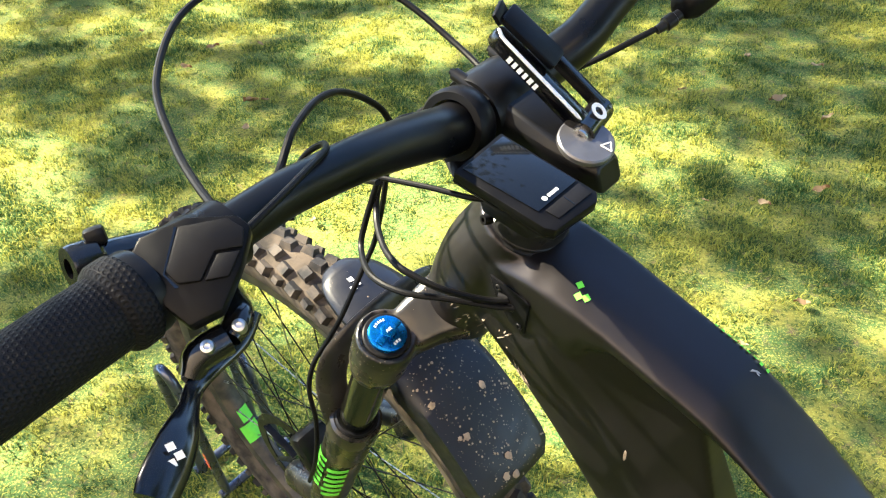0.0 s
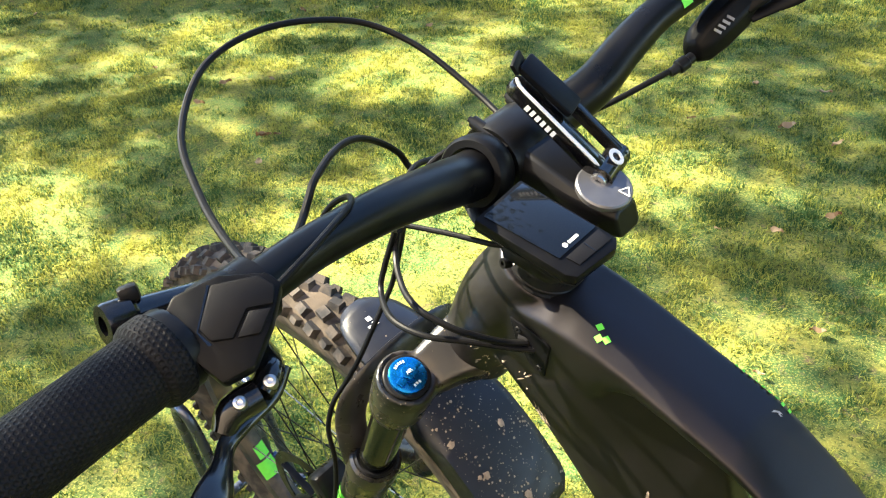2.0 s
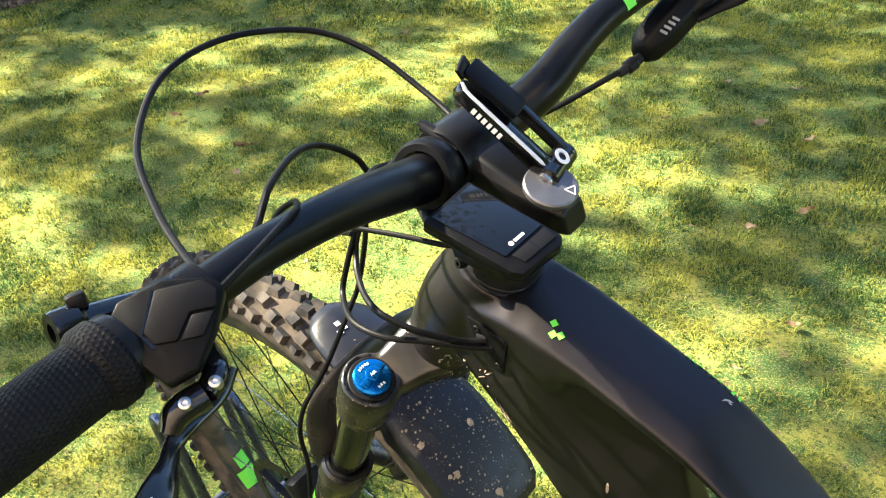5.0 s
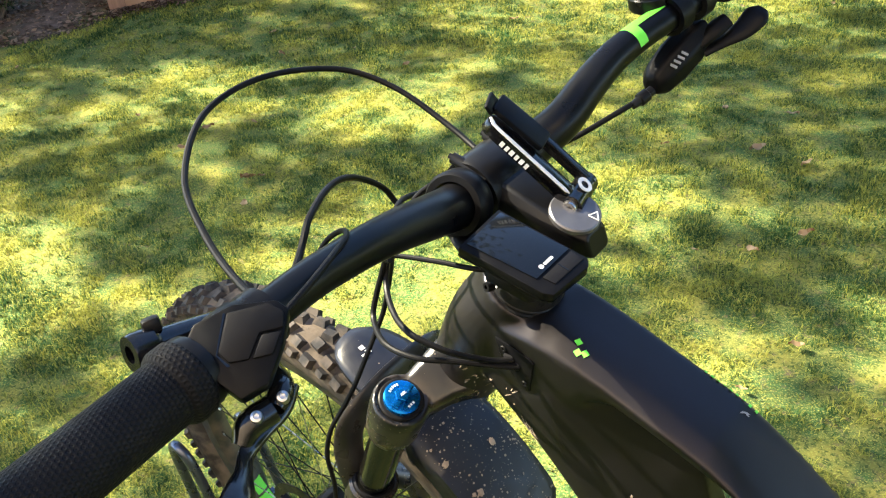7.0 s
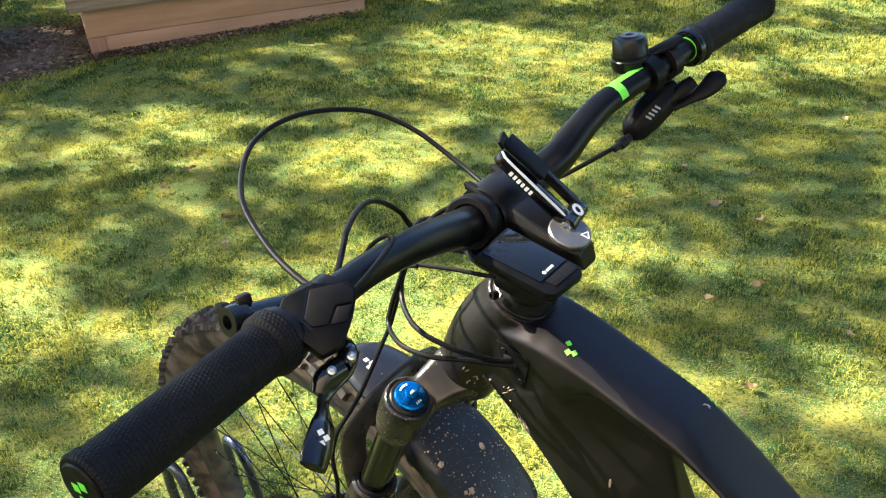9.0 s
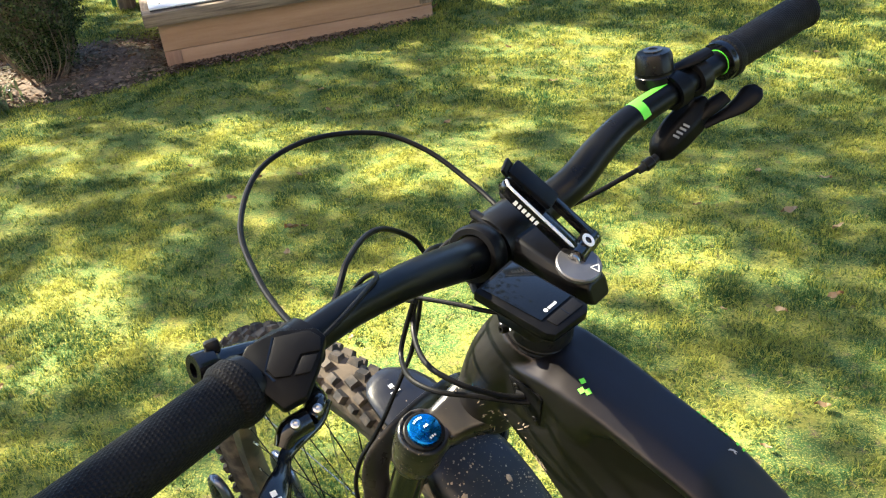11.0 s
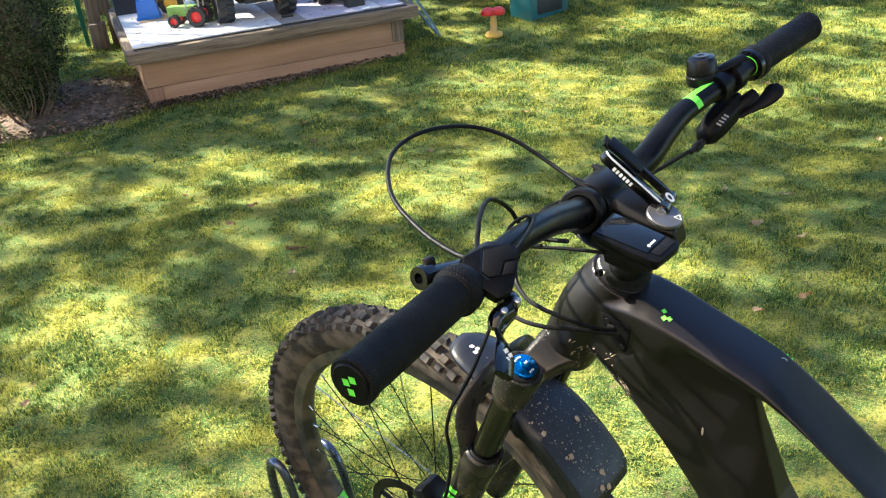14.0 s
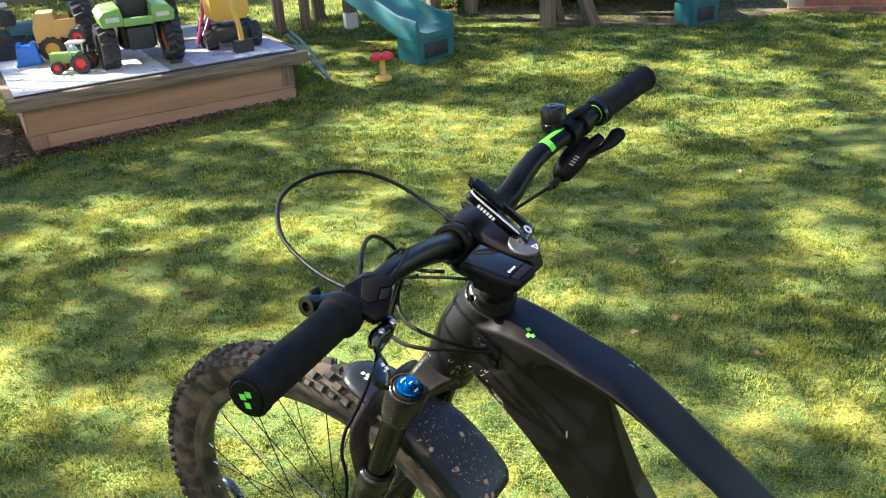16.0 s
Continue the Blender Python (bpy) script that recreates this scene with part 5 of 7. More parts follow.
# fallen leaves
def fallen_leaf(p, size, turn, mat, label):
    bm = bmesh.new()
    m = pose(p[0], p[1], ground_z(*p) + 0.022, random.uniform(-25, 25), random.uniform(-25, 25), turn)
    n = 9
    left = [bm.verts.new(m @ Vector((size * (k / n - 0.5), size * 0.30 * math.sin(math.pi * (k / n) ** 0.8), 0.18 * size * math.sin(k) * 0.4 + 0.12 * size))) for k in range(n + 1)]
    mid = [bm.verts.new(m @ Vector((size * (k / n - 0.5), 0, 0.06 * size * math.sin(2 * k)))) for k in range(n + 1)]
    right = [bm.verts.new(m @ Vector((size * (k / n - 0.5), -size * 0.30 * math.sin(math.pi * (k / n) ** 0.8), 0.18 * size * math.cos(k) * 0.4 + 0.10 * size))) for k in range(n + 1)]
    for a, b in ((left, mid), (mid, right)):
        for k in range(n):
            f = [a[k], a[k + 1], b[k + 1], b[k]]
            bm.faces.new(f)
    return mesh_thing("fallen_leaf", bm, mat, label, "leaf", "leaves on the lawn")


rng = random.Random(3)
for p in ((1.104, 2.129), (-0.629, 2.38), (-0.836, 2.80), (-1.876, 3.641), (-0.61, 2.208), (-0.625, 2.384), (1.0, 2.25)):
    fallen_leaf(p, rng.uniform(0.035, 0.055), rng.uniform(0, 360), DEAD_LEAF, "dry curled pale brown leaf on the grass")
for i in range(44):
    fallen_leaf((rng.uniform(-2.4, 2.6), rng.uniform(1.1, 5.2)), rng.uniform(0.02, 0.045), rng.uniform(0, 360), DEAD_LEAF, "small dry brown leaf on the grass")

# mulch bed by the platform and under the bushes
bm = bmesh.new()
ring = []
for k in range(60):
    a = 2 * math.pi * k / 60
    x, y = -2.28 + 0.78 * math.cos(a), 4.36 + 0.46 * math.sin(a) + 0.12 * math.cos(a)
    q = 1 + 0.16 * noise.noise((2 * math.cos(a), 2 * math.sin(a), 4))
    x, y = -2.28 + (x + 2.28) * q, 4.36 + (y - 4.36) * q
    ring.append(bm.verts.new((x, y, ground_z(x, y) + 0.001)))
mid = bm.verts.new((-2.28, 4.36, ground_z(-2.28, 4.36) + 0.030))
inner = [bm.verts.new(v.co.lerp(mid.co, 0.4) + Vector((0, 0, 0.014))) for v in ring]
for k in range(60):
    j = (k + 1) % 60
    bm.faces.new((ring[k], ring[j], inner[j], inner[k]))
    bm.faces.new((inner[k], inner[j], mid))
mesh_thing("mulch_bed", bm, MULCH, "dark leaf mulch bed under the bushes", "flower bed", kind="structure")

# ---- platform with toys ----
PLAT = Matrix(((0.9354, -0.3535, 0, -1.627), (0.3535, 0.9354, 0, 4.280), (0, 0, 1, 0), (0, 0, 0, 1)))
platform = thing("play_platform", PLAT, "low wooden play platform with tan sides and a worn white top", "platform")


def board(name, x0, x1, y0, y1, z0, z1, mat, parent, bevel=0.004, label=""):
    size = (x1 - x0, y1 - y0, z1 - z0)
    long_y = size[1] > size[0] and size[1] > size[2]
    long_z = size[2] > size[0] and size[2] > size[1]
    turn = pose(0, 0, 0, 0, 0, 90) if long_y else pose(0, 0, 0, 0, -90, 0) if long_z else Matrix.Identity(4)
    dims = (size[1], size[0], size[2]) if long_y else (size[2], size[1], size[0]) if long_z else size
    ob = part(name, box(dims, Matrix.Identity(4), bevel), mat, parent, label)
    ob.matrix_basis = Matrix.Translation(((x0 + x1) / 2, (y0 + y1) / 2, (z0 + z1) / 2)) @ turn
    return ob


W, D = 1.54, 1.44
board("side_board", 0.0, W, 0.0, 0.03, 0.0, 0.135, TAN, platform)
board("side_board", 0.0, W, 0.002, 0.032, 0.137, 0.285, TAN, platform)
board("side_board", 0.0, 0.03, 0.034, D, 0.0, 0.135, TAN, platform)
board("side_board", 0.002, 0.032, 0.034, D, 0.137, 0.285, TAN, platform)
board("side_board", W - 0.03, W, 0.034, D, 0.0, 0.285, TAN, platform)
board("side_board", 0.034, W - 0.034, D - 0.03, D, 0.0, 0.285, TAN, platform)
board("corner_block", W - 0.075, W + 0.004, -0.006, 0.0, 0.15, 0.284, TIMBER, platform)
board("corner_block", 0.0, 0.085, -0.006, 0.0, 0.03, 0.135, wood("brown offcut", (0.20, 0.11, 0.07), (0.30, 0.17, 0.11)), platform)
board("edge_beam", -0.065, W + 0.09, -0.06, 0.06, 0.286, 0.356, TIMBER, platform, 0.008)
board("edge_beam", -0.065, 0.055, 0.062, D + 0.03, 0.286, 0.356, TIMBER, platform, 0.008)
board("edge_beam", W - 0.03, W + 0.09, 0.062, D + 0.03, 0.286, 0.356, TIMBER, platform, 0.008)
board("edge_beam", 0.057, W - 0.032, D - 0.09, D + 0.03, 0.286, 0.356, TIMBER, platform, 0.008)
board("under_panel", -0.02, W + 0.03, -0.02, D, 0.357, 0.364, TOY_BLACK, platform, 0.001)
board("white_panel", -0.022, 0.80, -0.012, D - 0.02, 0.3645, 0.372, DECK_WHITE, platform, 0.001, "white faced panel")
board("grey_panel", 0.802, 0.95, 0.0, 0.75, 0.3645, 0.371, DECK_GREY, platform, 0.001)
board("lilac_panel", 0.952, 1.30, 0.0, 0.75, 0.3645, 0.372, DECK_LILAC, platform, 0.001, "faded lilac panel")
board("white_panel", 1.302, 1.42, 0.02, 0.75, 0.3645, 0.372, DECK_WHITE, platform, 0.001)
board("lilac_panel", 1.422, W + 0.02, 0.0, 0.75, 0.3645, 0.371, DECK_LILAC, platform, 0.001)
board("grey_panel", 0.802, W + 0.02, 0.752, D - 0.02, 0.3645, 0.371, DECK_GREY, platform, 0.001)
TOP = 0.3725


def toy_wheel(parent, at, radius, width, hub, axis=(1, 0, 0), lugs=16, name="wheel"):
    """A lugged toy tyre with its coloured hub as a sub-part."""
    m = frame_of(at, axis)
    w, r = width / 2, radius
    prof = [(0.55, -0.9, 0), (0.80, -1, 0), (0.91, -0.95, -1), (0.94, -0.5, -1), (0.94, -0.06, -1), (0.94, 0.06, 1), (0.94, 0.5, 1), (0.91, 0.95, 1), (0.80, 1, 0), (0.55, 0.9, 0)]
    bm = bmesh.new()
    rings = []
    for i in range(lugs * 4):
        ring = []
        for k, h, side in prof:
            a = 2 * math.pi * (i + 1.2 * abs(h)) / (lugs * 4)
            proud = 0.085 if side and (i + side) % 4 < 2 else 0
            ring.append(bm.verts.new(m @ Vector((r * (k + proud) * math.cos(a), r * (k + proud) * math.sin(a), w * h))))
        rings.append(ring)
    for a, b in zip(rings, rings[1:] + rings[:1]):
        for k in range(len(prof)):
            q = (k + 1) % len(prof)
            bm.faces.new((a[k], b[k], b[q], a[q]))
    bmesh.ops.recalc_face_normals(bm, faces=bm.faces)
    tyre = part(name, bm, TOY_BLACK, parent, "black lugged toy tyre", True, 30)
    part("hub", lathe([(0, w * 0.55), (r * 0.25, w * 0.6), (r * 0.5, w * 0.35), (r * 0.58, w * 0.85), (r * 0.58, -w * 0.85), (r * 0.5, -w * 0.35), (r * 0.25, -w * 0.6), (0, -w * 0.55)], m, 24), hub, tyre, "")
    return tyre


def on_deck(x, y, turn=0.0):
    """A pose on the platform's top at the world place (x, y); turned from the platform's front, which faces the lawn."""
    return Matrix.Translation((x, y, TOP)) @ pose(0, 0, 0, 0, 0, 20.7 + turn)


# leaf litter and crumbs of earth on the platform
rng = random.Random(31)
bm = bmesh.new()
for i in range(70):
    m = PLAT @ pose(rng.uniform(0.02, 1.45), rng.uniform(0.01, 0.9) ** 1.2, TOP + 0.001, 0, 0, rng.uniform(0, 360))
    a, b = rng.uniform(0.004, 0.016), rng.uniform(0.003, 0.007)
    tip = bm.verts.new(m @ Vector((0, 0, 0.004)))
    edge = [bm.verts.new(m @ Vector((a * math.cos(q) * rng.uniform(0.7, 1.2), b * math.sin(q) * rng.uniform(0.7, 1.2), 0))) for q in np.linspace(0, 2 * math.pi, 7)[:-1]]
    for k in range(6):
        bm.faces.new((edge[k], edge[(k + 1) % 6], tip))
tagged(part("deck_litter", bm, BARK, None, "", False), "dark leaf crumbs scattered on the white platform top", "litter", kind="stuff")

# pedal tractor, its front to the lawn
tractor = thing("toy_tractor", on_deck(-1.105, 4.985), "large green toy tractor with black lugged wheels", "toy tractor")
toy_wheel(tractor, (-0.200, -0.20, 0.130), 0.13, 0.10, TOY_BLACK, lugs=14)
toy_wheel(tractor, (0.165, -0.20, 0.130), 0.13, 0.10, TOY_ORANGE, lugs=14)
toy_wheel(tractor, (-0.23, 0.34, 0.170), 0.17, 0.12, TOY_ORANGE, lugs=16)
toy_wheel(tractor, (0.26, 0.30, 0.170), 0.17, 0.12, TOY_ORANGE, lugs=16)
part("chassis", box((0.20, 0.60, 0.15), Matrix.Translation((-0.02, 0.05, 0.17)), 0.02), TOY_BLACK, tractor, "dark grey chassis")
part("grille", box((0.15, 0.10, 0.13), Matrix.Translation((-0.02, -0.26, 0.165)), 0.015), TOY_BLACK, tractor)
part("bonnet", box((0.17, 0.42, 0.16), Matrix.Translation((-0.02, -0.02, 0.34)), 0.03, segments=3), TOY_BLACK, tractor, "dark bonnet front")
for s in (-1, 1):
    part("wing", loft([[Vector((-0.02 + s * x, y, z)) for x, z in ((0.075, z0), (0.20, z0), (0.21, z0 + 0.055), (0.18, z0 + 0.085), (0.09, z0 + 0.095))] for y, z0 in ((-0.32, 0.245), (-0.28, 0.25), (-0.14, 0.27))]),
         TOY_GREEN, tractor, "green front wing with a headlight")
    part("headlight", box((0.075, 0.012, 0.026), Matrix.Translation((-0.02 + s * 0.140, -0.322, 0.285)), 0.004), CREAM, tractor, "pale headlight")
    part("exhaust", tube([(-0.02 + s * 0.10, -0.10, 0.33), (-0.02 + s * 0.105, -0.10, 0.52)], 0.016, 14, 1), GREY_METAL, tractor)
part("front_bar", box((0.17, 0.05, 0.045), Matrix.Translation((-0.02, -0.31, 0.262)), 0.01), TOY_GREEN, tractor, "yellow green front bar")

# small tractor with red hubs
small = thing("toy_tractor", on_deck(-1.415, 4.735, 62), "small cream and green toy tractor with red hubs", "toy tractor")
toy_wheel(small, (-0.06, -0.055, 0.058), 0.058, 0.045, TOY_RED, lugs=12)
toy_wheel(small, (0.06, -0.055, 0.058), 0.058, 0.045, TOY_RED, lugs=12)
toy_wheel(small, (-0.05, 0.090, 0.036), 0.036, 0.035, TOY_RED, lugs=10)
toy_wheel(small, (0.05, 0.090, 0.036), 0.036, 0.035, TOY_RED, lugs=10)
part("body", box((0.06, 0.17, 0.06), Matrix.Translation((0, 0.05, 0.085)), 0.01), TOY_GREEN, small, "green body")
part("cab_roof", box((0.10, 0.10, 0.014), Matrix.Translation((0, -0.03, 0.170)), 0.005), CREAM, small, "cream cab roof")
for sx, sy in ((-1, -1), (1, -1), (1, 1), (-1, 1)):
    part("cab_post", tube([(sx * 0.038, -0.03 + sy * 0.038, 0.10), (sx * 0.042, -0.03 + sy * 0.042, 0.166)], 0.005, 8, 1), CREAM, small)
loader = thing("toy_trailer", on_deck(-1.365, 4.85, 55), "small toy trailer on its side with red hubs", "toy trailer")
part("tub", loft([[Vector((sx * a, sy * b, z)) for sx, sy in ((-1, -1), (1, -1), (1, 1), (-1, 1))] for a, b, z in ((0.045, 0.07, 0.0), (0.06, 0.09, 0.085), (0.054, 0.084, 0.085), (0.04, 0.064, 0.01))]), TOY_GREEN, loader, "green tub")
toy_wheel(loader, (-0.075, -0.01, 0.185), 0.055, 0.045, TOY_RED, lugs=12)
toy_wheel(loader, (0.010, 0.03, 0.185), 0.050, 0.045, TOY_BLACK, lugs=12)
part("axle", tube([(-0.09, -0.016, 0.185), (0.03, 0.034, 0.185)], 0.012, 10, 1), TOY_BLACK, loader)
part("strut", tube([(0.0, 0.0, 0.02), (-0.03, 0.0, 0.175)], 0.012, 10, 1), TOY_BLACK, loader)

# blue tub, upside down
bucket = thing("sand_bucket", on_deck(-1.755, 5.045, -8), "bright blue square sand bucket turned upside down", "bucket")
part("tub", loft([[Vector((sx * a, sy * a, z)) for sx, sy in ((-1, -1), (1, -1), (1, 1), (-1, 1))] for a, z in ((0.072, 0.0), (0.072, 0.012), (0.065, 0.014), (0.056, 0.105), (0.050, 0.112))]), TOY_BLUE, bucket)
for sx, sy in ((-1, -1), (1, -1), (1, 1), (-1, 1)):
    part("tower", box((0.026, 0.026, 0.018), Matrix.Translation((sx * 0.040, sy * 0.040, 0.118)), 0.003), TOY_BLUE, bucket)
bm = box((0.20, 0.16, 0.006), on_deck(-1.725, 5.03, 5) @ Matrix.Translation((0, 0, 0.003)), 0.002)
bucket.matrix_basis = on_deck(-1.755, 5.045, -8) @ Matrix.Translation((0, 0, 0.007))
mesh_thing("board_scrap", bm, wood("pale scrap wood", (0.45, 0.33, 0.2), (0.6, 0.48, 0.33)), "thin pale board under the blue bucket", "board")

# dump truck
dump = thing("toy_dump_truck", on_deck(-1.505, 5.20, -12), "faded yellow toy dump truck with black wheels", "toy truck")
for x, y in ((-0.13, -0.07), (0.12, -0.07), (-0.13, 0.07), (0.12, 0.07)):
    toy_wheel(dump, (x, y, 0.075), 0.075, 0.055, TOY_YELLOW, axis=(0, 1, 0), lugs=12)
part("bed", loft([[Vector((x * a + 0.06, sy * b, z)) for x, sy in ((-0.13, -1), (0.15, -1), (0.15, 1), (-0.13, 1))] for a, b, z in ((0.85, 0.07, 0.13), (1.0, 0.10, 0.15), (1.08, 0.115, 0.25), (1.04, 0.105, 0.25), (0.95, 0.09, 0.165))]), TOY_SAND, dump, "faded yellow tipping bed")
part("cab", loft([[Vector((x, sy * 0.085, z)) for x, sy in ((x0, -1), (x1, -1), (x1, 1), (x0, 1))] for x0, x1, z in ((-0.21, -0.07, 0.12), (-0.215, -0.075, 0.20), (-0.19, -0.085, 0.285), (-0.185, -0.09, 0.29))]), TOY_SAND, dump, "faded yellow cab")
part("chassis", box((0.40, 0.10, 0.05), Matrix.Translation((-0.01, 0, 0.11)), 0.01), TOY_BLACK, dump)

# dark loader at the back left
digger = thing("toy_loader", on_deck(-1.95, 5.36, 0), "black and blue toy loader with a black shovel", "toy loader")
part("shovel", loft([[Vector((x, y, z)) for y, z in ((0.10, 0.0), (-0.10, 0.0), (-0.06, 0.05), (0.02, 0.14), (0.10, 0.16))] for x in (-0.11, -0.10, 0.10, 0.11)]), TOY_BLACK, digger, "black shovel")
part("hood", box((0.16, 0.12, 0.09), Matrix.Translation((0.10, 0.07, 0.15)), 0.015), material("petrol blue plastic", (0.03, 0.12, 0.17), 0.5, spots=(0.04, 0.15, 0.2), scale=30, amount=0.5), digger, "petrol blue hood")
part("seat", lathe([(0, 0.0), (0.05, 0.0), (0.055, 0.05), (0.04, 0.09), (0, 0.10)], Matrix.Translation((0.03, 0.05, 0.19)), 20), TOY_BLACK, digger)
part("roof", box((0.09, 0.10, 0.02), Matrix.Translation((0.01, 0.08, 0.315)), 0.006), CREAM, digger)
toy_wheel(digger, (0.14, -0.03, 0.06), 0.06, 0.04, TOY_YELLOW, axis=(0, 1, 0), lugs=10)

# yellow excavator
exc = thing("toy_excavator", on_deck(-0.525, 5.03, 0), "yellow toy excavator with a dark bucket on its arm", "toy excavator")
part("bucket", loft([[Vector((x, y, z)) for y, z in ((-0.20, 0.0), (-0.12, 0.0), (-0.12, 0.06), (-0.15, 0.075), (-0.20, 0.07))] for x in (-0.055, -0.05, 0.05, 0.055)]), TOY_BLACK, exc, "dark digging bucket")
part("arm", tube([(0.0, -0.16, 0.06), (-0.012, -0.17, 0.17), (-0.03, -0.13, 0.33), (-0.03, -0.02, 0.46), (0.0, 0.08, 0.36)], 0.020, 10, 4, flat=(0.8, 1.2)), TOY_YELLOW, exc, "yellow digging arm")
part("cab", loft([[Vector((sx * a + dx, sy * b + 0.10, z)) for sx, sy in ((-1, -1), (1, -1), (1, 1), (-1, 1))] for a, b, dx, z in ((0.10, 0.09, 0, 0.17), (0.12, 0.10, 0, 0.21), (0.12, 0.10, 0, 0.30), (0.09, 0.08, 0.01, 0.36))]), TOY_YELLOW, exc, "yellow body")
part("underframe", box((0.22, 0.24, 0.09), Matrix.Translation((0, 0.06, 0.09)), 0.02), TOY_BLACK, exc, "dark underframe")
for x, y in ((0.12, -0.02), (0.13, 0.17), (-0.13, 0.16)):
    toy_wheel(exc, (x, y, 0.075), 0.075, 0.07, TOY_BLACK, lugs=12)

# pink trike frame behind the wheels
trike = thing("toy_tricycle", on_deck(-0.70, 5.11, -10), "magenta toy tricycle frame with black wheels", "toy tricycle")
toy_wheel(trike, (0.02, -0.09, 0.06), 0.06, 0.075, TOY_BLACK, lugs=10)
part("tube", tube([(-0.06, -0.02, 0.03), (0.0, 0.02, 0.20), (0.03, 0.05, 0.36)], 0.012, 10, 4), TOY_PINK, trike, "magenta tube")
part("tube", tube([(-0.02, -0.05, 0.08), (0.05, 0.0, 0.20), (0.12, 0.05, 0.34)], 0.012, 10, 4), TOY_PINK, trike, "magenta tube")
part("handle", tube([(-0.16, 0.05, 0.37), (0.0, 0.05, 0.36), (0.14, 0.05, 0.38)], 0.010, 10, 4), TOY_BLACK, trike)
part("panel", box((0.10, 0.02, 0.10), Matrix.Translation((0.04, 0.02, 0.13)) @ pose(0, 0, 0, -20, 30, 0), 0.005), DECK_LILAC, trike)
part("tray", box((0.15, 0.12, 0.05), Matrix.Translation((0.15, 0.00, 0.045)), 0.012), GREY_METAL, trike, "grey tray")
bm = box((0.07, 0.022, 0.018), on_deck(-0.855, 4.715, -5) @ Matrix.Translation((0, 0, 0.009)), 0.004)
mesh_thing("toy_piece", bm, TOY_BLACK, "small dark toy piece on the platform", "toy")

# bent rod beside the platform
bm = tube([(-0.20, 5.14, 0.40), (-0.13, 5.09, 0.33), (-0.03, 5.10, 0.18), (0.045, 5.10, 0.088)], 0.009, 10, 5)
tube([(-0.18, 5.26, 0.40), (-0.08, 5.19, 0.30), (0.045, 5.10, 0.088)], 0.009, 10, 5, bm)
mesh_thing("bent_rod", bm, material("blue-grey rod", (0.06, 0.13, 0.19), 0.4, spots=(0.2, 0.24, 0.28), scale=30, amount=0.5), "bent blue-grey rod leaning on the platform", "rod")

# toadstool toy
toad = thing("toy_toadstool", pose(0.385, 5.01, ground_z(0, 5.01)), "red and yellow plastic toadstool toy standing on the lawn", "toy")
part("foot", lathe([(0, 0.0), (0.052, 0.0), (0.056, 0.012), (0.050, 0.028), (0.024, 0.034), (0, 0.034)], Matrix.Identity(4), 28), TOY_YELLOW, toad, "yellow foot")
part("stalk", lathe([(0.024, 0.03), (0.021, 0.06), (0.020, 0.12), (0.026, 0.145)], Matrix.Identity(4), 24), TOY_SAND, toad, "pale yellow stalk")
for s in (-1, 1):
    part("cap_lobe", lathe([(0, 0.040), (0.022, 0.038), (0.040, 0.026), (0.046, 0.006), (0.042, -0.006), (0, -0.002)], Matrix.Translation((s * 0.032, 0.0, 0.145)), 28), TOY_RED, toad, "red cap lobe")

# ---- climbing frame, slides and fence behind ----
def slide(m, width, length, rise, label):
    """A wavy plastic slide: its run-out at the pose's origin, rising along y."""
    s = thing("slide", m, label, "slide", "garden slides")
    n = 26
    path = []
    for i in range(n + 1):
        u = i / n
        y = length * u
        z = 0.20 + rise * max(0, (u - 0.10) / 0.90) ** 1.15 + 0.03 * math.sin(u * 9)
        path.append((y, z))
    bm = bmesh.new()
    prof = [(-0.5, -0.05), (-0.5, 0.075), (-0.47, 0.095), (-0.43, 0.09), (-0.39, 0.02), (-0.2, 0.0), (0.2, 0.0), (0.39, 0.02), (0.43, 0.09), (0.47, 0.095), (0.5, 0.075), (0.5, -0.05)]
    loft([[Vector((x * width, y, z + q)) for x, q in prof] for y, z in path], bm)
    part("chute", bm, TEAL, s, "teal moulded chute", True, 50)
    foot = loft([[Vector((sx * width * a, y, z)) for sx, y in ((-0.5, 0.0), (0.5, 0.0), (0.5, 0.20), (-0.5, 0.20))] for a, z in ((0.92, 0.0), (0.96, 0.12), (0.97, 0.16))])
    part("foot", foot, TEAL, s, "hollow dark foot")
    # the recess's shade is a flat black panel on the solid foot
    part("foot_recess", box((width * 0.62, 0.012, 0.105), Matrix.Translation((0, -0.004, 0.085)), 0.006), TOY_BLACK, s, "black panel standing in for the shaded recess of the foot")
    return s


slide(pose(0.80, 5.35, ground_z(0, 5.35), 0, 0, 36), 0.37, 1.75, 0.85, "teal plastic slide with a wavy chute on the climbing frame")
slide(pose(2.93, 5.62, ground_z(0, 5.6), 0, 0, 20), 0.27, 1.6, 0.8, "second teal plastic slide further off")

frame_thing = thing("climbing_frame", pose(0, 0, 0), "weathered wooden climbing frame with square posts", "climbing frame")


def post(x, y, w, h, lean=(0, 0), parent=None, name="post", mat=None, label=""):
    ob = part(name, box((h, w, w), Matrix.Translation((h / 2, 0, 0)), 0.006), mat or TIMBER, parent, label)
    ob.matrix_basis = pose(x, y, ground_z(x, y) - 0.02, 0, 0, 0) @ pose(0, 0, 0, lean[0], lean[1], 15) @ pose(0, 0, 0, 0, -90, 0)
    return ob


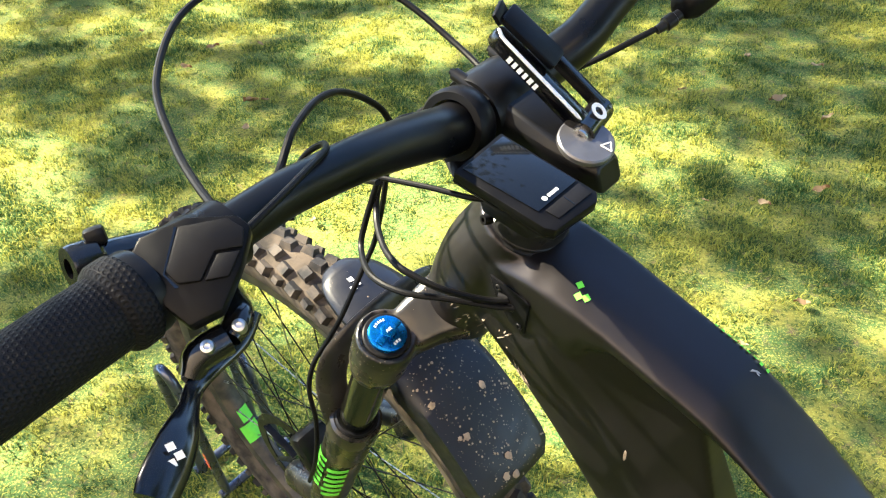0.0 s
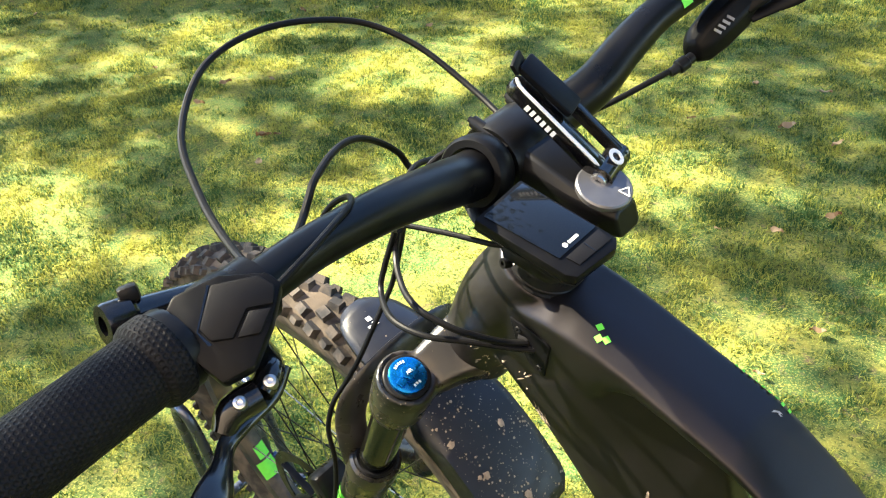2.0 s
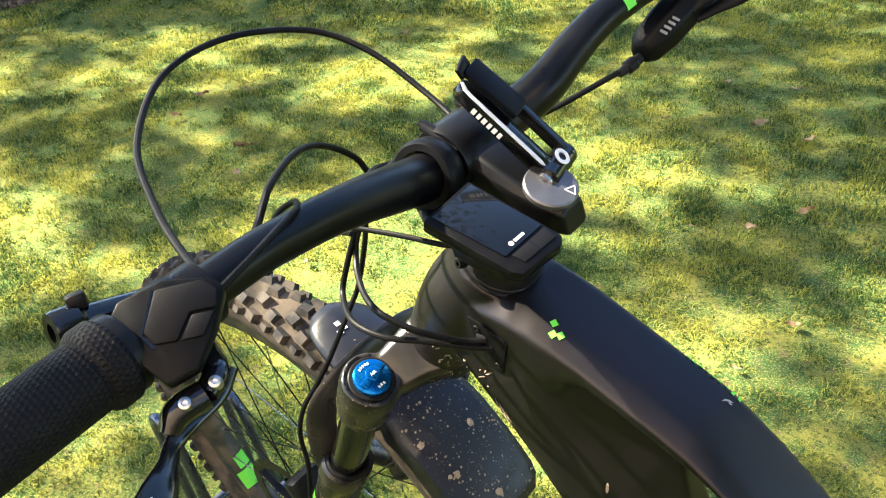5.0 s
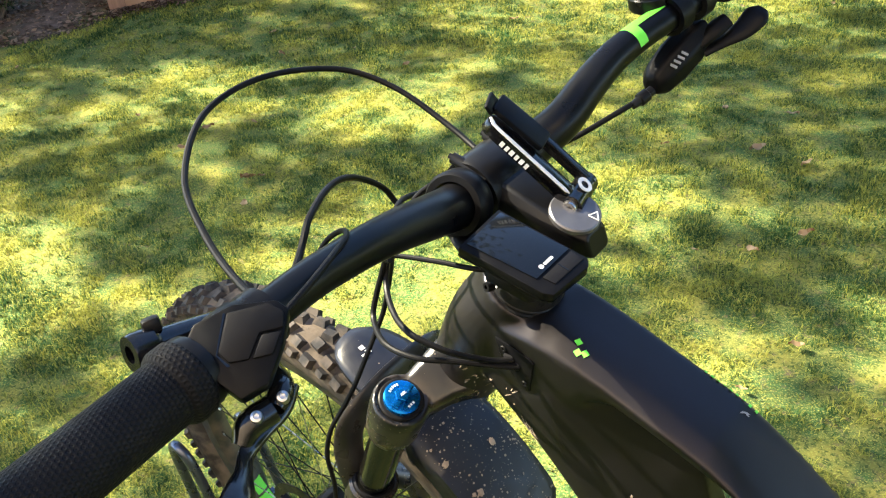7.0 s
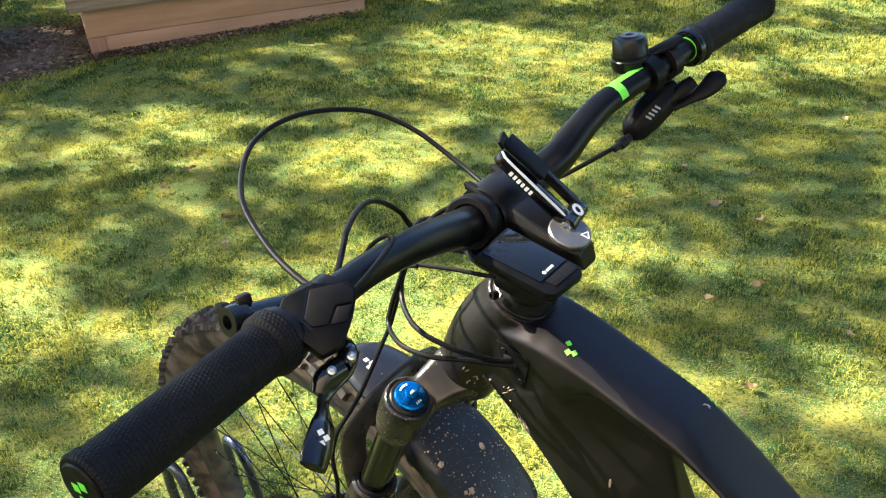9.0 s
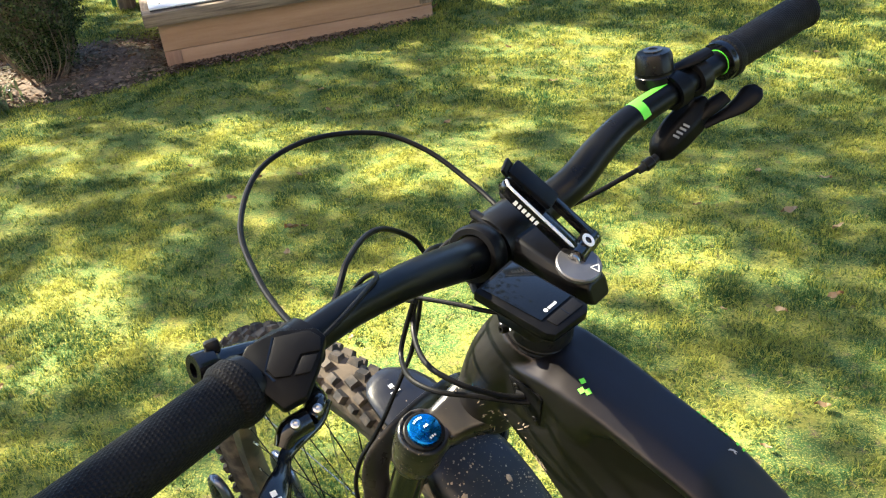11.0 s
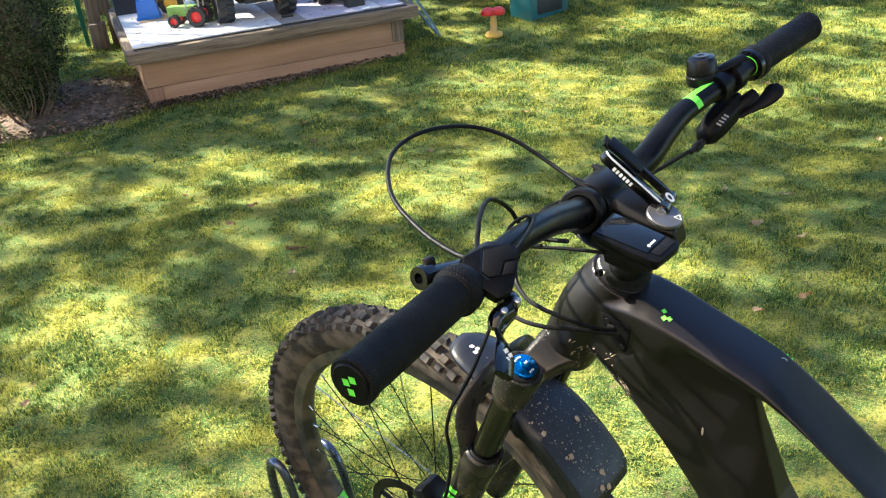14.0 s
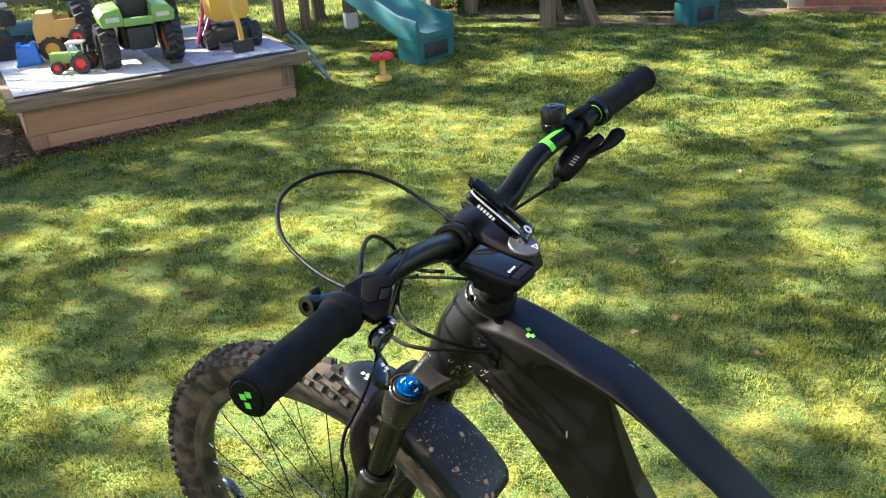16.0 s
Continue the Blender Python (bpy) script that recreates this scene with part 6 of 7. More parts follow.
for x, y, w in ((-2.30, 5.60, 0.075), (-2.20, 5.62, 0.04), (-0.27, 6.55, 0.08), (-0.06, 6.60, 0.07), (0.06, 6.95, 0.09), (0.30, 6.55, 0.09), (-1.75, 6.9, 0.10), (-1.45, 6.95, 0.12), (-2.62, 6.6, 0.09)):
    post(x, y, w, 1.9, parent=frame_thing)
post(-2.285, 5.57, 0.105, 0.19, parent=frame_thing, name="post_foot", label="square timber foot")
post(0.30, 6.54, 0.098, 0.14, parent=frame_thing, name="post_foot", mat=CREAM, label="pale painted foot")
post(-2.39, 5.61, 0.030, 1.9, parent=frame_thing, name="green_pole", mat=material("green pole", (0.02, 0.13, 0.07), 0.4, spots=(0.03, 0.16, 0.09), scale=30, amount=0.4), label="dark green metal pole")
for y, z in ((7.0, 0.55), (6.95, 0.95)):
    ob = part("rail", box((3.2, 0.05, 0.10), Matrix.Identity(4), 0.006), TIMBER, frame_thing)
    ob.matrix_basis = pose(-1.1, y, z)

house = thing("playhouse", pose(0, 0, 0), "weathered wooden playhouse with a slatted fence front", "playhouse")
for x, y, w in ((1.07, 7.03, 0.10), (1.33, 6.66, 0.085), (1.80, 6.00, 0.095)):
    post(x, y, w, 1.8, parent=house)
post(2.16, 5.93, 0.085, 1.6, lean=(0, -24), parent=house, name="brace")
post(1.95, 6.12, 0.06, 1.6, lean=(6, -20), parent=house, name="brace")
a, b = Vector((1.33, 6.66, 0)), Vector((3.4, 6.10, 0))
ang = math.degrees(math.atan2((b - a).y, (b - a).x))
for z, h in ((0.20, 0.07), (0.62, 0.06)):
    ob = part("fence_rail", box(((b - a).length, 0.03, h), Matrix.Identity(4), 0.004), TIMBER, house)
    ob.matrix_basis = pose((a.x + b.x) / 2, (a.y + b.y) / 2, ground_z(0, 6.3) + z, 0, 0, ang)
slat_mesh = None
for i in range(26):
    p = a.lerp(b, (i + 0.5) / 26)
    if slat_mesh is None:
        ob = part("slat", box((0.62, 0.055, 0.016), Matrix.Identity(4), 0.003), TIMBER, house)
        slat_mesh = ob.data
    else:
        ob = new("slat", slat_mesh)
        ob.parent = house
    ob.matrix_basis = pose(p.x, p.y + 0.012, ground_z(0, 6.3) + 0.46, 0, 0, ang) @ pose(0, 0, 0, 0, -90, 0) @ pose(0, 0, 0, 90, 0, 0)
a, b = Vector((1.07, 7.03, 0)), Vector((1.33, 6.66, 0))
ang = math.degrees(math.atan2((b - a).y, (b - a).x))
for i in range(6):
    p = a.lerp(b, (i + 0.5) / 6)
    ob = new("slat", slat_mesh)
    ob.parent = house
    ob.matrix_basis = pose(p.x, p.y, ground_z(0, 6.8) + 0.42, 0, 0, ang) @ pose(0, 0, 0, 0, -90, 0) @ pose(0, 0, 0, 90, 0, 0)
ob = part("floor_beam", box((2.6, 1.6, 0.07), Matrix.Identity(4), 0.01), TIMBER, house, "dark floor of the playhouse")
ob.matrix_basis = pose(2.35, 7.2, ground_z(0, 7) + 0.30, 0, 0, -15)

# brick wall and pale paving at the far right
wall = Matrix.Translation((3.72, 5.80, 0)) @ pose(0, 0, 0, 0, 0, -26)
core = part("brick_wall", box((3.2, 0.09, 0.70), Matrix.Translation((1.6, 0.06, 0.40)), 0.002), MORTAR, None)
core.matrix_basis = wall
tagged(core, "low red brick wall at the edge of the lawn", "wall", kind="structure")
brick_mesh = None
for row in range(8):
    for col in range(14):
        if brick_mesh is None:
            ob = part("brick", box((0.212, 0.10, 0.066), Matrix.Identity(4), 0.004, segments=1), BRICK, core)
            brick_mesh = ob.data
        else:
            ob = new("brick", brick_mesh)
            ob.parent = core
        ob.matrix_basis = Matrix.Translation((0.11 + 0.2235 * col + 0.112 * (row % 2), 0.055, 0.115 + 0.078 * row))
bm = bmesh.new()
box((3.0, 2.6, 0.03), pose(4.2, 7.6, ground_z(0, 7.5) + 0.02, 0, 0, -26), 0.004, bm)
mesh_thing("patio", bm, PAVING, "pale sunlit paving behind the lawn", "patio", kind="structure")
bm = bmesh.new()
ring = [bm.verts.new((x, y, ground_z(x, y) + 0.008)) for x, y in ((1.75, 6.02), (2.3, 5.82), (2.9, 5.60), (3.75, 5.72), (4.9, 5.10), (5.2, 5.35), (3.9, 6.1), (2.6, 6.6), (1.6, 6.9), (1.1, 6.85))]
bm.faces.new(ring)
mesh_thing("bare_ground", bm, MULCH, "bare trodden earth under the playhouse", "bare earth", kind="structure")

# stand that holds the front wheel
stand = thing("bike_stand", BIKE, "blue-grey steel tube stand round the front wheel", "bicycle stand")
for line in ([(-0.0735, 0.690, 0.012), (-0.0735, 0.694, 0.10), (-0.0735, 0.697, 0.24), (-0.0745, 0.704, 0.300), (-0.0755, 0.724, 0.320), (-0.0755, 0.746, 0.300), (-0.0755, 0.756, 0.22), (-0.0755, 0.762, 0.012)],
             [(0.050, 0.690, 0.012), (0.050, 0.697, 0.10), (0.050, 0.705, 0.20), (0.051, 0.720, 0.240), (0.053, 0.745, 0.252), (0.054, 0.768, 0.235), (0.055, 0.776, 0.15), (0.055, 0.780, 0.012)]):
    part("hoop", tube(line, 0.0085, 16, 8), STEEL, stand, "bent steel hoop")
for y in (0.690, 0.770):
    part("foot_bar", tube([(WHEEL.x - 0.075, y, 0.012), (WHEEL.x + 0.080, y, 0.012)], 0.0085, 12, 1), STEEL, stand)
bm = bmesh.new()
for k in range(5):
    box((0.0006, 0.009, 0.008 if k < 3 else 0.003), Matrix.Translation((-0.0822, 0.6935, 0.125 - (0.013 * k if k < 3 else 0.010 + 0.006 * k))), 0, bm)
part("stand_print", bm, ORANGE, stand, "orange printed bars", False)


# ---- plants ----
def leaf_cloud(count, centre, half, seed, size, dome=0.5, hollow=0.55, squash=0.0):
    """Many small leaves spread near the surface of a domed body; returns verts and faces."""
    r = np.random.RandomState(seed)
    d = r.normal(size=(count, 3))
    d /= np.linalg.norm(d, axis=1)[:, None]
    lump = 1 + 0.10 * np.sin(d[:, 0] * 7 + seed) * np.cos(d[:, 1] * 6) + 0.06 * np.sin(d[:, 2] * 13 + d[:, 0] * 9)
    rad = (hollow + (1 - hollow) * r.rand(count) ** 0.45) * lump
    p = d * rad[:, None] * np.array(half)
    low = p[:, 2] < 0
    p[low, :2] *= (1 + squash * p[low, 2:3] / half[2])
    p += np.array(centre)
    n = d + 0.9 * r.normal(size=(count, 3))
    n /= np.linalg.norm(n, axis=1)[:, None]
    t = np.cross(n, r.normal(size=(count, 3)))
    t /= np.linalg.norm(t, axis=1)[:, None]
    b = np.cross(n, t)
    s = size * r.uniform(0.6, 1.35, (count, 1))
    v = np.stack([p - t * s, p + b * s * 0.42, p + t * s, p - b * s * 0.42], 1).reshape(-1, 3)
    f = np.arange(count * 4).reshape(-1, 4)
    return v, f


def bush(x, y, rx, ry, h, seed, label, count=30000):
    base = ground_z(x, y) + 0.02
    b = thing("bush", pose(x, y, base), label, "bush", "garden bushes")
    v, f = leaf_cloud(count, (0, 0, h * 0.49 + 0.045), (rx, ry, h * 0.51), seed, 0.0095, hollow=0.66, squash=0.16)
    crown = from_arrays("leaves", v, f, BUSH_LEAF, "small dark green leaves", "", "stuff")
    crown.parent = b
    r = random.Random(seed)
    for k in range(30):
        a = 2 * math.pi * k / 30 + r.uniform(-0.2, 0.2)
        p = [Vector((0.30 * rx * math.cos(a), 0.30 * ry * math.sin(a), 0)), Vector((0.55 * rx * math.cos(a + 0.2), 0.55 * ry * math.sin(a + 0.2), 0.13)), Vector((0.75 * rx * math.cos(a), 0.75 * ry * math.sin(a), 0.42 * h))]
        part("stem", tube(p, [0.004, 0.003, 0.0014], 6, 4), TWIG, b)
    # solid bark-brown ball that fills the middle of the leaves
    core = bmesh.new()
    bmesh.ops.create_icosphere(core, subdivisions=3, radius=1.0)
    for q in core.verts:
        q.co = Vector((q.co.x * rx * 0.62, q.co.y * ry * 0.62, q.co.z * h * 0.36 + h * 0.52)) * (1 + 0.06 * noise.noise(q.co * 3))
    part("inner_growth", core, BARK, b, "solid bark-brown core")
    return b


bush(-2.28, 4.25, 0.31, 0.30, 0.95, 4, "dense dark green clipped box bush")
bush(-2.60, 4.62, 0.30, 0.30, 0.88, 9, "paler green rounded box bush behind the dark one", 22000)


def flower_clump(x, y, seed):
    z = ground_z(x, y)
    b = thing("flower_clump", pose(x, y, z), "clump of grey-green leaves with small white flowers", "flowers", "white flowers by the bushes")
    r = np.random.RandomState(seed)
    n = 260
    p = np.stack([r.normal(0, 0.09, n), r.normal(0, 0.09, n), 0 * r.rand(n)], 1)
    a = r.uniform(0, 2 * np.pi, n)
    h = r.uniform(0.04, 0.10, n)
    side = np.stack([np.cos(a), np.sin(a), 0 * a], 1) * 0.006
    out = np.stack([-np.sin(a), np.cos(a), 0 * a], 1) * (h * 0.6)[:, None]
    up = np.array([0, 0, 1.0])
    mid = p + out * 0.4 + up * (h * 0.7)[:, None]
    tip = p + out + up * (h * 0.9)[:, None]
    v = np.stack([p - side, p + side, mid + side, mid - side, tip + side * 0.2, tip - side * 0.2], 1).reshape(-1, 3)
    o = np.arange(n)[:, None] * 6
    crown = from_arrays("leaves", v, np.concatenate([o + [0, 1, 2, 3], o + [3, 2, 4, 5]]), FLOWER_LEAF, "narrow grey-green leaves", "", "stuff")
    crown.parent = b
    for k in range(7):
        bm = bmesh.new()
        c = Vector((r.normal(0, 0.09), r.normal(0, 0.09), 0.075 + 0.03 * r.rand()))
        for q in range(5):
            m = Matrix.Translation(c) @ pose(0, 0, 0, r.uniform(-20, 20), r.uniform(-20, 20), 72 * q) @ pose(0.008, 0, 0, 0, -35, 0)
            bm.faces.new([bm.verts.new(m @ Vector(v3)) for v3 in ((-0.006, 0, 0), (0, 0.0038, 0.001), (0.0065, 0, 0), (0, -0.0038, 0.001))])
        part("flower", bm, PETAL, b, "small white flower", False)
    return b


for i, (x, y) in enumerate(((-2.62, 3.78), (-2.50, 3.88), (-2.80, 3.92), (-2.72, 3.66), (-2.95, 3.80), (-3.05, 4.05), (-2.60, 4.0))):
    flower_clump(x, y, 40 + i)

# loose mulch chips and dead leaves along the platform's foot
rr = np.random.RandomState(8)
n = 4200
u, w = rr.rand(n), np.abs(rr.normal(0, 0.05, n))
side_a = rr.rand(n) < 0.35
px = np.where(side_a, -1.62 - np.abs(rr.normal(0, 0.45, n)), -1.627 + 1.42 * u * rr.rand(n) ** 0.4 + 0.3535 * w)
py = np.where(side_a, 4.38 + rr.rand(n) * 0.7 - (px + 1.62) * -0.35, 4.28 + (px + 1.627) * 0.378 - 0.935 * w - 0.015)
pz = 0.055 * np.clip(py - 3.6, 0, 5) + 0.014 + 0.012 * rr.rand(n)
d = rr.normal(size=(n, 3)) * [1, 1, 0.35]
d /= np.linalg.norm(d, axis=1)[:, None]
e = np.cross(d, rr.normal(size=(n, 3)) * 0.4 + [0, 0, 1])
e /= np.linalg.norm(e, axis=1)[:, None]
s = 0.010 * rr.uniform(0.4, 1.5, (n, 1))
c = np.stack([px, py, pz], 1)
from_arrays("mulch_chips", np.stack([c - d * s, c + e * s * 0.5, c + d * s, c - e * s * 0.5], 1).reshape(-1, 3), np.arange(n * 4).reshape(-1, 4), CHIPS, "bark chips and dead leaves at the platform's foot", "mulch")

a, q = rr.uniform(0, 2 * np.pi, 5200), np.sqrt(rr.rand(5200)) * 1.08
px, py = -2.28 + 0.76 * q * np.cos(a), 4.36 + 0.44 * q * np.sin(a) + 0.12 * q * np.cos(a)
n = len(px)
c = np.stack([px, py, 0.055 * np.clip(py - 3.6, 0, 5) + 0.006 + 0.030 * np.clip(1 - q, 0, 1) + 0.010 * rr.rand(n)], 1)
d = rr.normal(size=(n, 3)) * [1, 1, 0.35]
d /= np.linalg.norm(d, axis=1)[:, None]
e = np.cross(d, rr.normal(size=(n, 3)) * 0.4 + [0, 0, 1])
e /= np.linalg.norm(e, axis=1)[:, None]
s = 0.013 * rr.uniform(0.4, 1.6, (n, 1))
from_arrays("leaf_litter", np.stack([c - d * s, c + e * s * 0.5, c + d * s, c - e * s * 0.5], 1).reshape(-1, 3), np.arange(n * 4).reshape(-1, 4), CHIPS, "brown leaf litter over the flower bed", "leaf litter")

# hedge that closes the garden behind
hedge_v, hedge_f = [], []
off = 0
for k, (x, y) in enumerate([(-7.0 + 0.9 * i, 9.6 + 0.25 * math.sin(i)) for i in range(17)] + [(-8.2 - 0.35 * i, 5.6 + 0.9 * i) for i in range(5)]):
    v, f = leaf_cloud(1500, (x, y, ground_z(x, y) + 0.85), (0.75, 0.5, 0.95), 60 + k, 0.045, hollow=0.7)
    hedge_v.append(v)
    hedge_f.append(f + off)
    off += len(v)
from_arrays("hedge", np.concatenate(hedge_v), np.concatenate(hedge_f), BUSH_LEAF, "dark dense hedge round the garden", "hedge")


# unseen warm wall added behind the viewer, to reflect sunlight onto the bicycle
RENDER = material("warm rendered wall", (0.82, 0.67, 0.56), 0.9, spots=(0.74, 0.59, 0.48), scale=3, amount=0.6, bump=0.3, bump_scale=40)
bm = bmesh.new()
box((8.5, 0.3, 7.2), Matrix.Translation((-1.6, -3.3, 3.6)), 0.02, bm)
mesh_thing("wall_south", bm, RENDER, "unseen warm rendered wall added to reflect in the bicycle's paint", "wall", kind="structure")


# unseen dark hedge added along that wall's foot, cutting its lower light
hedge_v, hedge_f, off = [], [], 0
for k in range(13):
    x, y = -6.0 + 0.75 * k, -2.65 - 0.1 * math.sin(1.7 * k)
    v, f = leaf_cloud(1300, (x, y, 0.95), (0.62, 0.36, 1.05), 300 + 7 * k, 0.05, hollow=0.5)
    hedge_v.append(v)
    hedge_f.append(f + off)
    off += len(v)
from_arrays("shade_hedge", np.concatenate(hedge_v), np.concatenate(hedge_f), BUSH_LEAF, "unseen dark hedge added along the foot of the reflecting wall", "hedge")


# ---- unseen trees added beyond the view, whose crowns dapple the lawn ----
# gaps and dense places of the crowns, where their sunlight and shade reach the lawn: x, y, two radii, strength
GAPS = [(0.43, 4.00, 0.38, 0.36, 2.8), (0.88, 3.98, 0.19, 0.14, 1.3), (1.65, 4.97, 0.33, 0.20, 2.0), (2.19, 3.58, 0.25, 0.32, 1.6), (2.47, 4.68, 0.28, 0.13, 1.2), (2.72, 4.28, 0.29, 0.16, 1.2), (0.89, 3.55, 0.17, 0.15, 1.2),
        (-0.20, 2.80, 0.19, 0.20, 2.6), (0.11, 2.95, 0.13, 0.10, 1.0), (1.35, 6.02, 0.26, 0.16, 1.3), (-0.15, 1.75, 0.36, 0.20, 2.2), (0.44, 2.28, 0.11, 0.20, 1.2), (0.66, 2.02, 0.15, 0.14, 1.4), (1.07, 1.29, 0.14, 0.15, 0.7),
        (0.83, 1.20, 0.10, 0.16, 0.4), (-1.30, 2.07, 0.17, 0.16, 1.2), (-1.08, 1.66, 0.14, 0.15, 0.9), (0.30, 3.25, 0.20, 0.16, 1.2), (1.45, 3.65, 0.24, 0.22, 1.0), (0.20, 1.22, 0.17, 0.24, 1.8)]
SMALL_GAPS = [(-0.81, 3.37, 0.22, 0.14, 0.6), (-1.33, 3.11, 0.16, 0.12, 0.6), (-0.88, 2.99, 0.23, 0.16, 0.6), (-0.58, 3.91, 0.18, 0.12, 0.6), (-1.49, 3.56, 0.15, 0.12, 0.6), (0.78, 2.50, 0.10, 0.25, 0.8), (1.77, 2.20, 0.12, 0.40, 0.6),
              (-0.35, 1.50, 0.14, 0.15, 0.8), (-0.92, 1.53, 0.17, 0.13, 0.5), (-0.70, 2.30, 0.13, 0.10, 0.4), (-1.12, 2.90, 0.13, 0.11, 0.5), (-1.73, 3.10, 0.15, 0.15, 0.7), (-0.85, 1.09, 0.10, 0.10, 0.6),
              (-0.80, 4.50, 0.60, 0.35, 1.6), (-2.15, 5.85, 0.50, 0.30, 1.2), (0.20, 7.40, 1.20, 0.40, 1.2), (3.60, 6.60, 1.40, 0.80, 1.5), (-3.40, 5.20, 0.50, 0.40, 1.0), (0.50, 0.12, 0.26, 0.16, 1.6), (-2.55, 4.22, 0.36, 0.26, 1.4), (-2.05, 3.95, 0.20, 0.14, 0.8)]
DENSE = [(0.55, 4.58, 0.48, 0.20, 1.0), (2.60, 5.45, 1.15, 0.32, 1.2), (1.71, 4.36, 0.20, 0.16, 0.8), (1.12, 2.50, 0.25, 0.34, 1.0), (1.12, 1.77, 0.22, 0.17, 1.0), (-0.56, 3.62, 0.35, 0.13, 0.9), (-0.45, 2.46, 0.24, 0.22, 0.9),
         (-0.74, 2.20, 0.15, 0.12, 0.6), (-1.40, 3.90, 0.38, 0.16, 1.0), (2.17, 2.94, 0.20, 0.50, 1.0), (0.36, 3.10, 0.15, 0.10, 0.6), (0.02, 3.62, 0.18, 0.16, 0.9), (1.10, 2.10, 0.22, 0.16, 1.0), (-1.20, 2.70, 0.27, 0.14, 0.8),
         (1.16, 2.92, 0.17, 0.20, 0.8), (0.80, 1.66, 0.17, 0.12, 1.0), (0.12, 2.66, 0.10, 0.12, 0.6), (1.00, -0.44, 0.40, 0.22, 1.4), (-0.60, -0.90, 1.20, 0.90, 1.0), (0.78, 0.92, 0.26, 0.24, 0.4), (-0.18, 4.36, 0.28, 0.22, 0.9), (-0.30, 3.58, 0.34, 0.20, 0.6), (0.95, 2.20, 0.25, 0.28, 0.5), (-1.15, 3.62, 0.40, 0.12, 0.5), (-0.95, 1.45, 0.20, 0.16, 0.3), (-0.80, 2.02, 0.22, 0.16, 0.5), (-0.85, 2.50, 0.34, 0.24, 0.4)]
# thinned clumps that let sun through to the bicycle
THIN = [(0.80, 0.19, 0.26, 0.20, 0.9), (1.11, -0.02, 0.28, 0.24, 1.1)]
DENSE_FAR = [(-0.55, 0.25, 0.55, 0.34, 1.3), (-1.60, 6.60, 1.30, 0.60, 1.0), (0.30, 6.70, 0.50, 0.40, 0.8), (-2.10, 4.70, 0.50, 0.35, 0.8), (-1.0, 4.05, 0.7, 0.12, 0.6)]
TREES = [(-8.2, 7.6, 8.5), (-5.6, 11.2, 9.0), (-2.6, 13.4, 9.0), (0.8, 14.6, 9.5), (-9.8, 4.4, 8.0)]
crowns = {k: [] for k in range(len(TREES))}
rng = random.Random(12)


def swell(x, y, spots):
    return sum(w * math.exp(-(((x - a) / c) ** 2 + ((y - b) / d) ** 2)) for a, b, c, d, w in spots)


# leaf clumps set up the sun's line from each spot to be shaded
step = 0.13
for i in range(80):
    for j in range(93):
        x, y = -4.6 + step * (i + rng.random()), -2.7 + step * (j + rng.random())
        u, v = 0.79 * x - 0.61 * y, 0.61 * x + 0.79 * y
        shade = 0.55 * noise.noise((u * 2.6, v * 1.7, 2.0)) + 0.6 * noise.noise((u * 5.6, v * 3.8, 5.0)) + 0.5 * noise.noise((u * 11.0, v * 8.0, 9.0))
        shade += 0.33 + 1.2 * swell(x, y, DENSE) + 1.2 * swell(x, y, DENSE_FAR) - 1.25 * swell(x, y, GAPS) - swell(x, y, SMALL_GAPS)
        if shade < 0:
            continue
        thin = min(1.0, swell(x, y, THIN))
        h = rng.uniform(4.4, 7.6)
        p = Vector((x, y, ground_z(x, y))) + SUN_FROM * (h / SUN_FROM.z)
        k = min(range(len(TREES)), key=lambda q: (TREES[q][0] - p.x) ** 2 + (TREES[q][1] - p.y) ** 2)
        crowns[k].append((p, int((5 + 15 * min(1.0, shade / 0.35)) * (1 - thin))))
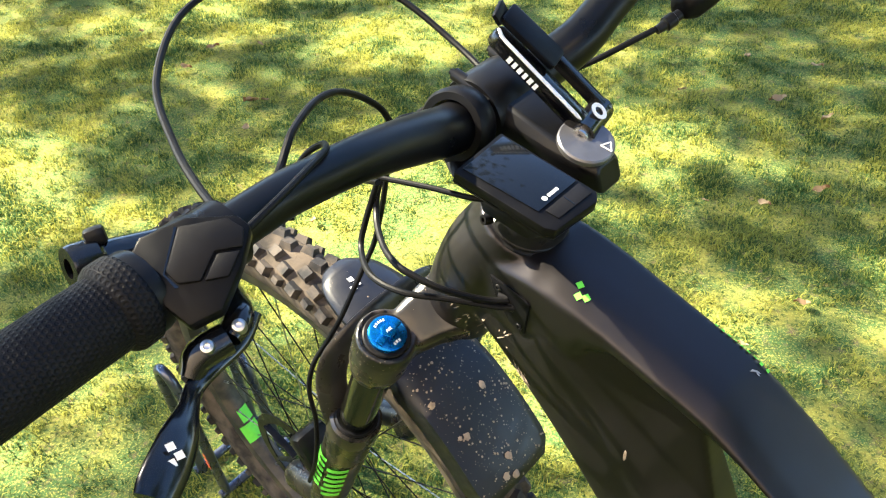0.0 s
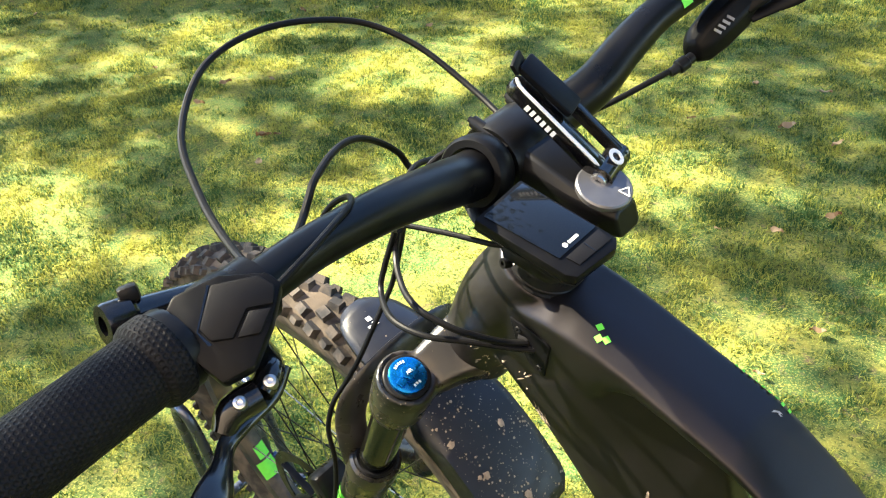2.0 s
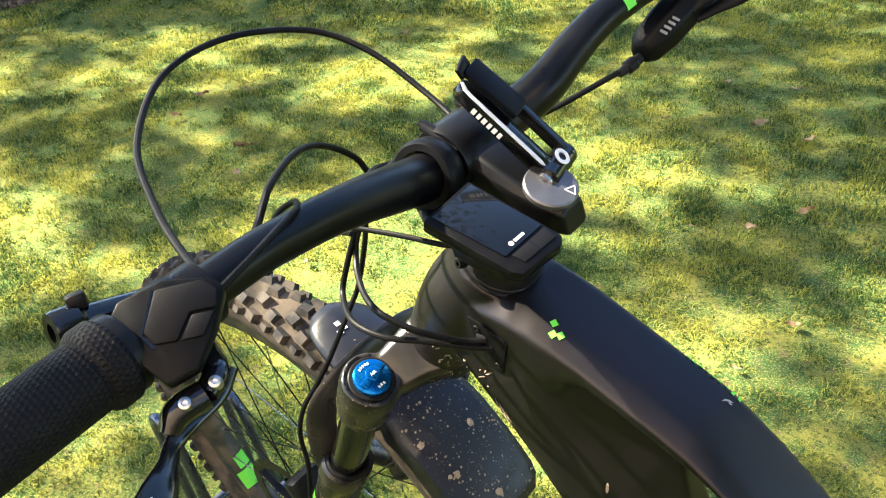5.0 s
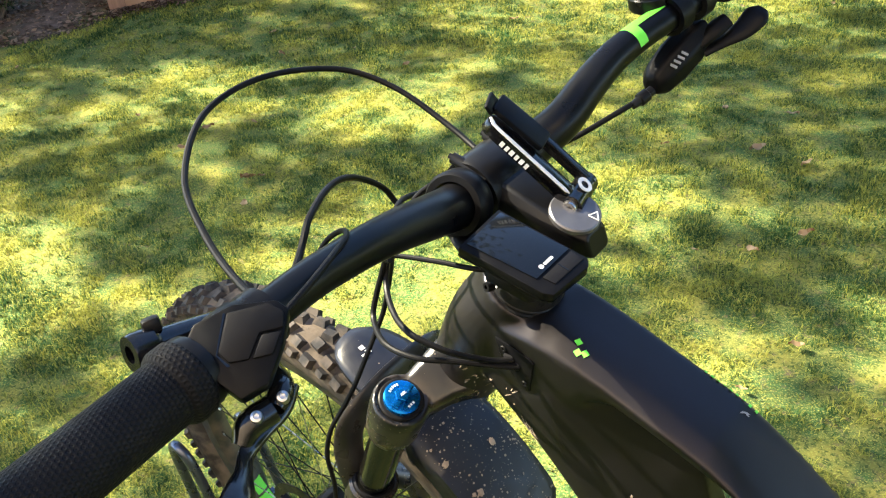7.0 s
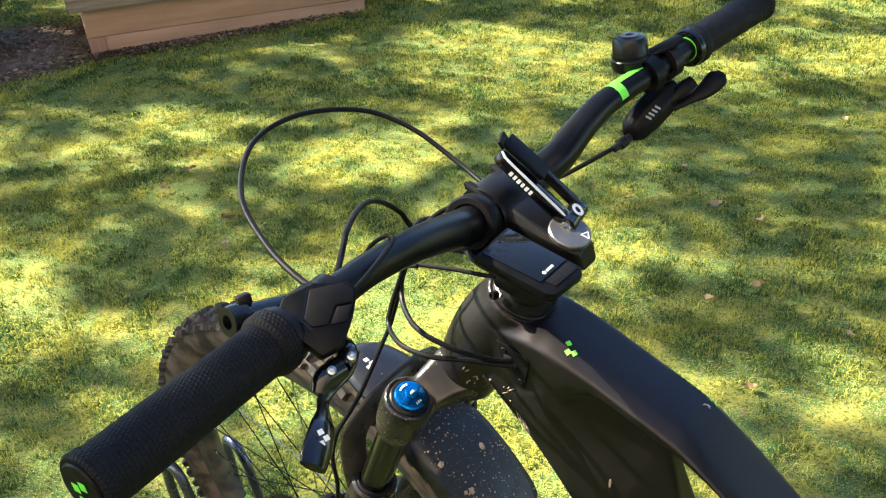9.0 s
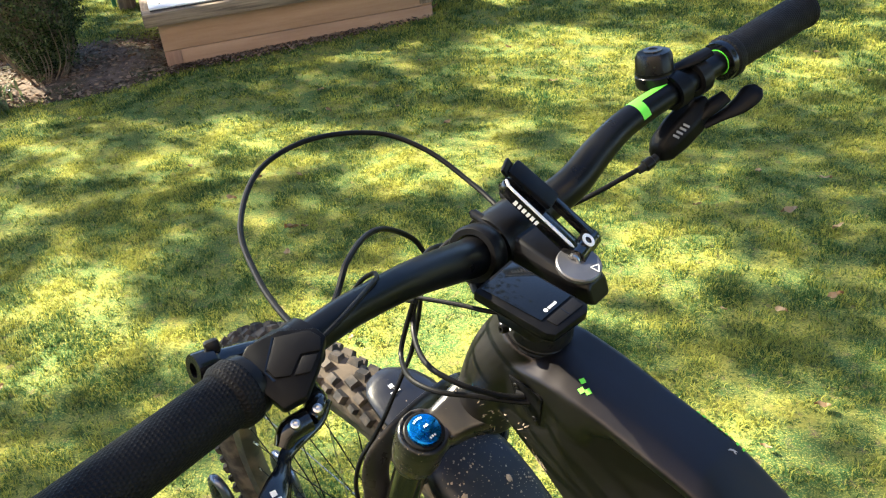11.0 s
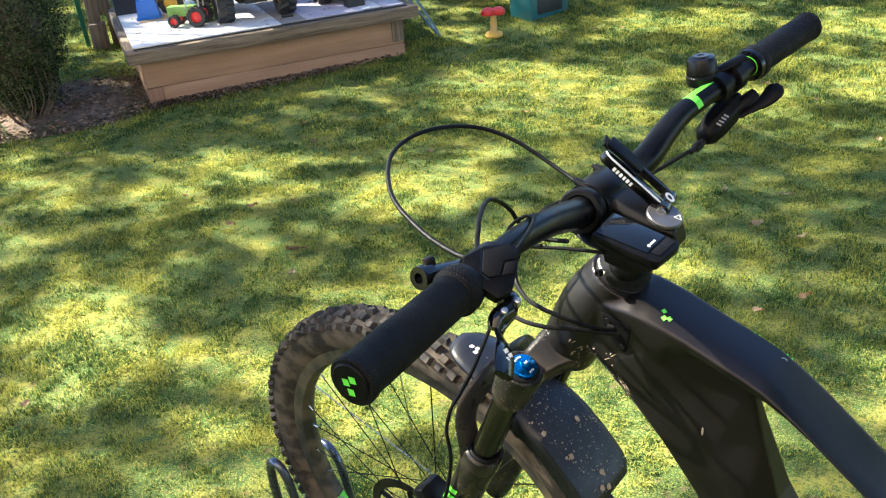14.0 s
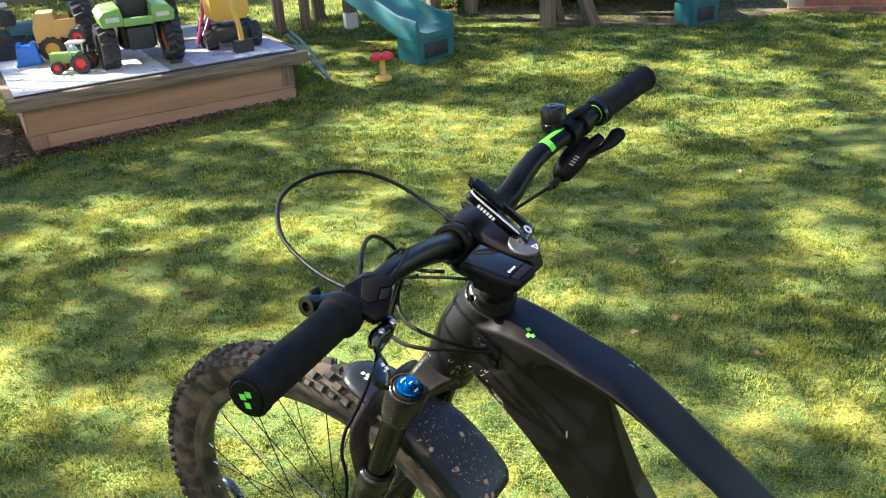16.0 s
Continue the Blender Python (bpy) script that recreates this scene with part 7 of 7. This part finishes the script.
for k, (x, y, h) in enumerate(TREES):
    z0 = ground_z(x, y)
    tree = thing("tree", pose(x, y, z0), "unseen tree with leaf clumps placed to dapple the lawn", "tree", "trees round the garden")
    part("trunk", tube([(0, 0, -0.1), (0.05, 0.03, 1.5), (-0.05, 0.05, 3.5), (0.04, -0.04, 4.2), (0, 0, 4.8)], [0.20, 0.15, 0.10, 0.06, 0.02], 14, 5), BARK, tree)
    v_all, f_all, o = [], [], 0
    for q, (p, leaves) in enumerate(crowns[k]):
        c = p - Vector((x, y, z0))
        v, f = leaf_cloud(leaves, tuple(c), (0.11, 0.11, 0.09), 1000 + 97 * k + q, 0.055, hollow=0.1)
        v_all.append(v)
        f_all.append(f + o)
        o += len(v)
        if q % 20 == 0:
            s = Vector((0, 0, min(4.6, max(2.2, c.z - 1.4))))
            part("limb", tube([s, s.lerp(c, 0.5) + Vector((0, 0, 0.25)), c], [0.009, 0.006, 0.003], 6, 4), BARK, tree)
    if v_all:
        crown = from_arrays("crown", np.concatenate(v_all), np.concatenate(f_all), TREE_LEAF, "open leafy crown", "", "stuff")
        crown.parent = tree


# unseen large trees added at the far and right sides, to block sky reflections
for k, (x, y, h, r) in enumerate(((8.6, 2.6, 5.0, 2.4), (9.8, 10.2, 5.6, 2.6), (1.2, 14.2, 5.8, 3.0), (6.6, -2.4, 9.5, 3.0))):
    z0 = ground_z(x, y)
    tree = thing("sky_blocking_tree", pose(x, y, z0), "unseen large tree added to block part of the sky", "tree", "large trees round the garden")
    part("trunk", tube([(0, 0, -0.1), (0.08, 0.05, 2.0), (-0.06, 0.08, 4.5), (0.05, 0, h * 0.85)], [0.30, 0.24, 0.17, 0.03], 14, 6), BARK, tree)
    rr = np.random.RandomState(500 + k)
    v_all, f_all, o = [], [], 0
    for q in range(70):
        d = rr.normal(size=3)
        d /= np.linalg.norm(d)
        c = np.array([0, 0, h * 0.62]) + d * np.array([r, r, h * 0.36]) * rr.uniform(0.35, 1.0)
        v, f = leaf_cloud(110, tuple(c), (0.85, 0.85, 0.6), 2000 + 100 * k + q, 0.13, hollow=0.1)
        v_all.append(v)
        f_all.append(f + o)
        o += len(v)
        if q % 5 == 0:
            part("limb", tube([(0, 0, min(c[2] - 0.6, h * 0.6)), (c[0] * 0.5, c[1] * 0.5, c[2] * 0.9), tuple(c)], [0.08, 0.05, 0.015], 7, 4), BARK, tree)
    crown = from_arrays("crown", np.concatenate(v_all), np.concatenate(f_all), TREE_LEAF, "broad dark crown", "", "stuff")
    crown.parent = tree
